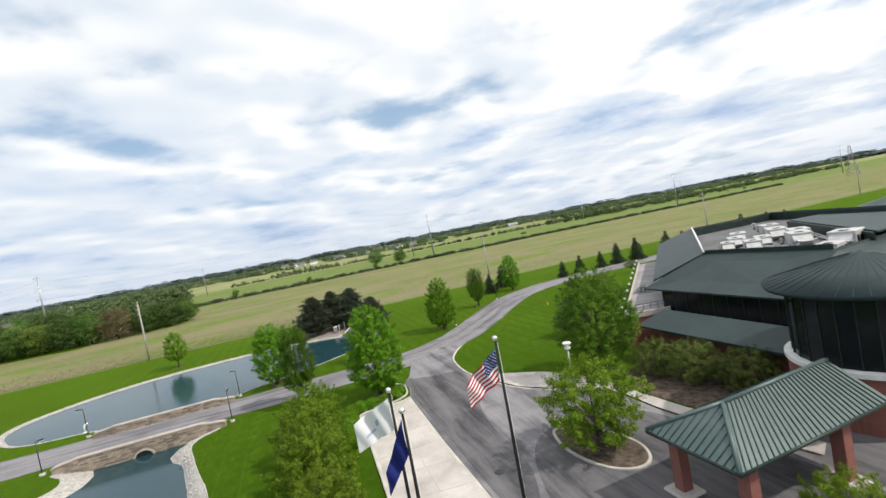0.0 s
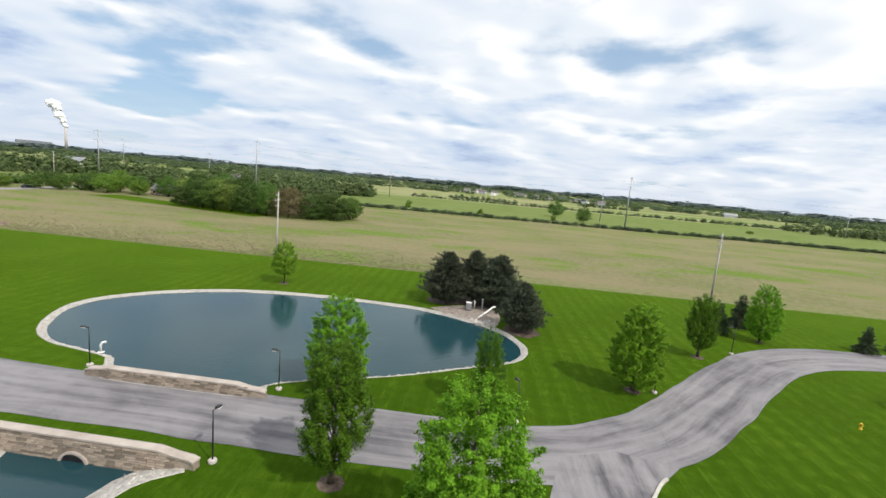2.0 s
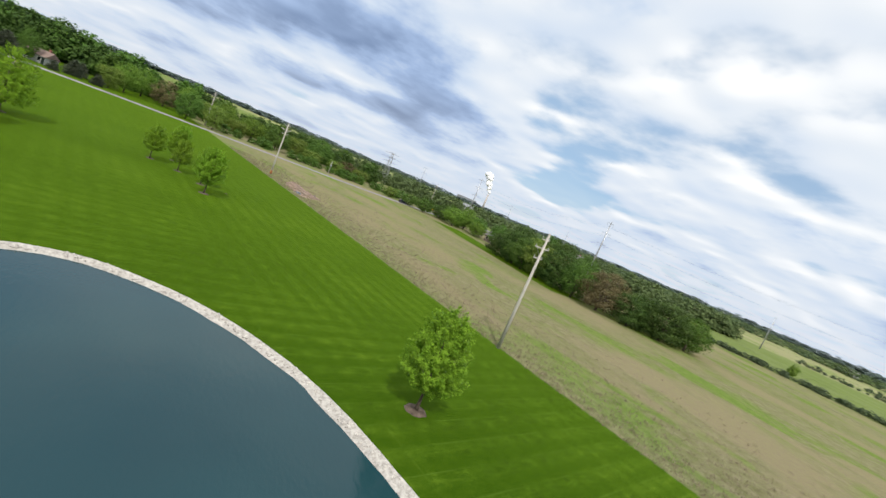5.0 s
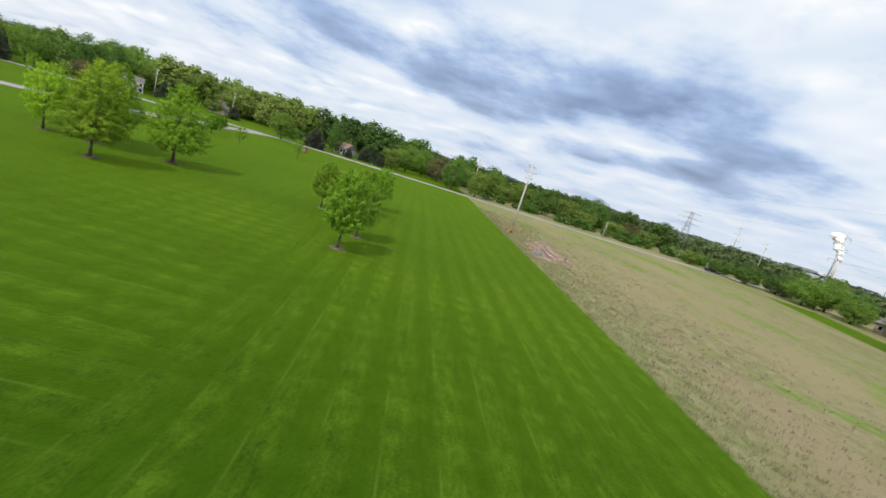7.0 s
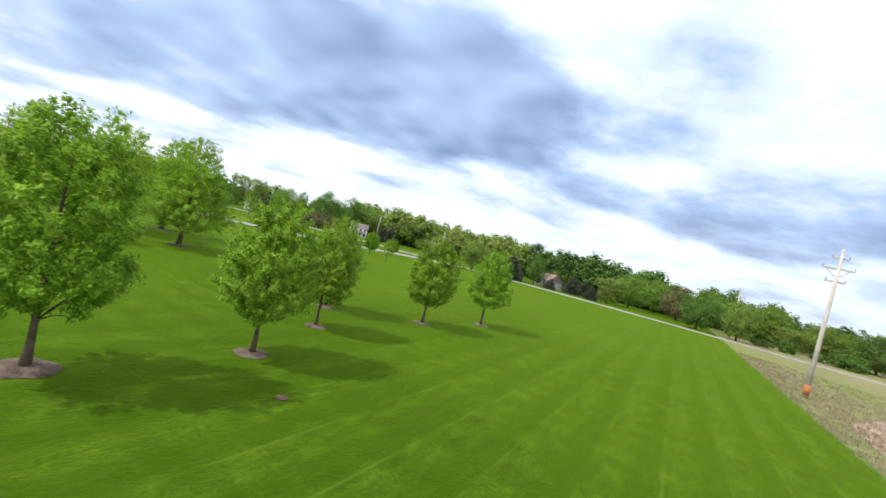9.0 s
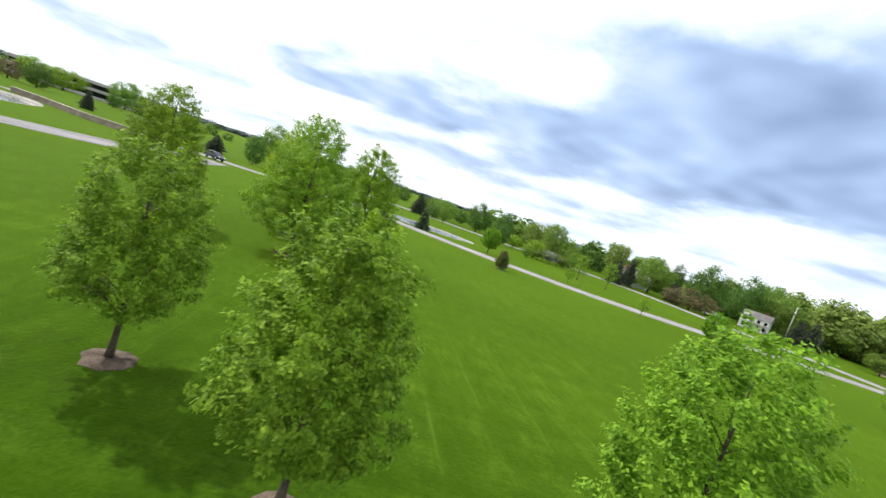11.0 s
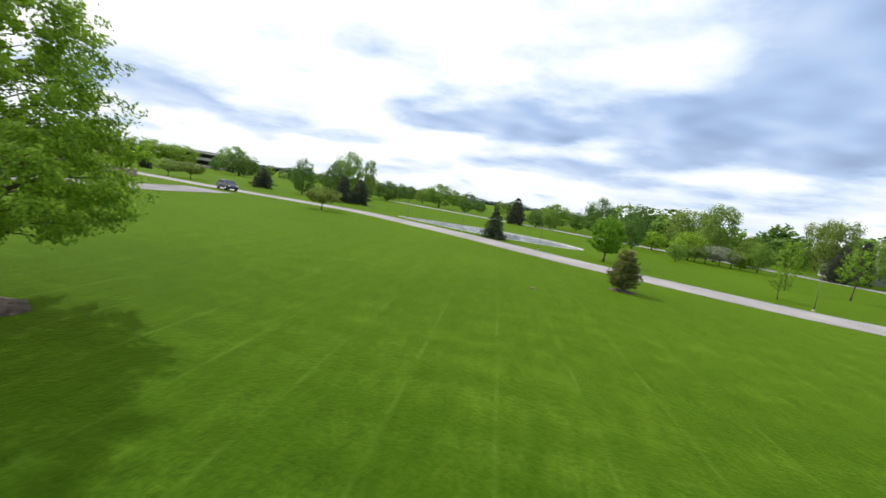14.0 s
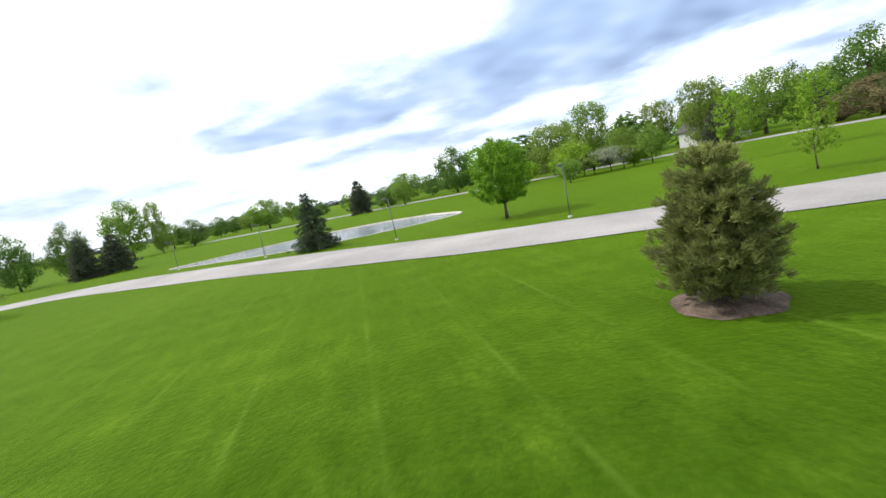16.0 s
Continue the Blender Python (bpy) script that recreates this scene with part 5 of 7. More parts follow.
for row in (
    "dark 21 -87 8 14|con -42.5 -39.9 4 4.6|dark -51.7 -41.5 7 4.8|light 66 -121 12 13|dark 48 -98 5.5 5|yel 84 -95 9.5 12|yel 78 -103 9 14|rust 38.7 -54.4 5.4 7.6|dark 29 -55 7 7.4|con -11.4 -35 4.3 3.2|yel 95 -72 10.5 11|light 91 -80 11 10|dark 20 -33 8.5 7.5",
    "dark -57.3 -43.9 7.2 4.3|light -32.3 -80.9 12.6 8.5|con -62.9 -40.1 4.9 3.8|con -64.9 -42.5 4.7 4.2|olive -40.5 -79.5 10.9 4|light -31.4 -94.3 6.4 5.8|dark -41.8 -87.7 6 7.4|dark -23 -126 6.4 6.2|dark -17 -144 6.2 6|light -48.4 -110.3 8 10|light -33 -127 6 7|light -33 -156 7.5 6|dark -58.5 -110 4.6 4.5|dark -50 -145 4.6 5.6|con -85.3 -77.7 6.4 4.8|dark -88.6 -85.4 4.3 5.6|light -93.4 -79.9 4.8 3.7|light -90 -102 6.8 9|dark -103 -90.6 9.6 7.8|dark -94 -115 5.6 5.5",
    "dark -112.6 -58.7 5.6 3.9|dark -111.4 -86.4 8.9 6.4|yel -115.9 -68.2 3.8 5|light -119.2 -43 2.6 2.4|yel -121.2 -52.5 4.6 5.6|yel -128.3 -52 2.6 2.6|light -130.3 -51.4 4.5 3.3|olive -121.9 -75.8 8.8 9.7|olive -127 -95 10.2 6|dark -141 -126 5.8 7|con -142 -115 7 4|olive -153.8 -117 12 9.5|con -143.2 -63.5 6 4.6|con -148.5 -71.8 7.5 3.8",
    "light -154.8 -73 10 10|dark -163 -79 10.6 4.5|dark -167.8 -70 12.4 10|rust -160.5 -58.5 5.0 11|dark -181.3 -77.1 13.3 9|con -158.5 -65.2 5 4.6|light -132.2 -70.7 5.6 4.6|olive -143.3 -68.1 10.2 7|olive -125.8 -62.8 9.8 6.4|light -188 -79 13 14|light -211 -80 12.7 15|olive -225 -70 13.8 14",
    "light -182.6 -11.6 7.7 7|dark -202 -20.8 5 7|con -193 -6.6 6.2 8|dark -204.7 -6.6 11 5|con -208.4 3.9 6 6|con -202.5 -11 4.6 4|con -201 1.5 3.6 3.4|con -207.4 10.6 4.3 4.4|light -225 13.2 12.5 9|olive -215.2 11.3 8.6 9|light -238.9 15.1 12.5 9|rust -232.3 24.1 11.8 9.5|light -236 30.5 13 8.8|olive -240 37 9.6 7.5|light -250 43 12.5 12|light -254 55.3 10.6 13|dark -241.4 65.8 11.2 10.6|dark -262 85.6 14.8 14|olive -253.6 74.7 10.2 11|rust -265.7 102 8.1 11|dark -281 116.6 13.8 9|olive -240 50 7 9|olive -246 82 7 10|olive -252 94 6.5 10|olive -258 108 6.8 10",
    "olive -212.5 44 10.5 8|dark -214.5 35 11.5 9|dark -216 -7 6.5 6|con -217 3 5.5 5|olive -188.5 -73 9 8|con -190 -61 6.5 5|con -186.4 -60.6 6 5|light -199 -52 6 6|con -201 -45 5.5 5|olive -215 -60 9 10|light -208.8 143 8 10.8|light -213 151 9.8 9.4|dark -205.5 154.4 8 8.5|dark -191.7 157.5 9.3 8.4|dark -52.4 344 11 11|dark -30.4 312.5 9.5 9|olive -180 158 9 9|dark -222 133 6 8|deep -220 141 6.5 8|dark -228 127 6 8|olive -234 119 5.5 8|deep -216 150 7 8|olive -186 165 9 9|light -199 150 6.5 7|deep -178 166 9 9|dark -226 148 8 9|deep -240 140 7 9",
):
    for item in row.split("|"):
        k, x, y, h, w = item.split()
        stand(k, float(x), float(y), float(h) * (0.82 if float(x) < -195 and float(y) < 130 else 1.0), float(w))

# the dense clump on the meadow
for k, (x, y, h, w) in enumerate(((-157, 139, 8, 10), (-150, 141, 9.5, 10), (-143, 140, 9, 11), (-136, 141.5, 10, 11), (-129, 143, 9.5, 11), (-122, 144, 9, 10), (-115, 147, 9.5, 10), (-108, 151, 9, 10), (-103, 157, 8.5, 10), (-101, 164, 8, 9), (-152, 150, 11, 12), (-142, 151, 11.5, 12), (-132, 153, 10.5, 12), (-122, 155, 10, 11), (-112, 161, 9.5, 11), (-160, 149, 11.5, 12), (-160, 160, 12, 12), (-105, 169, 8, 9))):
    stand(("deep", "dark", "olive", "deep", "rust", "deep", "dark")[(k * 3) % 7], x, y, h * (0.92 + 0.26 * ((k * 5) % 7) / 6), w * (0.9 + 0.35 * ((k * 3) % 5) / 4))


def far_trees(name, spots, leaf, label, blades=150, seed=1):
    """Far woods: rough crowns of large leaf clumps in one mesh."""
    r = np.random.default_rng(seed)
    kinds_v = []
    clumps, leaf_size = (64, 0.040 if blades >= 500 else 0.055) if blades >= 200 else (34, 0.075)
    for k in range(5):
        c = crown_clumps("round" if k % 2 else "oval", 1.0, 0.03, 0.5, clumps, seed + k, 0.6)
        kinds_v.append(leaf_cloud(c, 3 * blades // clumps + 1, 0.11, leaf_size, seed + k, 0.8, 0.7))
    out = []
    for x, y, h, w in spots:
        a = r.uniform(0, math.tau)
        v = kinds_v[r.integers(5)] * (w, w, h)
        out.append(np.stack([v[..., 0] * math.cos(a) - v[..., 1] * math.sin(a) + x, v[..., 0] * math.sin(a) + v[..., 1] * math.cos(a) + y, v[..., 2]], -1))
    me = quads(name, np.concatenate(out), leaf)
    return tagged(new(name, me), label, "woods", kind="stuff")


def along(points, gap, depth, low, high, wide, seed):
    r = np.random.default_rng(seed)
    out = []
    for p in spline(points, gap):
        for _ in range(max(1, round(depth / gap / 1.4))):
            h = r.uniform(low, high)
            out.append((p.x + r.normal(0, 0.5) * gap + r.uniform(-0.5, 0.5) * depth * 0.35, p.y + r.uniform(-0.5, 0.5) * depth, h, h * wide * r.uniform(0.8, 1.3)))
    return out


west = along([(-205, -105), (-235, -75), (-262, -20), (-262, 20)], 7, 45, 9, 15, 1.05, 5)
# the southern part takes the sunlit leaf colours, the rest the shaded ones
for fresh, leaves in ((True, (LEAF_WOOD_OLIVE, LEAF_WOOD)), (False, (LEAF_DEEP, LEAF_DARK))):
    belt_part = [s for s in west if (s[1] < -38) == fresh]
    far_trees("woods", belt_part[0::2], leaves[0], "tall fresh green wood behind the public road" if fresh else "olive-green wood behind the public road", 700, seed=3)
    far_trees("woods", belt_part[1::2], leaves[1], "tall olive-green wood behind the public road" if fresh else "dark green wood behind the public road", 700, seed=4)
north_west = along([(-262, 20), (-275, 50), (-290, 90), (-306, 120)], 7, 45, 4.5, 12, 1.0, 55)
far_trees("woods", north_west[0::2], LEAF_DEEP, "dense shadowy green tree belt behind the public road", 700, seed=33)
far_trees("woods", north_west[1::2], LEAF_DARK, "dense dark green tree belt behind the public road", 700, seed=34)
scrub = along([(-224, 48), (-229, 70), (-235, 92), (-246, 120), (-268, 156), (-300, 196)], 3.5, 7, 2.0, 4.5, 1.3, 6)
far_trees("scrub", scrub, LEAF_DARK, "green roadside scrub", 500, seed=5)
south_west = along([(-112, -112), (-140, -116), (-172, -110), (-198, -96)], 8, 26, 7, 11.5, 1.05, 57)
far_trees("woods", south_west[0::2], LEAF_MID, "green wood behind the roadside houses", 260, seed=37)
far_trees("woods", south_west[1::2], LEAF_DARK, "dark green wood behind the roadside houses", 260, seed=38)
south = along([(-175, -120), (-150, -150), (-100, -160), (-40, -200), (40, -195), (110, -150), (170, -80), (190, 0)], 14, 40, 4.5, 8, 1.15, 7)
far_trees("woods", south[0::2], LEAF_MID, "light green trees closing the park", 200, seed=7)
far_trees("woods", south[1::2], LEAF_DARK, "dark green trees closing the park", 200, seed=8)
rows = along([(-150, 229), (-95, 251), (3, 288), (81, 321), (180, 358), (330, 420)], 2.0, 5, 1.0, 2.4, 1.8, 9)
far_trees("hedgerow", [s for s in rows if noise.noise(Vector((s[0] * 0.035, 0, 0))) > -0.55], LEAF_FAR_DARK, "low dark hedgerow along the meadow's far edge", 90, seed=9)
# far hedgerows and woods in long rows along the valley
r_far = np.random.default_rng(12)


def belt(off, start, end, gap, depth, low, high, open_at, seed, wide=1.6):
    """A row of trees along the valley at a distance off, from start to end, with gaps."""
    r = np.random.default_rng(seed)
    out = []
    for u in np.arange(start, end, gap):
        if noise.noise(Vector((u * 0.006, seed * 3.1, 0))) < open_at:
            continue
        swell = 0.75 + 0.35 * noise.noise(Vector((u * 0.011, seed * 7.7, 5)))
        for _ in range(2):
            h = r.uniform(low, high) * swell
            w = off + r.uniform(-0.5, 0.5) * depth
            out.append((0.925 * u - 0.38 * w, 0.38 * u + 0.925 * w, h, h * wide * r.uniform(0.7, 1.3)))
    return out


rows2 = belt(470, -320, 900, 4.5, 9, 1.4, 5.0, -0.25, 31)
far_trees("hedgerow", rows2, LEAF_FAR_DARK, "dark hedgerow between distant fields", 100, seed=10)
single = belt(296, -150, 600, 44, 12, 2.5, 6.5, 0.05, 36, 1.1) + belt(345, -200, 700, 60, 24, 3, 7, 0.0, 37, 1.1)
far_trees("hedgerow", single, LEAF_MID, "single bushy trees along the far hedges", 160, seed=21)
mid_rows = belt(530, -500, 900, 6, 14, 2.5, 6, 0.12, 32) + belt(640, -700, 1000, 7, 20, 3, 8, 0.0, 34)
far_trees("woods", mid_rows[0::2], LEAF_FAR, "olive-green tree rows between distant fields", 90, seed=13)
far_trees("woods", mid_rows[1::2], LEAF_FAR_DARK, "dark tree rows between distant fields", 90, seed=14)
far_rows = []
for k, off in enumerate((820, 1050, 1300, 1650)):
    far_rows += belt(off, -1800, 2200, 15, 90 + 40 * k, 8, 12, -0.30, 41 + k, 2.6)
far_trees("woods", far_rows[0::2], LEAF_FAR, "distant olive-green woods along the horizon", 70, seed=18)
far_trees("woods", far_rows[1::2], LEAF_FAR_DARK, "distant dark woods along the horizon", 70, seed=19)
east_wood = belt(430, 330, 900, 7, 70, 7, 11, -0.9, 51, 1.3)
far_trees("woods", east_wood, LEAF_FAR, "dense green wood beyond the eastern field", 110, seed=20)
ridge = []
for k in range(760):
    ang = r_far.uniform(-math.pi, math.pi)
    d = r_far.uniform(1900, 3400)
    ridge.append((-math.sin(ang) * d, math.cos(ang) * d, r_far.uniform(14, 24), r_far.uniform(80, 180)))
far_trees("woods", ridge, LEAF_RIDGE, "wooded ridge on the horizon, its leaf colour tinted blue-green as haze", 120, seed=15)
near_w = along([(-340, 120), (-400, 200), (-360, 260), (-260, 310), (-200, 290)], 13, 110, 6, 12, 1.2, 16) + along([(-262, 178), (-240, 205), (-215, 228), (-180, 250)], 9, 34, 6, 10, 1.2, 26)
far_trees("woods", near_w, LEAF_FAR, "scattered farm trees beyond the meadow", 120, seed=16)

# ---- the brick office building with green metal roofs ----
building = thing("office_building", "red brick office building with green metal roofs and dark glass", "building")


def solid(name, outline, low, high, material, parent, label=""):
    """An upright prism over an outline; low and high are heights, or lists by corner."""
    n = len(outline)
    lows = low if isinstance(low, (list, tuple)) else [low] * n
    highs = high if isinstance(high, (list, tuple)) else [high] * n
    bm = bmesh.new()
    a = [bm.verts.new((x, y, z)) for (x, y), z in zip(outline, lows)]
    b = [bm.verts.new((x, y, z)) for (x, y), z in zip(outline, highs)]
    bm.faces.new(a[::-1])
    bm.faces.new(b)
    for k in range(n):
        j = (k + 1) % n
        bm.faces.new((a[k], a[j], b[j], b[k]))
    return part(name, finish(bm, name, material), parent, label)


def roof_plane(name, corners, parent, seams=False, gap=0.62, thick=0.16, label="", paint=None):
    """A thick sloped metal roof plane; corners run eave, eave, ridge, ridge. Seams rise from eave to ridge."""
    c = [Vector(p) for p in corners]
    up = (c[1] - c[0]).cross(c[-1] - c[0]).normalized()
    if up.z < 0:
        up = -up
    bm = bmesh.new()
    top = [bm.verts.new(p) for p in c]
    bot = [bm.verts.new(p - Vector((0, 0, thick))) for p in c]
    bm.faces.new(top)
    bm.faces.new(bot[::-1])
    n = len(c)
    for k in range(n):
        bm.faces.new((bot[k], bot[(k + 1) % n], top[(k + 1) % n], top[k]))
    ob = part(name, finish(bm, name, paint or ROOF_GREEN), parent, label)
    if seams:
        length = (c[1] - c[0]).length
        verts, faces = [], []
        count = int(length / gap)
        for k in range(1, count):
            t = k / count
            a, b = c[0].lerp(c[1], t), c[-1].lerp(c[2], t)
            w = (c[1] - c[0]).normalized() * 0.028
            i = len(verts)
            for p in (a, b):
                verts += [p - w, p + w, p + w + up * 0.055, p - w + up * 0.055]
            faces += [(i + 0, i + 1, i + 5, i + 4), (i + 1, i + 2, i + 6, i + 5), (i + 2, i + 3, i + 7, i + 6), (i + 3, i, i + 4, i + 7), (i, i + 3, i + 2, i + 1), (i + 4, i + 5, i + 6, i + 7)]
        if verts:
            part("seams", mesh_of("seams", verts, faces, ROOF_SEAM), ob)
    return ob


def window_band(parent, a, b, low, high, panes, out=0.05):
    """A row of dark panes with mullions between two plan points."""
    a, b = Vector((*a, 0)), Vector((*b, 0))
    d = (b - a) / panes
    turn = math.degrees(math.atan2(d.y, d.x))
    side = Vector((d.y, -d.x, 0)).normalized() * out
    for k in range(panes):
        m = a + d * (k + 0.5) + side
        part("window_pane", boxes("window_pane", GLASS, (0, 0, 0, d.length - 0.1, 0.05, high - low), bevel=0.0), parent, "", pose(m.x, m.y, (low + high) / 2, 0, 0, turn))
        q = a + d * k + side * 1.3
        part("mullion", boxes("mullion", DARK_TRIM, (0, 0, 0, 0.09, 0.11, high - low), bevel=0.0), parent, "", pose(q.x, q.y, (low + high) / 2, 0, 0, turn))


# main block
MAIN = [(22.6, 40.2), (27.0, 27.6), (42.0, 30.0), (62.0, 44.0), (58.0, 74.0), (40.4, 73.4)]
solid("brick_wall", MAIN, 0.0, 2.9, BRICK, building, "red brick lower walls")
upper = [(x + (44 - x) * 0.012, y + (52 - y) * 0.012) for x, y in MAIN]
solid("upper_wall", upper, 2.9, 5.7, DARK_TRIM, building, "dark upper wall behind the glazing")
window_band(building, (22.6, 40.2), (27.0, 27.6), 3.05, 5.5, 9)
window_band(building, (40.4, 73.4), (22.6, 40.2), 3.45, 5.5, 16)
window_band(building, (22.7, 39.8), (26.9, 27.9), 0.9, 2.6, 8)
roof_plane("roof", [(21.0, 41.0, 5.6), (26.0, 27.0, 5.6), (33.5, 31.0, 8.0), (28.2, 41.2, 8.1)], building, label="sloping green metal roof")
roof_plane("roof", [(22.6, 42.0, 6.1), (39.4, 74.6, 6.1), (41.6, 66.8, 8.6), (28.1, 41.1, 8.2)], building, label="steep dark green roof face")
roof_plane("roof", [(39.4, 74.6, 6.1), (60.0, 76.0, 6.1), (57.0, 69.5, 8.6), (41.6, 66.8, 8.6)], building)
roof_plane("roof", [(60.0, 76.0, 6.1), (64.0, 43.0, 6.1), (57.0, 46.0, 8.6), (57.0, 69.5, 8.6)], building)
roof_plane("roof", [(26.0, 27.0, 5.6), (42.5, 28.6, 5.6), (41.0, 34.0, 8.0), (33.5, 31.0, 8.0)], building)
roof_plane("roof", [(42.5, 28.6, 5.6), (64.0, 43.0, 6.1), (57.0, 46.0, 8.6), (41.0, 34.0, 8.0)], building)
solid("flat_roof", [(28.4, 41.3), (33.6, 31.3), (41.0, 34.2), (56.8, 46.2), (56.8, 69.2), (41.8, 66.4)], 6.6, 7.25, ROOF_FLAT, building, "grey membrane flat roof well")
for a, b in (((28.3, 41.2), (41.7, 66.6)), ((41.7, 66.6), (56.9, 69.4)), ((28.3, 41.2), (33.6, 31.2)), ((56.9, 69.4), (56.9, 46.1))):
    hi = 8.4
    part("parapet", rail("parapet", DARK_TRIM, [a, b], 0.16, 7.0, hi + 0.06), building)
part("roof_trim", tube("roof_trim", WHITE_PAINT, [(28.1, 41.1, 8.32), (41.6, 66.8, 8.72)], [0.12, 0.12], 5), building, "pale metal ridge flashing")

# higher roof closing the well on its east side
roof_plane("roof", [(60.0, 44.0, 7.6), (60.0, 62.0, 7.6), (47.2, 53.0, 8.6), (39.0, 32.6, 8.6)], building, label="green metal roof east of the plant well")
part("parapet", rail("parapet", DARK_TRIM, [(38.8, 32.8), (47.0, 53.2)], 0.16, 7.0, 8.5), building)
roof_plane("roof", [(57.5, 45.0, 7.9), (63.0, 60.0, 7.9), (69.0, 58.0, 9.3), (64.0, 45.0, 9.3)], building, True, gap=0.9, paint=CANOPY_GREEN)

# lower lean-to roof along the front
roof_plane("lean_to_roof", [(17.7, 36.4, 3.1), (22.3, 22.4, 3.1), (24.6, 24.4, 4.1), (20.8, 36.6, 4.1)], building, label="low green metal lean-to roof")
solid("porch_wall", [(19.6, 35.8), (23.6, 23.8), (26.4, 27.6), (22.2, 38.4)], 0.0, 3.0, BRICK, building, "red brick porch wall")

# roof terrace
TERR = [(17.6, 38.6), (34.4, 72.4), (39.6, 72.8), (22.2, 38.4)]
solid("terrace_wall", TERR, 0.0, 3.35, BRICK, building, "red brick terrace wall")
part("terrace_floor", sheet("terrace_floor", TERR, 3.39, TERRACE), building, "pale paved roof terrace")
for a, b in ((TERR[0], TERR[1]), (TERR[3], TERR[0])):
    part("terrace_parapet", rail("terrace_parapet", CONCRETE, [a, b], 0.2, 3.3, 3.85, 0.03), building, "pale terrace parapet cap")
for k in range(9):
    p = Vector((*TERR[0], 0)).lerp(Vector((*TERR[1], 0)), 0.03 + k * 0.118)
    lamp = part("terrace_light", boxes("terrace_light", BLACK_METAL, (0, 0, 0.12, 0.1, 0.1, 0.3)), building, "white globe light on the parapet", pose(p.x - 0.3, p.y + 0.15, 3.9))
    bm = bmesh.new()
    bmesh.ops.create_icosphere(bm, subdivisions=2, radius=0.17)
    part("globe", finish(bm, "globe", WHITE_PAINT, True), lamp, "", pose(0, 0, 0.38))

# terrace railing
rail_a, rail_b = Vector((18.2, 38.9, 0)), Vector((21.9, 38.7, 0))
for k in range(6):
    p = rail_a.lerp(rail_b, k / 5)
    part("rail_post", tube("rail_post", BLACK_METAL, [(p.x, p.y, 3.8), (p.x, p.y, 4.5)], [0.025, 0.025], 5), building)
for z in (4.2, 4.5):
    part("handrail", tube("handrail", BLACK_METAL, [(rail_a.x, rail_a.y, z), (rail_b.x, rail_b.y, z)], [0.025, 0.025], 5), building)


def picnic_table(x, y, z, turn):
    root = thing("picnic_table", "dark metal picnic table with benches on the roof terrace", "table", pose(x, y, z, 0, 0, turn))
    part("tabletop", boxes("tabletop", BLACK_METAL, (0, 0, 0.74, 1.8, 0.75, 0.05), bevel=0.01), root)
    for k in (-1, 1):
        part("bench", boxes("bench", BLACK_METAL, (0, k * 0.68, 0.44, 1.8, 0.26, 0.05), bevel=0.01), root)
        part("leg", boxes("leg", BLACK_METAL, (k * 0.65, 0, 0.37, 0.06, 1.3, 0.06), (k * 0.65, 0.2, 0.37, 0.06, 0.06, 0.72), (k * 0.65, -0.2, 0.37, 0.06, 0.06, 0.72), bevel=0.0), root)
    return root


picnic_table(24.6, 49.6, 3.39, 62)

# rotunda with a conical roof
RC = Vector((25.4, 19.9, 0))


def ring(radius, z, n=40):
    return [(RC.x + radius * math.cos(math.tau * k / n), RC.y + radius * math.sin(math.tau * k / n), z) for k in range(n)]


def lathe(name, rings, material, parent, label="", smooth=True, cap=False):
    n = len(rings[0])
    verts = [v for r_ in rings for v in r_]
    faces = [(i * n + k, i * n + (k + 1) % n, (i + 1) * n + (k + 1) % n, (i + 1) * n + k) for i in range(len(rings) - 1) for k in range(n)]
    if cap:
        faces.append(tuple((len(rings) - 1) * n + k for k in range(n)))
    return part(name, mesh_of(name, verts, faces, material, smooth), parent, label)


lathe("rotunda_base", [ring(4.4, 0), ring(4.4, 3.35)], BRICK, building, "curved red brick base")
lathe("rotunda_band", [ring(4.3, 3.35), ring(4.55, 3.35), ring(4.55, 3.62), ring(4.3, 3.64), ring(3.5, 3.66)], WHITE_PAINT, building, "curved white coping band", False)
lathe("rotunda_glass", [ring(4.05, 3.6, 28), ring(4.05, 8.05, 28)], GLASS, building, "curved dark glazing", False)
for k in range(28):
    x, y, _ = ring(4.08, 0, 28)[k]
    part("mullion", boxes("mullion", DARK_TRIM, (0, 0, 0, 0.06, 0.05, 4.4), bevel=0.0), building, "", pose(x, y, 5.85, 0, 0, 360 * k / 28))
cone = lathe("cone_roof", [ring(4.0, 7.85), ring(5.15, 7.95), ring(5.25, 8.2), ring(3.0, 8.98), ring(1.6, 9.42), ring(0.05, 9.9)], ROOF_GREEN, building, "shallow conical green metal roof")
for k in range(44):
    a = math.tau * k / 44
    c, s = math.cos(a), math.sin(a)
    part("seam", tube("seam", ROOF_SEAM, [(RC.x + c * 5.25, RC.y + s * 5.25, 8.2), (RC.x + c * 3.0, RC.y + s * 3.0, 8.99), (RC.x + c * 0.5, RC.y + s * 0.5, 9.76)], [0.025, 0.025, 0.015], 3, False), cone)

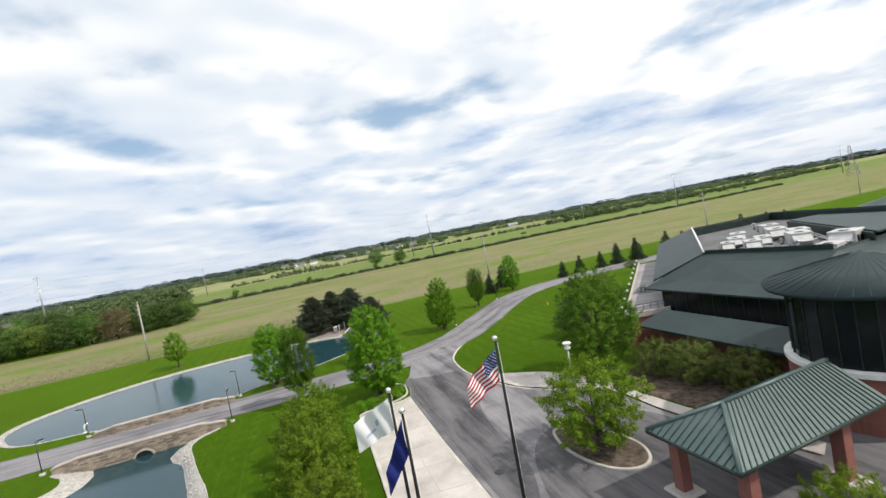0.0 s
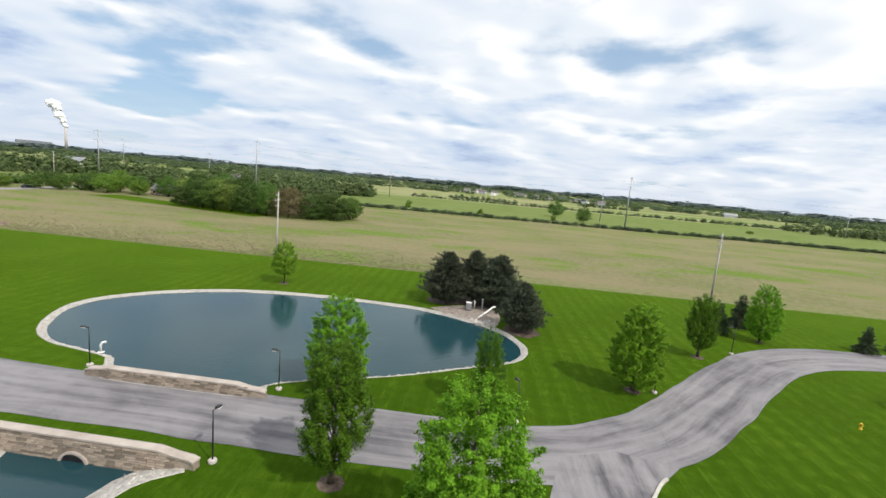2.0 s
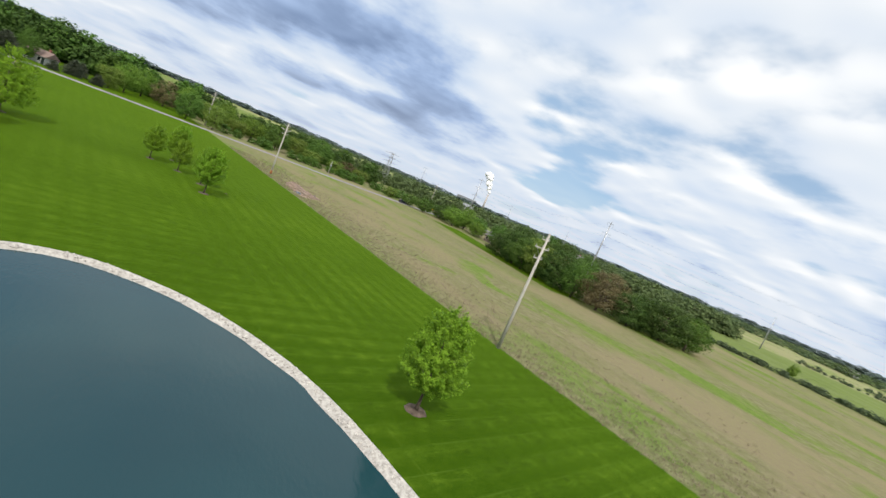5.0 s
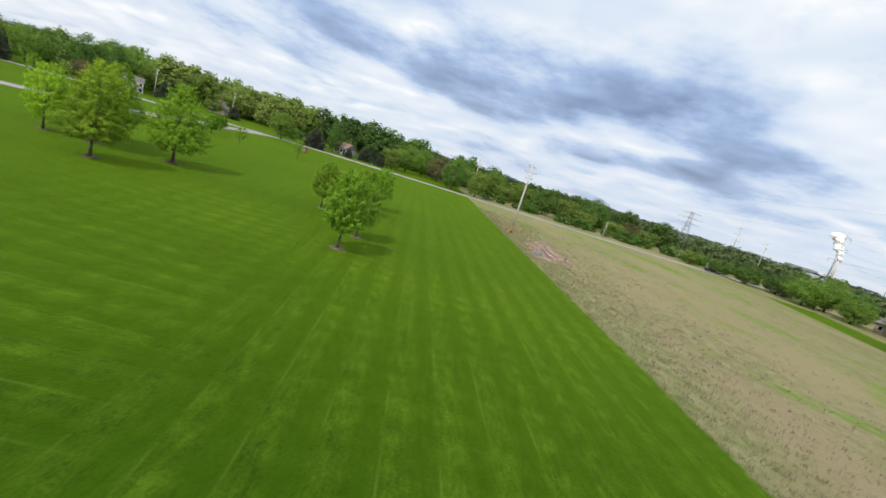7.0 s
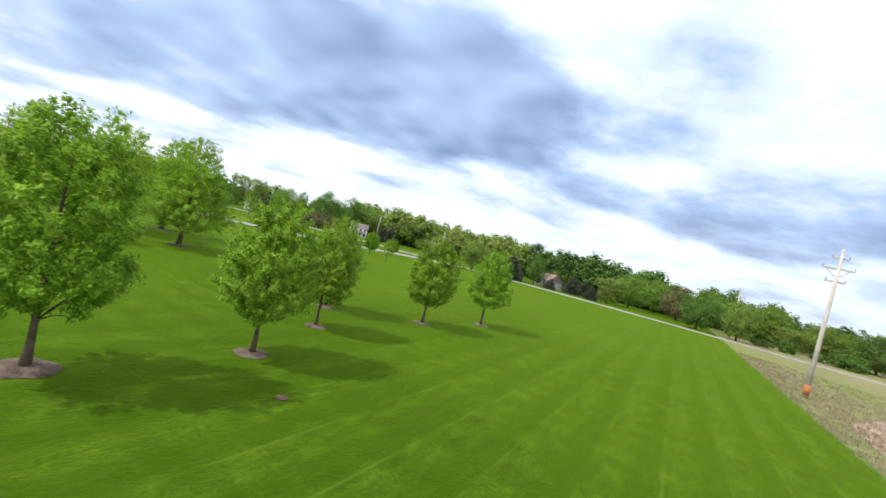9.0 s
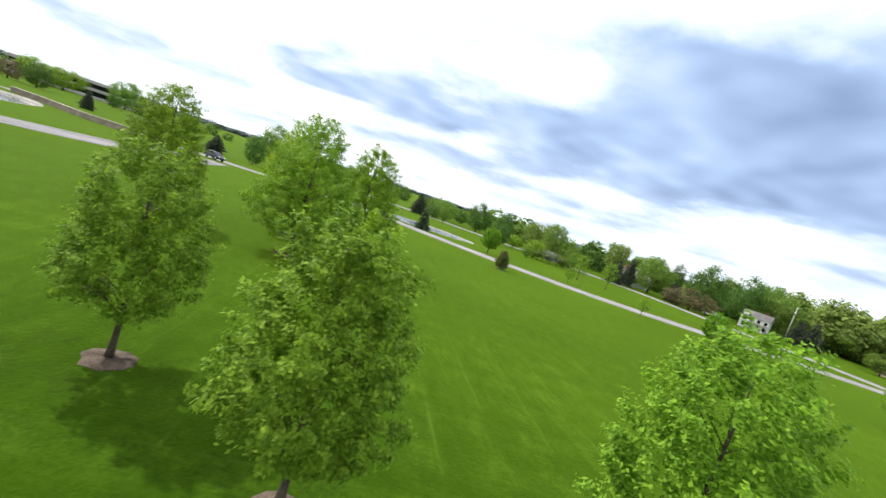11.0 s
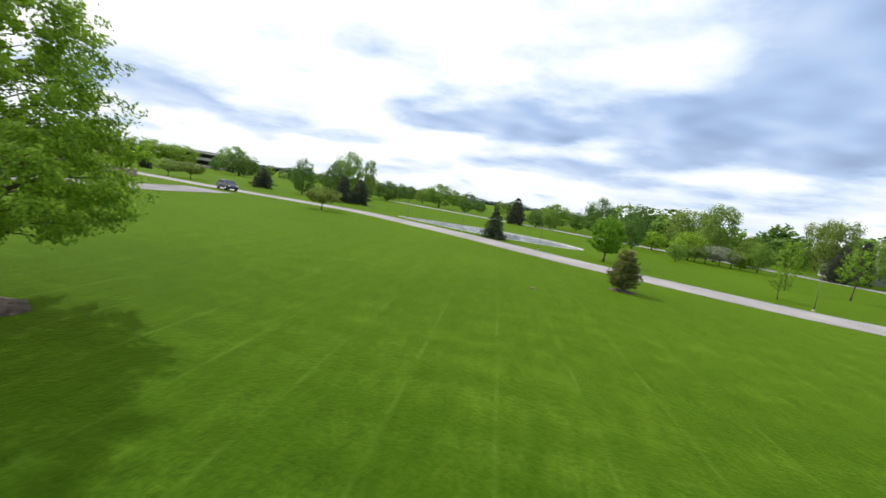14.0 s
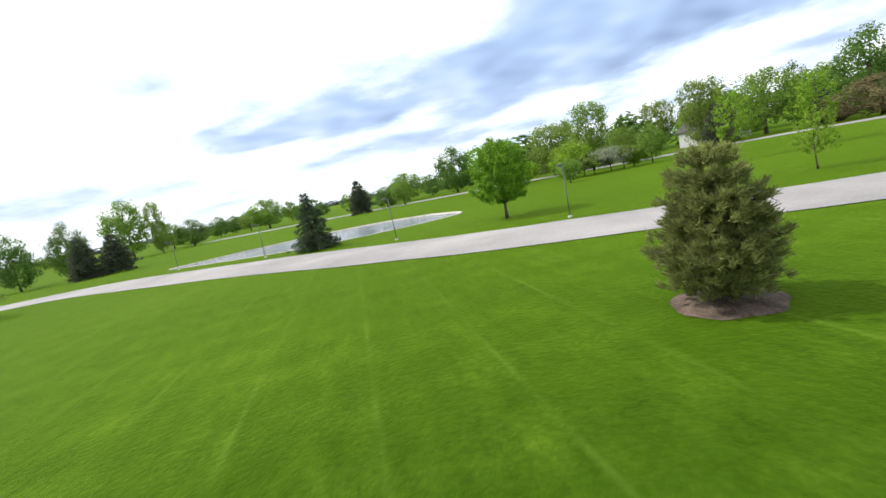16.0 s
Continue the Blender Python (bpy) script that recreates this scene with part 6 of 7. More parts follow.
# roof-top plant
def rooftop_unit(x, y, sx, sy, sz, turn):
    root = thing("rooftop_unit", "pale metal air-handling unit on the flat roof", "roof unit", pose(x, y, 7.25, 0, 0, turn), "rooftop units")
    part("casing", boxes("casing", UNIT_METAL, (0, 0, sz / 2 + 0.12, sx, sy, sz), bevel=0.05), root)
    part("fan_guard", tube("fan_guard", BLACK_METAL, [(-sx * 0.2, 0, sz + 0.1), (-sx * 0.2, 0, sz + 0.16)], [sy * 0.2, sy * 0.2], 14), root, "round dark fan guard")
    part("side_hood", mesh_of("side_hood", [(-sx / 2, -sy * 0.4, sz * 0.9), (-sx / 2, sy * 0.4, sz * 0.9), (-sx / 2 - 0.8, sy * 0.4, sz * 0.45), (-sx / 2 - 0.8, -sy * 0.4, sz * 0.45), (-sx / 2, -sy * 0.4, sz * 0.35), (-sx / 2, sy * 0.4, sz * 0.35)], [(0, 1, 2, 3), (3, 2, 5, 4), (0, 3, 4), (1, 5, 2)], UNIT_METAL), root, "sloped pale side hood")
    part("curb", boxes("curb", ROOF_FLAT, (0, 0, 0.06, sx * 0.9, sy * 0.9, 0.14)), root)
    part("intake_hood", boxes("intake_hood", UNIT_METAL, (sx / 2 + 0.25, 0, sz * 0.6, 0.5, sy * 0.8, sz * 0.5), bevel=0.08), root, "sloped pale intake hood")
    for k in range(3):
        part("grille", boxes("grille", BLACK_METAL, (-sx * 0.3 + k * sx * 0.3, -sy / 2 - 0.01, sz * 0.55, sx * 0.2, 0.03, sz * 0.4), bevel=0.0), root)
    return root


for x, y, sx, sy, sz, t in ((38.6, 51.0, 2.2, 1.6, 0.95, 60), (33.6, 45.5, 1.8, 1.3, 0.8, 60), (35.8, 47.5, 2.2, 1.4, 0.9, 62), (34.4, 42.4, 2.0, 1.5, 0.95, 60), (37.0, 44.4, 2.3, 1.5, 0.9, 60), (43.8, 52.4, 2.4, 1.7, 1.1, 65), (41.0, 47.5, 2.6, 1.8, 1.1, 62), (38.2, 40.6, 2.8, 1.8, 1.15, 62), (40.6, 43.6, 2.6, 1.7, 1.1, 62), (38.8, 35.6, 2.4, 2.0, 1.2, 30), (35.4, 33.6, 2.2, 1.6, 0.7, 30)):
    rooftop_unit(x, y, sx, sy * 1.1, sz * 1.15, t)


def roof_vent(x, y, h, r_):
    root = thing("roof_vent", "small galvanised vent on the flat roof", "roof vent", pose(x, y, 7.25), "roof vents")
    part("stack", tube("stack", GREY_METAL, [(0, 0, 0), (0, 0, h)], [r_, r_], 10), root)
    part("cowl", tube("cowl", GREY_METAL, [(0, 0, h), (0, 0, h + 0.08), (0, 0, h + 0.25)], [r_ * 1.7, r_ * 1.7, 0.03], 10), root)
    return root


for x, y, h, r_ in ((36.4, 38.6, 0.7, 0.16), (37.4, 42.0, 0.6, 0.14), (42.2, 40.2, 0.9, 0.22), (42.6, 45.4, 0.7, 0.18), (33.0, 40.4, 0.5, 0.12), (45.6, 57.0, 0.8, 0.2), (40.4, 55.0, 0.6, 0.15), (47.5, 60.5, 0.8, 0.18)):
    roof_vent(x, y, h, r_)
for k, (a, b) in enumerate((((33.4, 39.6), (40.4, 41.2)), ((35.6, 41.4), (37.0, 50.4)), ((40.2, 39.0), (47.0, 52.0)))):
    run = thing("roof_pipe", "pale insulated pipe run on roof blocks", "pipe", pose(0, 0, 0), "roof pipes")
    for s in (-0.16, 0.16):
        part("pipe", tube("pipe", UNIT_METAL, [(a[0] + s, a[1] - s, 7.5), (b[0] + s, b[1] - s, 7.5)], [0.08, 0.08], 7), run)
    for t in (0.1, 0.5, 0.9):
        part("block", boxes("block", ROOF_FLAT, (0, 0, 0, 0.6, 0.2, 0.2)), run, "", pose(a[0] + (b[0] - a[0]) * t, a[1] + (b[1] - a[1]) * t, 7.34, 0, 0, 120))

# entrance canopy on brick piers
canopy = thing("entrance_canopy", "green hipped metal canopy on red brick piers over the driveway", "canopy")
ax, si = Vector((0.945, 0.328, 0)), Vector((-0.328, 0.945, 0))
L0, F0 = Vector((9.0, 15.8, 3.5)), Vector((10.7, 10.9, 3.5))
L1, F1 = L0 + ax * 10.5, F0 + ax * 10.5
H0, H1 = (L0 + F0) / 2 + ax * 2.6 + Vector((0, 0, 1.45)), (L0 + F0) / 2 + ax * 10.5 + Vector((0, 0, 1.45))
roof_plane("roof", [F0, F1, H1, H0], canopy, True, paint=CANOPY_GREEN, gap=0.34, label="standing seam green metal roof slope")
roof_plane("roof", [L0, L1, H1, H0], canopy, True, paint=CANOPY_GREEN, gap=0.34)
hip = roof_plane("roof", [L0, F0, H0], canopy, seams=False, paint=CANOPY_GREEN)
for k in range(1, 14):
    p = L0.lerp(F0, k / 14)
    t = 1 - abs(2 * k / 14 - 1)
    q = p + (H0 - (L0 + F0) / 2) * t
    part("seam", tube("seam", ROOF_SEAM, [p + Vector((0, 0, 0.03)), q + Vector((0, 0, 0.03))], [0.028, 0.028], 4), hip)
for a, b in ((L0, H0), (F0, H0), (H0, H1)):
    part("ridge_cap", tube("ridge_cap", CANOPY_GREEN, [a + Vector((0, 0, 0.03)), b + Vector((0, 0, 0.03))], [0.11, 0.11], 6), canopy)
for a, b in ((L0, F0), (F0, F1), (L0, L1)):
    part("gutter", tube("gutter", DARK_TRIM, [a - Vector((0, 0, 0.1)), b - Vector((0, 0, 0.1))], [0.09, 0.09], 6), canopy, "dark eaves gutter")
part("soffit", mesh_of("soffit", [L0 - Vector((0, 0, 0.2)), F0 - Vector((0, 0, 0.2)), F1 - Vector((0, 0, 0.2)), L1 - Vector((0, 0, 0.2))], [(0, 1, 2, 3)], DARK_TRIM), canopy)
for base in (L0 + ax * 1.2 - si * 0.7, F0 + ax * 1.2 + si * 0.7, L0 + ax * 7.6 - si * 0.7, F0 + ax * 7.6 + si * 0.7):
    pier = part("pier", boxes("pier", BRICK, (0, 0, 1.65, 0.62, 0.62, 3.3), bevel=0.02), canopy, "red brick pier", pose(base.x, base.y, 0, 0, 0, 19))
    part("pier_base", boxes("pier_base", CONCRETE, (0, 0, 0.1, 1.5, 1.5, 0.22), bevel=0.1), pier, "rounded pale concrete plinth")

# the further wing behind
wing = thing("office_wing", "further brick wing with a dark green hipped roof", "building")
WING = [(66.0, 60.0), (84.0, 48.0), (100.0, 68.0), (80.0, 82.0)]
solid("brick_wall", WING, 0.0, 5.0, BRICK, wing, "red brick wall")
wc = Vector((82.5, 64.5, 8.4))
for k in range(4):
    a, b = Vector((*WING[k], 5.0)), Vector((*WING[(k + 1) % 4], 5.0))
    a, b = a + (a - wc).normalized() * 1.2, b + (b - wc).normalized() * 1.2
    roof_plane("roof", [a, b, b.lerp(wc, 0.72), a.lerp(wc, 0.72)], wing, True, gap=0.8)

# ---- flags, lamps, poles, small things ----
def cloth_material(name, colour):
    m, nt, b = material(name, 0.85)
    nt.links.new(mix(nt, noise_fac(nt, spot(nt), 60.0, 2.0), colour, tuple(c * 0.8 for c in colour)), b.inputs["Base Color"])
    return m


RED_CLOTH, WHITE_CLOTH = cloth_material("red_cloth", (0.40, 0.018, 0.035)), cloth_material("white_cloth", (0.82, 0.82, 0.84))
PALE_BLUE_CLOTH = cloth_material("pale_blue_cloth", (0.42, 0.50, 0.62))
BLUE_CLOTH, NAVY_CLOTH = cloth_material("blue_cloth", (0.02, 0.035, 0.17)), cloth_material("navy_cloth", (0.012, 0.022, 0.16))


def flag_point(u, v, hoist, fly, way, slump):
    """A point of a hanging flag: u along the fly, v down the hoist."""
    wave = 0.16 * math.sin(u * 7.0 + v * 2.2) * u + 0.07 * math.sin(u * 15 + v * 5)
    side = Vector((-way.y, way.x, 0)).normalized()
    return way * (u * fly) + Vector((0, 0, -v * hoist * (1 - slump * u))) + side * wave


def cloth_patch(name, material, u0, u1, v0, v1, args, nu=14, nv=2, lift=0.0):
    verts = [flag_point(u0 + (u1 - u0) * i / nu, v0 + (v1 - v0) * j / nv, *args) for j in range(nv + 1) for i in range(nu + 1)]
    if lift:
        s = Vector((-args[2].y, args[2].x, 0)).normalized() * lift
        verts = [v + s for v in verts]
    faces = [(j * (nu + 1) + i, j * (nu + 1) + i + 1, (j + 1) * (nu + 1) + i + 1, (j + 1) * (nu + 1) + i) for j in range(nv) for i in range(nu)]
    return mesh_of(name, verts, faces, material, True)


def flagpole(x, y, height, label):
    root = thing("flagpole", label, "flagpole", pose(x, y, 0), "flagpoles")
    part("pole", tube("pole", POLE_BLACK, [(0, 0, 0), (0, 0, height * 0.5), (0, 0, height - 0.2)], [0.085, 0.075, 0.045], 10), root, "dark metal pole")
    part("base_collar", tube("base_collar", BLACK_METAL, [(0, 0, 0), (0, 0, 0.12), (0, 0, 0.3)], [0.22, 0.2, 0.1], 12), root)
    bm = bmesh.new()
    bmesh.ops.create_icosphere(bm, subdivisions=2, radius=0.12)
    part("finial", finish(bm, "finial", BRASS, True), root, "pale ball finial", pose(0, 0, height - 0.1))
    part("halyard", tube("halyard", WHITE_PAINT, [(0.09, 0.03, height - 0.3), (0.1, 0.05, 1.2)], [0.008, 0.008], 4), root)
    return root


flagpole(1.69, 11.35, 11.0, "tall dark flagpole with a ball finial")
flagpole(-2.98, 10.62, 9.9, "dark flagpole flying a white flag")
flagpole(-2.25, 8.35, 9.85, "dark flagpole with a navy blue flag")
stars_flag = thing("national_flag", "red and white striped flag with a starred blue canton", "flag", pose(1.6, 11.35, 10.5), "flags")
args = (1.4, 1.9, Vector((-0.72, -0.1, -0.62)).normalized(), 0.25)
for k in range(13):
    part("stripe", cloth_patch("stripe", WHITE_CLOTH if k % 2 else RED_CLOTH, 0.0 if k > 6 else 0.40, 1.0, k / 13, (k + 1) / 13, args, 16, 1), stars_flag)
part("canton", cloth_patch("canton", BLUE_CLOTH, 0, 0.40, 0, 7 / 13, args, 8, 6), stars_flag, "blue canton")
for row in range(9):
    for col in range(6 if row % 2 == 0 else 5):
        u, v = 0.033 + (col + (0.5 if row % 2 else 0)) * 0.066, 0.05 + row * 0.055
        star_v = []
        for s in (-0.02, 0.02):
            c = flag_point(u, v, *args) + Vector((-args[2].y, args[2].x, 0)).normalized() * s
            star_v += [c + args[2] * (0.020 * math.cos(a)) + Vector((0, 0, 0.020 * math.sin(a))) for a in np.linspace(0, math.tau, 5, endpoint=False)]
        part("star", mesh_of("star", star_v, [(0, 1, 2, 3, 4), (9, 8, 7, 6, 5)] + [(k, k + 5, (k + 1) % 5 + 5, (k + 1) % 5) for k in range(5)], WHITE_CLOTH), stars_flag)
white_flag = thing("white_flag", "plain white flag with pale blue emblem bars", "flag", pose(-3.06, 10.62, 9.5), "flags")
wargs = (1.35, 1.75, Vector((-0.80, 0.05, -0.42)).normalized(), 0.1)
part("cloth", cloth_patch("cloth", WHITE_CLOTH, 0, 1, 0, 1, wargs, 16, 8), white_flag)
for s in (-0.02, 0.02):
    part("emblem_bar", cloth_patch("emblem_bar", PALE_BLUE_CLOTH, 0.36, 0.46, 0.36, 0.56, wargs, 2, 2, s), white_flag, "pale blue emblem bar")
    part("emblem_bar", cloth_patch("emblem_bar", PALE_BLUE_CLOTH, 0.48, 0.72, 0.62, 0.70, wargs, 3, 1, s), white_flag)
navy_flag = thing("navy_flag", "limp navy blue flag", "flag", pose(-2.32, 8.35, 9.45), "flags")
part("cloth", cloth_patch("cloth", NAVY_CLOTH, 0, 1, 0, 1, (1.35, 2.0, Vector((-0.42, 0.05, -0.86)).normalized(), 0.35), 16, 8), navy_flag)


def street_lamp(x, y, turn, height=3.4, label="black single-arm street lamp on a concrete footing", tint=None):
    tint = tint or BLACK_METAL
    root = thing("street_lamp", label, "street lamp", pose(x, y, 0, 0, 0, turn), "street lamps")
    k = height / 3.4
    part("pole", tube("pole", tint, [(0, 0, 0.1), (0, 0, height - 0.05)], [0.048 * k * k, 0.04 * k * k], 8), root)
    part("footing", tube("footing", CONCRETE, [(0, 0, -0.1), (0, 0, 0.16 * k**3), (0, 0, 0.2 * k**3)], [0.26 * k**3, 0.26 * k**3, 0.2 * k**3], 12), root, "round concrete footing")
    part("arm", boxes("arm", tint, (0.2 * k, 0, height - 0.1, 0.42 * k, 0.06 * k, 0.06 * k)), root)
    head = part("head", boxes("head", tint, (0.45 * k, 0, height - 0.06, 0.40 * k, 0.24 * k, 0.12 * k), bevel=0.03), root)
    part("lens", boxes("lens", LAMP_GREY if tint is LAMP_GREY else WHITE_PAINT, (0.45 * k, 0, height - 0.145, 0.34 * k, 0.22 * k, 0.03), bevel=0.0), head)
    return root


for x, y, t in ((-40.9, 34.6, 20), (-25.0, 39.7, 100), (-28.2, 48.6, 200), (-43.6, 43.6, 200), (-10.1, 54.0, 130), (0.1, 66.3, 150), (9.4, 84.2, 150)):
    street_lamp(x, y, t)
for x, y in ((-127.0, -12.2), (-114.7, -15.1), (-105.4, -19.4), (-94.4, -24.2), (-84.0, -28.4)):
    street_lamp(x, y, 60, 2.5, "slim grey street lamp beside the pale road", LAMP_GREY)


def bowl_lamp(x, y):
    root = thing("bowl_lamp", "white double-bowl lamp on a grey post by the driveway", "street lamp", pose(x, y, 0))
    part("post", tube("post", GREY_METAL, [(0, 0, 0), (0, 0, 3.5)], [0.09, 0.075], 10), root)
    n = 20

    def dish(name, rows):
        verts = [(r_ * math.cos(math.tau * k / n), r_ * math.sin(math.tau * k / n), z) for r_, z in rows for k in range(n)]
        faces = [(i * n + k, i * n + (k + 1) % n, (i + 1) * n + (k + 1) % n, (i + 1) * n + k) for i in range(len(rows) - 1) for k in range(n)]
        return mesh_of(name, verts, faces, WHITE_PAINT, True)

    part("lower_bowl", dish("lower_bowl", [(0.05, 3.4), (0.24, 3.46), (0.3, 3.6), (0.12, 3.72), (0.1, 3.8)]), root)
    part("upper_bowl", dish("upper_bowl", [(0.1, 3.78), (0.3, 3.86), (0.4, 4.0), (0.36, 4.06), (0.02, 4.1)]), root)


bowl_lamp(9.5, 31.9)


def utility_pole(x, y, turn, arms=((12.1, 1.2), (11.2, 2.3), (10.1, 1.4)), label="tall pale weathered utility pole with crossarms"):
    root = thing("utility_pole", label, "utility pole", pose(x, y, 0, 0, 0, turn), "utility poles")
    part("pole", tube("pole", POLE_WOOD, [(0, 0, 0), (0, 0, 6), (0, 0, 12.9)], [0.2, 0.165, 0.11], 10), root, "pale weathered wooden pole")
    if x == -143.6:
        part("marker_band", tube("marker_band", RUST_PAINT, [(0, 0, 0.25), (0, 0, 1.1)], [0.235, 0.225], 10), root, "rust-orange guard at the foot")
    for z, w in arms:
        arm = part("crossarm", boxes("crossarm", POLE_WOOD, (0, 0.17, z, w, 0.11, 0.13)), root)
        for s in (-0.46, 0.0, 0.46):
            part("insulator", tube("insulator", GREY_METAL, [(s * w, 0.17, z + 0.06), (s * w, 0.17, z + 0.18), (s * w, 0.17, z + 0.28)], [0.035, 0.06, 0.03], 6), arm)
    for s in (-1, 1):
        part("brace", tube("brace", GREY_METAL, [(0, 0.14, 10.4), (s * 0.8, 0.17, 11.15)], [0.025, 0.025], 4), root)
    return root


def slim_pole(x, y, turn, height=9.0):
    root = thing("roadside_pole", "slim weathered wooden pole beside the public road", "utility pole", pose(x, y, 0, 0, 0, turn), "roadside poles")
    part("pole", tube("pole", POLE_WOOD, [(0, 0, 0), (0, 0, height)], [0.15, 0.1], 8), root)
    arm = part("crossarm", boxes("crossarm", POLE_WOOD, (0, 0.12, height - 0.4, 1.8, 0.1, 0.12)), root)
    for s in (-0.8, 0.0, 0.8):
        part("insulator", tube("insulator", GREY_METAL, [(s, 0.12, height - 0.34), (s, 0.12, height - 0.14)], [0.05, 0.03], 6), arm)
    part("transformer", tube("transformer", GREY_METAL, [(0.3, 0, height - 2.2), (0.3, 0, height - 1.4)], [0.2, 0.2], 10), root, "grey transformer can")
    return root


for x, y, t in ((-153.9, -83.5, 60), (-186.0, -64.0, 70), (-205.5, -50.0, 70), (-222.0, 88.0, 10), (-252.0, 146.0, 25)):
    slim_pole(x, y, t, 5.5 if y == 88.0 else 15.0 if y == 146.0 else 9.0)

ROADSIDE = [(-153.9, -83.5), (-186.0, -64.0), (-205.5, -50.0)]
LINE = [(-221.5, 40.5), (-143.6, 65.3), (-66.6, 89.4), (11.8, 116.9), (89.0, 142.0), (165.0, 167.0)]
for x, y in LINE:
    utility_pole(x, y, 108 - 90 + 90)


def wire(a, b, sag, radius=0.0018):
    a, b = Vector(a), Vector(b)
    pts = [a.lerp(b, t) - Vector((0, 0, sag * 4 * t * (1 - t))) for t in np.linspace(0, 1, 11)]
    return tube("wire", BLACK_METAL, pts, [radius] * 11, 4)


for (x0, y0), (x1, y1) in zip(LINE, LINE[1:]):
    d = Vector((y1 - y0, x0 - x1, 0)).normalized()
    for z, s in ((12.45, 0.5), (11.5, 1.0), (11.5, -1.0), (10.4, 0.0)):
        tagged(new("power_wire", wire((x0 + d.x * s, y0 + d.y * s, z), (x1 + d.x * s, y1 + d.y * s, z), 0.9)), "thin dark sagging power wire between poles", "wire", "power wires")


for (x0, y0), (x1, y1) in zip(ROADSIDE, ROADSIDE[1:]):
    for z in (8.6, 7.4):
        tagged(new("power_wire", wire((x0, y0, z), (x1, y1, z), 0.6, 0.022)), "dark sagging wire between roadside poles", "wire", "roadside wires")


def warning_sign(x, y, turn):
    root = thing("road_sign", "yellow diamond warning sign on a grey post", "sign", pose(x, y, 0, 0, 0, turn))
    part("post", tube("post", GREY_METAL, [(0, 0, 0), (0, 0, 2.7)], [0.05, 0.05], 6), root)
    part("plate", mesh_of("plate", [(sx, sy, 2.3 + sz) for sy in (-0.07, -0.05) for sx, sz in ((0.65, 0), (0, 0.65), (-0.65, 0), (0, -0.65))], [(3, 2, 1, 0), (4, 5, 6, 7), (0, 1, 5, 4), (1, 2, 6, 5), (2, 3, 7, 6), (3, 0, 4, 7)], YELLOW), root, "yellow diamond plate")


warning_sign(-232.0, 141.0, 115)


def pylon(x, y, height, turn, label="tall grey steel transmission pole with three crossarms"):
    root = thing("transmission_pole", label, "pylon", pose(x, y, 0, 0, 0, turn), "transmission poles")
    part("mast", tube("mast", GREY_METAL, [(0, 0, 0), (0, 0, height * 0.5), (0, 0, height)], [height * 0.017, height * 0.012, height * 0.006], 8), root)
    for k, (z, w) in enumerate(((0.97, 0.13), (0.80, 0.17), (0.62, 0.17))):
        arm = part("crossarm", boxes("crossarm", GREY_METAL, (0, 0, height * z, height * w * 1.3, 0.16, 0.18)), root)
        for s in (-0.62, 0.62):
            part("insulator", tube("insulator", POLE_WOOD, [(s * height * w, 0, height * z), (s * height * w, 0, height * (z - 0.05))], [0.06, 0.06], 5), arm)
    return root


PYLONS = [(-290, 187, 29), (-203, 219, 31), (-6, 300, 29.5), (200, 365, 27.5), (400, 430, 27)]
for x, y, h in PYLONS:
    pylon(x, y, h, 14 + 90)
for x, y, h in ((-380, 336, 24), (-199, 366, 22), (-22.5, 345, 19.8), (160, 486, 20.5), (-430, 196, 26), (-640, 420, 34), (290, 520, 22)):
    pylon(x, y, h, 100, "distant grey steel transmission pole")
for (x0, y0, h0), (x1, y1, h1) in zip(PYLONS, PYLONS[1:]):
    d = Vector((y1 - y0, x0 - x1, 0)).normalized()
    for z in (0.91, 0.76, 0.61):
        for s in (-2.6, 2.6):
            tagged(new("power_wire", wire((x0 + d.x * s, y0 + d.y * s, h0 * z), (x1 + d.x * s, y1 + d.y * s, h1 * z), 3.5, 0.010)), "long sagging transmission wire between steel poles", "wire", "transmission wires")


def lattice_tower(x, y, height, turn):
    root = thing("lattice_tower", "grey steel lattice transmission tower with wide crossarms", "pylon", pose(x, y, 0, 0, 0, turn))
    for sx in (-1, 1):
        for sy in (-1, 1):
            part("leg", tube("leg", GREY_METAL, [(sx * 3.4, sy * 3.4, 0), (sx * 1.3, sy * 1.3, height * 0.6), (sx * 0.7, sy * 0.7, height)], [0.15, 0.13, 0.1], 4), root)
    for k in range(9):
        z0, z1 = height * k / 9, height * (k + 1) / 9
        w0, w1 = (3.4 - 3.5 * min(z, height * 0.6) / height - (max(z, height * 0.6) - height * 0.6) / height * 1.5 for z in (z0, z1))
        for f in range(4):
            c, s = (1, 0, -1, 0)[f], (0, 1, 0, -1)[f]
            part("brace", tube("brace", GREY_METAL, [(c * w0 - s * w0, s * w0 + c * w0, z0), (c * w1 + s * w1, s * w1 - c * w1, z1)], [0.06, 0.06], 4), root)
            part("brace", tube("brace", GREY_METAL, [(c * w0 + s * w0, s * w0 - c * w0, z0), (c * w1 - s * w1, s * w1 + c * w1, z1)], [0.06, 0.06], 4), root)
    for z, w in ((0.96, 7.0), (0.82, 9.5), (0.68, 8.0)):
        part("crossarm", boxes("crossarm", GREY_METAL, (0, 0, height * z, w * 1.7, 0.3, 0.25), (0, 0, height * z + 0.7, w * 0.9, 0.16, 0.16)), root)


lattice_tower(-385, 151, 24.5, 60)
lattice_tower(328, 343, 23.5, 60)


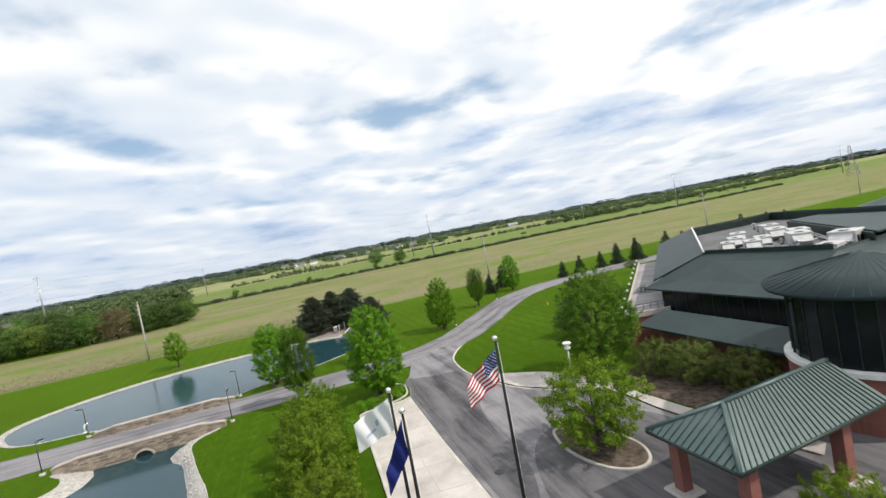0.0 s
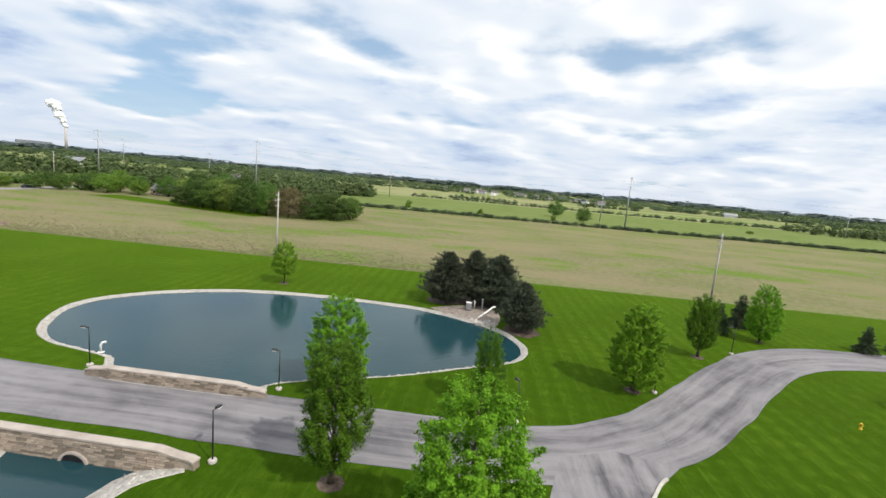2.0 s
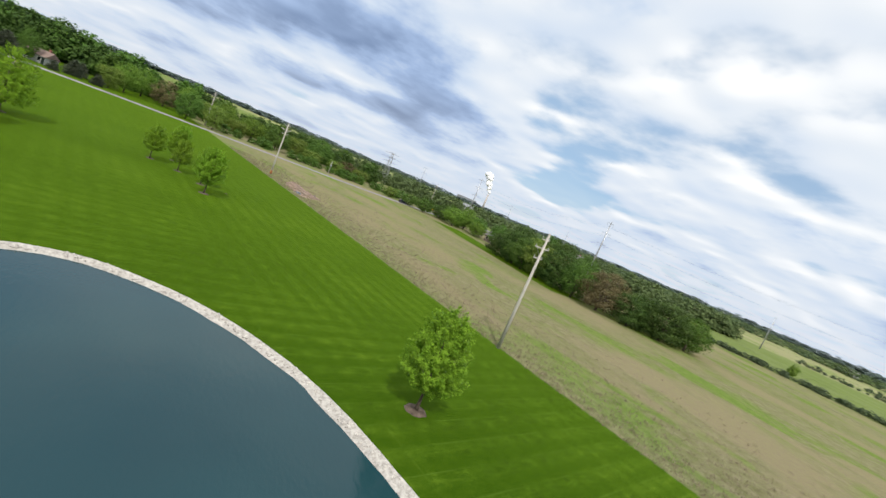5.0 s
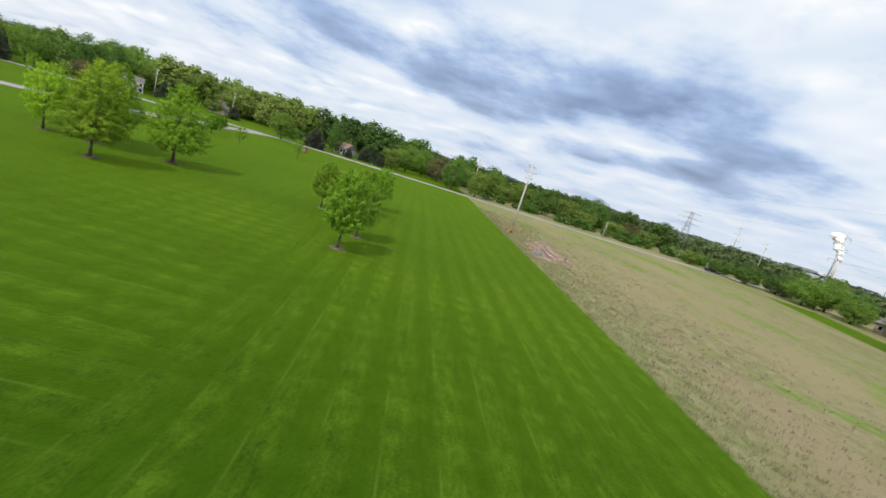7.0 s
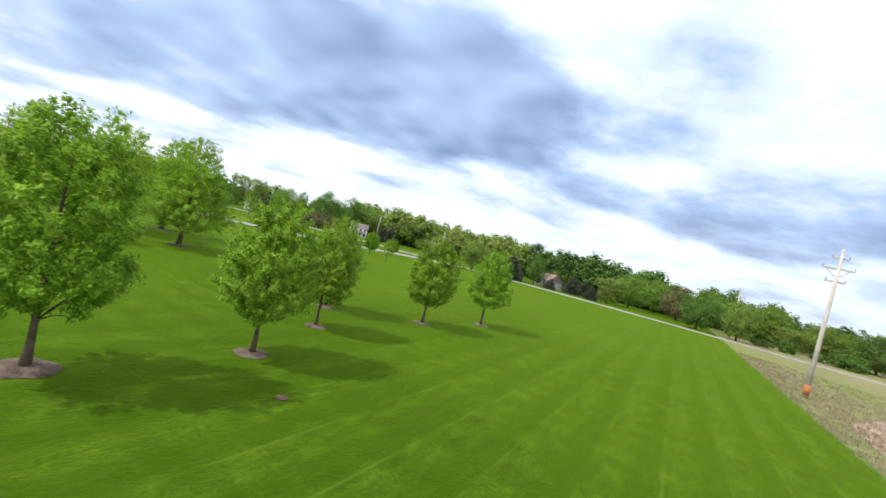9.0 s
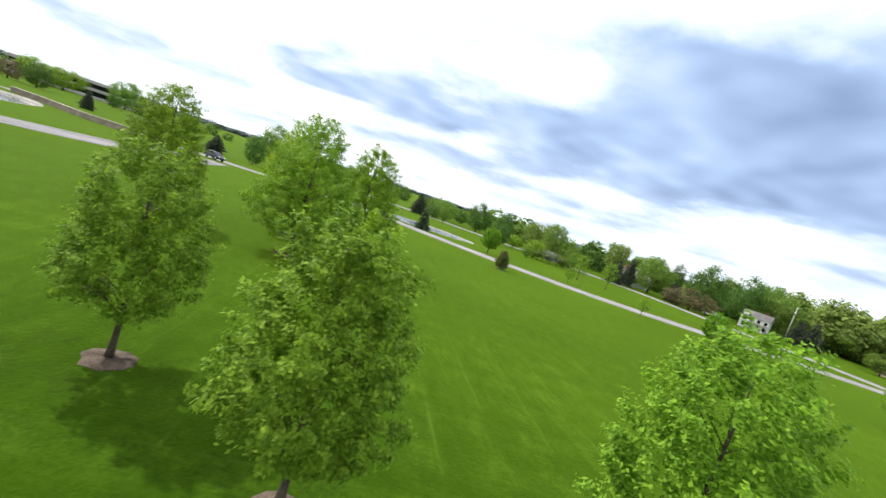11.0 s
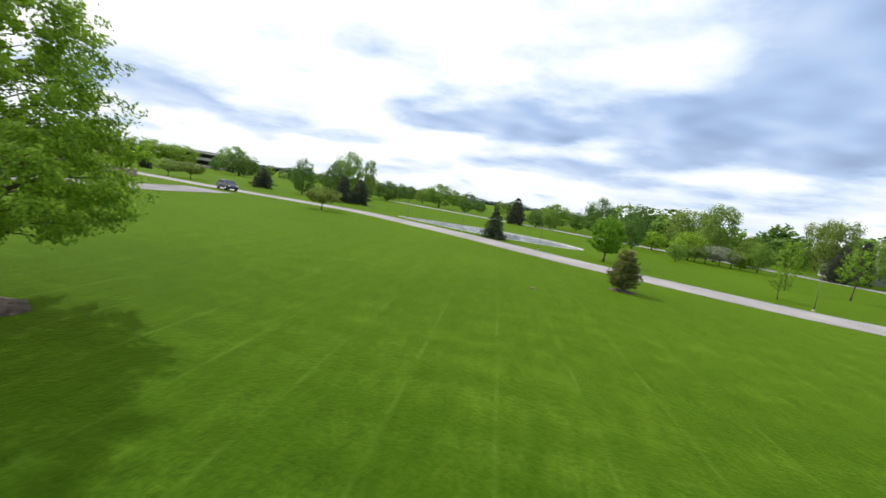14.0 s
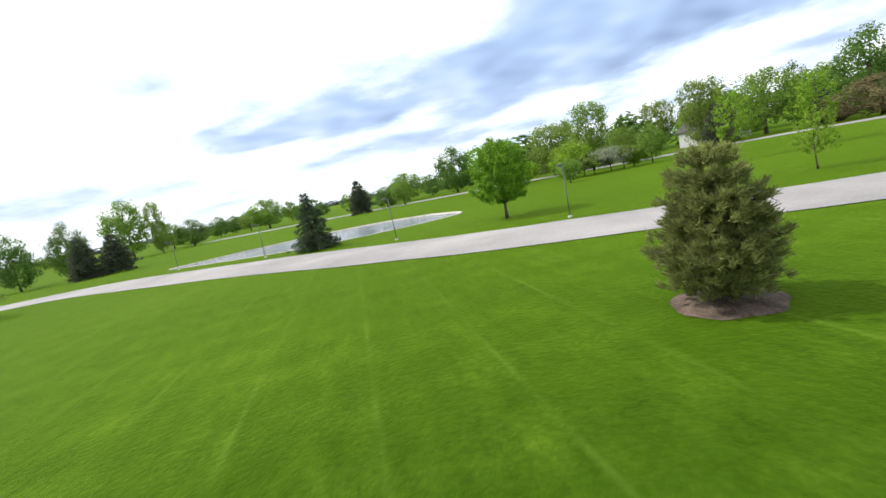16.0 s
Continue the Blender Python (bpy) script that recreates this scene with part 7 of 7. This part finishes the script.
# pond equipment
def pump_cabinet(x, y, turn):
    root = thing("pump_cabinet", "grey metal pump cabinet by the pond", "cabinet", pose(x, y, 0, 0, 0, turn))
    part("casing", boxes("casing", GREY_METAL, (0, 0, 0.62, 0.75, 0.5, 0.95), bevel=0.04), root)
    part("hood", boxes("hood", WHITE_PAINT, (0, 0, 1.16, 0.82, 0.56, 0.14), bevel=0.05), root, "white sloped hood")
    for s in (-0.26, 0.26):
        part("leg", boxes("leg", BLACK_METAL, (s, 0, 0.1, 0.08, 0.3, 0.24)), root)


pump_cabinet(-23.3, 80.3, 20)
for x, y, h in ((-22.9, 81.6, 1.1), (-21.9, 82.2, 1.4)):
    post = thing("service_post", "short pale service post beside the pump", "post", pose(x, y, 0))
    part("post", tube("post", UNIT_METAL, [(0, 0, 0), (0, 0, h - 0.1), (0, 0, h)], [0.13, 0.13, 0.08], 10), post)
    part("cap", boxes("cap", WHITE_PAINT, (0, 0, h + 0.03, 0.3, 0.2, 0.1)), post)
pipe = thing("outfall_pipe", "white bent outfall pipe leaning to the pond", "pipe", pose(-20.2, 79.6, 0))
part("pipe", tube("pipe", WHITE_PAINT, [(0.7, 1.0, 1.15), (0.45, 0.75, 1.2), (-0.5, -1.2, 0.28), (-0.8, -1.9, 0.1)], [0.11, 0.12, 0.12, 0.11], 10), pipe)
for x, y, t in ((-45.6, 45.6, 40),):
    spout = thing("aerator_spout", "small white bent aerator pipe on the bank", "pipe", pose(x, y, 0, 0, 0, t))
    part("pipe", tube("pipe", WHITE_PAINT, [(0, 0, -0.1), (0, 0, 0.7), (0.15, 0, 0.95), (0.42, 0, 0.98)], [0.1, 0.1, 0.1, 0.09], 8), spout)
    part("foot", boxes("foot", WHITE_PAINT, (0, 0, 0.03, 0.5, 0.34, 0.08)), spout)
PATCH = [(-28.2, 78.0), (-26.6, 80.2), (-24.8, 82.4), (-22.0, 83.6), (-19.6, 82.4), (-18.4, 79.6), (-17.9, 76.6), (-18.0, 75.0), (-22.0, 76.2), (-26.0, 76.8)]
PAD_GRAVEL = speckled("brownish_pad_gravel", (0.14, 0.115, 0.095), (0.36, 0.315, 0.28), 2.0, 0.9, fine=9.0, relief=0.8)
tagged(new("gravel_pad", sheet("gravel_pad", PATCH, 0.022, PAD_GRAVEL)), "gravel pad under the pond equipment", "gravel", kind="structure")
tagged(new("needle_litter", sheet("needle_litter", [(p.x, p.y) for p in spline([(-30.0, 81.0), (-27.0, 80.6), (-24.6, 83.0), (-20.6, 83.6), (-17.8, 85.0), (-20.0, 88.4), (-26.0, 88.6), (-30.4, 85.0)], 0.8, True)], 0.018, MULCH)), "brown needle litter under the pines", "mulch", kind="structure")
tagged(new("needle_litter", mulch_ring(2.3, 3)), "brown needle litter under the lone pine", "mulch", kind="structure").location = (-14.8, 76.0, 0)
stones("outfall_stones", [(-19.9 + rng.normal(0, 0.8), 76.2 + rng.normal(0, 0.5), 0.05 - 0.12 * abs(rng.normal()), rng.uniform(0.12, 0.32)) for _ in range(90)], STONE, "heap of pale boulders at the outfall")

# hydrant
hydrant = thing("fire_hydrant", "yellow fire hydrant on the lawn", "hydrant", pose(16.3, 69.1, 0) @ Matrix.Scale(0.72, 4))
part("barrel", tube("barrel", YELLOW, [(0, 0, 0), (0, 0, 0.08), (0, 0, 0.1), (0, 0, 0.62), (0, 0, 0.64), (0, 0, 0.72), (0, 0, 0.84)], [0.2, 0.2, 0.14, 0.14, 0.18, 0.16, 0.04], 12), hydrant)
for a in (0, 180):
    part("nozzle", tube("nozzle", YELLOW, [(0.1 * math.cos(radians(a)), 0.1 * math.sin(radians(a)), 0.48), (0.24 * math.cos(radians(a)), 0.24 * math.sin(radians(a)), 0.48)], [0.07, 0.07], 8), hydrant)
# manholes and bare spots in the turf
for x, y, r_ in ((-99.9, 59.6, 0.17), (-111.0, 4.83, 0.14), (1.2, 20.6, 0.32)):
    lid = thing("manhole_cover", "rusty round manhole cover", "manhole", pose(x, y, 0.0 if x < 0 else 0.035))
    part("lid", tube("lid", RUSTY if x < 0 else BLACK_METAL, [(0, 0, 0), (0, 0, 0.03), (0, 0, 0.035)], [r_, r_, r_ * 0.9], 16), lid)
EARTH = speckled("bare_earth", (0.16, 0.10, 0.075), (0.40, 0.30, 0.24), 0.5, 0.95, fine=5.0, relief=0.6)
tagged(new("bare_earth", sheet("bare_earth", [(p.x, p.y) for p in spline([(-135.0, 68.9), (-139.5, 69.0), (-144.0, 69.9), (-147.5, 71.2), (-143.1, 72.7), (-139.0, 73.3), (-135.9, 74.7), (-131.0, 76.4), (-127.6, 74.6), (-126.0, 72.0), (-129.2, 70.3), (-131.6, 69.9)], 0.6, True)], 0.02, EARTH)), "bare reddish earth patch with dry ruts at the meadow's edge", "earth", kind="structure")
MUD = speckled("damp_mud", (0.07, 0.05, 0.04), (0.16, 0.12, 0.095), 0.8, 0.8, fine=6.0, relief=0.5)
for pts, w in (([(-131.4, 74.4), (-134.5, 73.2), (-138.6, 72.2), (-142.6, 71.6)], 0.42), ([(-130.3, 73.0), (-133.2, 72.4), (-136.0, 71.6)], 0.62), ([(-129.4, 75.6), (-133.0, 75.3), (-136.4, 75.5)], 0.4)):
    tagged(new("rut", ribbon("rut", spline(pts, 0.5), w, 0.026, MUD, 0.5, 0.12)), "dark damp rut across the bare earth", "earth", kind="structure")
tagged(new("puddle", sheet("puddle", [(p.x, p.y) for p in spline([(-130.2, 70.6), (-131.5, 71.3), (-129.6, 72.0), (-127.6, 71.7), (-127.9, 71.1)], 0.3, True)], 0.03, WATER)), "small grey puddle in the bare earth", "water", kind="structure")


# houses, barn, sign, car, power station
def house(x, y, sx, sy, h, turn, wall, roof, label, gable=2.2, windows=3):
    root = thing("house", label, "house", pose(x, y, 0, 0, 0, turn))
    part("wall", boxes("wall", wall, (0, 0, h / 2, sx, sy, h), bevel=0.03), root)
    bm = bmesh.new()
    a, b = sx / 2 + 0.35, sy / 2 + 0.4
    v = [bm.verts.new(p) for p in ((-a, -b, h - 0.15), (a, -b, h - 0.15), (a, b, h - 0.15), (-a, b, h - 0.15), (-a, 0, h + gable), (a, 0, h + gable))]
    for f in ((0, 1, 5, 4), (2, 3, 4, 5), (1, 2, 5), (3, 0, 4), (3, 2, 1, 0)):
        bm.faces.new([v[i] for i in f])
    roof_ob = part("roof", finish(bm, "roof", roof), root, "pitched roof")
    part("chimney", boxes("chimney", BRICK, (sx * 0.25, sy * 0.12, h + gable, 0.6, 0.6, 1.3)), roof_ob)
    for s in (-1, 1):
        for k in range(windows):
            for z in ((h * 0.3, h * 0.75) if h > 4 else (h * 0.55,)):
                w = part("window", boxes("window", WHITE_PAINT, ((k - (windows - 1) / 2) * sx / windows, s * sy / 2, z, 1.1, 0.12, 1.3)), root, "white framed window")
                part("pane", boxes("pane", GLASS, ((k - (windows - 1) / 2) * sx / windows, s * (sy / 2 + 0.05), z, 0.9, 0.06, 1.1), bevel=0.0), w)
    part("door", boxes("door", DARK_TRIM, (sx * 0.42, -sy / 2 - 0.02, 1.0, 0.95, 0.08, 2.0)), root, "dark door")
    return root



def gabled_house(x, y, turn, label):
    """A two-storey house with a gable wing beside a roofed porch."""
    root = house(x, y, 8.6, 5.4, 4.7, turn, WHITE_PAINT, SHINGLE, label, 2.0, 4)
    wing = part("wing", boxes("wing", WHITE_PAINT, (-2.9, -3.6, 2.4, 2.8, 2.2, 4.8), bevel=0.03), root, "white gabled front wing")
    bm = bmesh.new()
    v = [bm.verts.new(p) for p in ((-4.6, -4.95, 4.7), (-2.9, -4.95, 6.3), (-1.2, -4.95, 4.7), (-4.6, -1.0, 4.7), (-2.9, -1.0, 6.3), (-1.2, -1.0, 4.7))]
    for f in ((0, 1, 4, 3), (1, 2, 5, 4), (0, 2, 1), (3, 4, 5), (0, 3, 5, 2)):
        bm.faces.new([v[i] for i in f])
    part("wing_roof", finish(bm, "wing_roof", SHINGLE), root, "grey shingled gable roof")
    part("gable_board", boxes("gable_board", WHITE_PAINT, (-2.9, -4.98, 5.2, 1.7, 0.06, 0.7)), wing)
    for z in (1.5, 3.6):
        w = part("window", boxes("window", WHITE_PAINT, (-2.9, -4.72, z, 1.3, 0.12, 1.5)), root, "white framed window")
        part("pane", boxes("pane", GLASS, (-2.9, -4.77, z, 1.05, 0.06, 1.25), bevel=0.0), w)
    part("porch_roof", boxes("porch_roof", SHINGLE, (1.4, -3.5, 2.6, 5.6, 1.8, 0.18)), root, "low grey porch roof")
    part("porch_floor", boxes("porch_floor", CONCRETE, (1.4, -3.5, 0.15, 5.6, 1.8, 0.3)), root)
    for k in range(4):
        part("post", boxes("post", WHITE_PAINT, (-1.0 + k * 1.65, -4.3, 1.4, 0.16, 0.16, 2.3)), root)
    root.scale = (0.70, 0.70, 0.70)
    return root


gabled_house(-179.8, -66.4, 145, "two-storey white gabled house with a porch among trees")
house(-207.5, -57.0, 9, 5, 2.6, 30, WALL_STONE, SHINGLE, "low pale house behind dark shrubs")
house(-209.0, -4.6, 6.5, 5, 2.4, 70, SIDING, BROWN_SHINGLE, "white house with a brown roof among dark conifers", 1.7, 2)
house(-152.0, -84.0, 10, 6, 3.0, 20, SIDING, SHINGLE, "low white house across the public road")
house(-196.0, 160.0, 9, 7, 2.8, 20, WALL_STONE, SHINGLE, "low brown farmhouse under trees")
house(-440.0, 256.0, 14, 10, 6.0, 30, WHITE_PAINT, GREY_METAL, "white barn with a metal roof", 4.0, 2)
house(-268.0, 262.0, 11, 8, 5.5, 30, RED_PAINT, SHINGLE, "red barn among trees", 3.5, 2)
for k in range(13):
    house(-330 + k * 23 + (k * 37) % 11, 800 + (k * 53) % 70, 13, 9, 5, (k * 31) % 90, WHITE_PAINT if k % 3 else SIDING, SHINGLE, "distant pale house on the far rise", 3.0, 2)
house(150, 900, 20, 9, 4, 10, SIDING, GREY_METAL, "distant white farm shed", 3.0, 2)

office = thing("campus_building", "grey concrete office block with dark window bands", "building", pose(96, -124, 0, 0, 0, 42))
for z in (0.6, 4.0, 7.2):
    part("concrete_band", boxes("concrete_band", CONCRETE, (0, 0, z, 46, 16, 1.3), bevel=0.05), office)
for z in (2.3, 5.6):
    part("window_band", boxes("window_band", GLASS, (0, 0, z, 45, 15, 2.2), bevel=0.0), office, "dark recessed window band")
for k in range(7):
    part("column", boxes("column", CONCRETE, (-21 + k * 7, -8.0, 3.9, 0.9, 0.5, 7.6)), office)

second_wall = thing("retaining_wall", "dark stone bridge wall on the campus road", "stone wall")
part("masonry", rail("masonry", WALL_STONE, spline([(-48.0, -12.0), (-40.0, -10.0), (-30.0, -12.0), (-20.0, -13.0)], 1.0), 0.45, -1.2, 0.9), second_wall)
part("coping", rail("coping", CAP_STONE, spline([(-48.0, -12.0), (-40.0, -10.0), (-30.0, -12.0), (-20.0, -13.0)], 1.0), 0.6, 0.9, 1.02), second_wall)

sign = thing("monument_sign", "low brick monument sign with a pale panel", "sign", pose(-165.3, 7.9, 0, 0, 0, 60))
part("base", boxes("base", BRICK, (0, 0, 0.75, 1.9, 0.6, 1.5)), sign)
part("panel", boxes("panel", CAP_STONE, (0, -0.32, 0.9, 1.5, 0.06, 0.8)), sign)
part("lettering_bar", boxes("lettering_bar", BLACK_METAL, (0, -0.36, 1.0, 1.1, 0.02, 0.12), (0, -0.36, 0.78, 0.9, 0.02, 0.1), bevel=0.0), sign)


def car(x, y, turn, paint, label):
    root = thing("car", label, "car", pose(x, y, 0.03, 0, 0, turn) @ Matrix.Scale(0.9, 4))
    side = [(-2.2, 0.35), (-2.25, 0.85), (-1.95, 1.0), (-1.35, 1.58), (0.55, 1.62), (1.15, 1.05), (2.05, 0.92), (2.25, 0.7), (2.25, 0.35)]
    bm = bmesh.new()
    rows = []
    for w in (-0.88, 0.88):
        rows.append([bm.verts.new((a, w * (0.84 if z > 1.1 else 1.0), z)) for a, z in side])
    n = len(side)
    for k in range(n):
        j = (k + 1) % n
        bm.faces.new((rows[0][k], rows[0][j], rows[1][j], rows[1][k]))
    bm.faces.new(rows[0][::-1])
    bm.faces.new(rows[1])
    body = part("body", finish(bm, "body", paint, bevel=0.07), root)
    for s in (-1, 1):
        part("side_window", mesh_of("side_window", [(-1.75, s * 0.86, 1.08), (0.95, s * 0.86, 1.08), (0.48, s * 0.765, 1.52), (-1.3, s * 0.765, 1.5)], [(0, 1, 2, 3)], GLASS), body)
        for a in (-1.35, 1.4):
            wheel = part("wheel", tube("wheel", BLACK_METAL, [(a, s * 0.92, 0.34), (a, s * 0.70, 0.34)], [0.34, 0.34], 16), root, "black tyre")
            part("rim", tube("rim", GREY_METAL, [(a, s * 0.94, 0.34), (a, s * 0.90, 0.34)], [0.2, 0.2], 12), wheel)
        part("headlight", boxes("headlight", WHITE_PAINT, (2.2, s * 0.65, 0.78, 0.12, 0.32, 0.16)), body)
        part("tail_light", boxes("tail_light", RED_PAINT, (-2.22, s * 0.7, 0.85, 0.1, 0.22, 0.26)), body)
    part("windscreen", mesh_of("windscreen", [(1.12, -0.78, 1.08), (1.12, 0.78, 1.08), (0.6, 0.68, 1.56), (0.6, -0.68, 1.56)], [(0, 1, 2, 3)], GLASS), body)
    part("rear_window", mesh_of("rear_window", [(-1.9, -0.75, 1.08), (-1.9, 0.75, 1.08), (-1.4, 0.66, 1.5), (-1.4, -0.66, 1.5)], [(0, 1, 2, 3)], GLASS), body)
    return root


CAR_DARK = speckled("dark_blue_car_paint", (0.02, 0.025, 0.04), (0.03, 0.036, 0.055), 2.0, 0.2, 0.3, relief=0.0, spec=0.6)
CAR_WHITE = speckled("white_car_paint", (0.68, 0.68, 0.68), (0.76, 0.76, 0.76), 2.0, 0.25, 0.0, relief=0.0, spec=0.6)
CAR_GREY = speckled("grey_blue_car_paint", (0.045, 0.055, 0.08), (0.07, 0.08, 0.11), 2.0, 0.22, 0.4, relief=0.0, spec=0.6)
car(-58.8, -18.6, 165, CAR_GREY, "grey-blue car on the campus road")
car(-166.5, -59.5, 130, CAR_WHITE, "white car parked by the far house")
car(-226.5, 124.0, 112, CAR_DARK, "dark car on the public road")
car(-250.0, 160.5, 124, CAR_DARK, "dark car on the public road")

# power station with a steam plume on the western horizon
plant = thing("power_station", "distant grey power station with a tall stack", "power station", pose(-2244, 1115, 0, 0, 0, 30))
part("boiler_house", boxes("boiler_house", GREY_METAL, (-40, 0, 15, 110, 40, 30), (20, 0, 10, 60, 40, 20), bevel=0.5), plant)
part("stack", tube("stack", CONCRETE, [(80, 0, 0), (80, 0, 90)], [5.5, 3.8], 14), plant, "tall pale concrete stack")
STEAM, st_nt, st_b = material("white_steam", 1.0, 0.0, 0.0)
st_nt.links.new(ramp(st_nt, noise_fac(st_nt, spot(st_nt), 0.02, 3.0), [(0.3, (0.82, 0.84, 0.88)), (0.7, (0.90, 0.91, 0.93))]), st_b.inputs["Base Color"])
bm = bmesh.new()
for k in range(34):
    t = k / 33
    bmesh.ops.create_icosphere(bm, subdivisions=3, radius=4.5 + 10 * t + rng.uniform(-1, 2), matrix=Matrix.Translation((80 - 42 * t + rng.normal(0, 1.5 + 5 * t), rng.normal(0, 4), 95 + 92 * t + rng.normal(0, 2))))
for v in bm.verts:
    p = v.co.copy()
    v.co += Vector((noise.noise(p * 0.07), noise.noise(p * 0.07 + Vector((9, 0, 0))), noise.noise(p * 0.07 + Vector((0, 9, 0))))) * 8 + Vector((noise.noise(p * 0.2), noise.noise(p * 0.2 + Vector((9, 0, 0))), noise.noise(p * 0.2 + Vector((0, 9, 0))))) * 3
tagged(new("steam_plume", finish(bm, "steam_plume", STEAM, True)), "white billowing steam plume from the stack", "steam", kind="stuff").matrix_basis = plant.matrix_basis
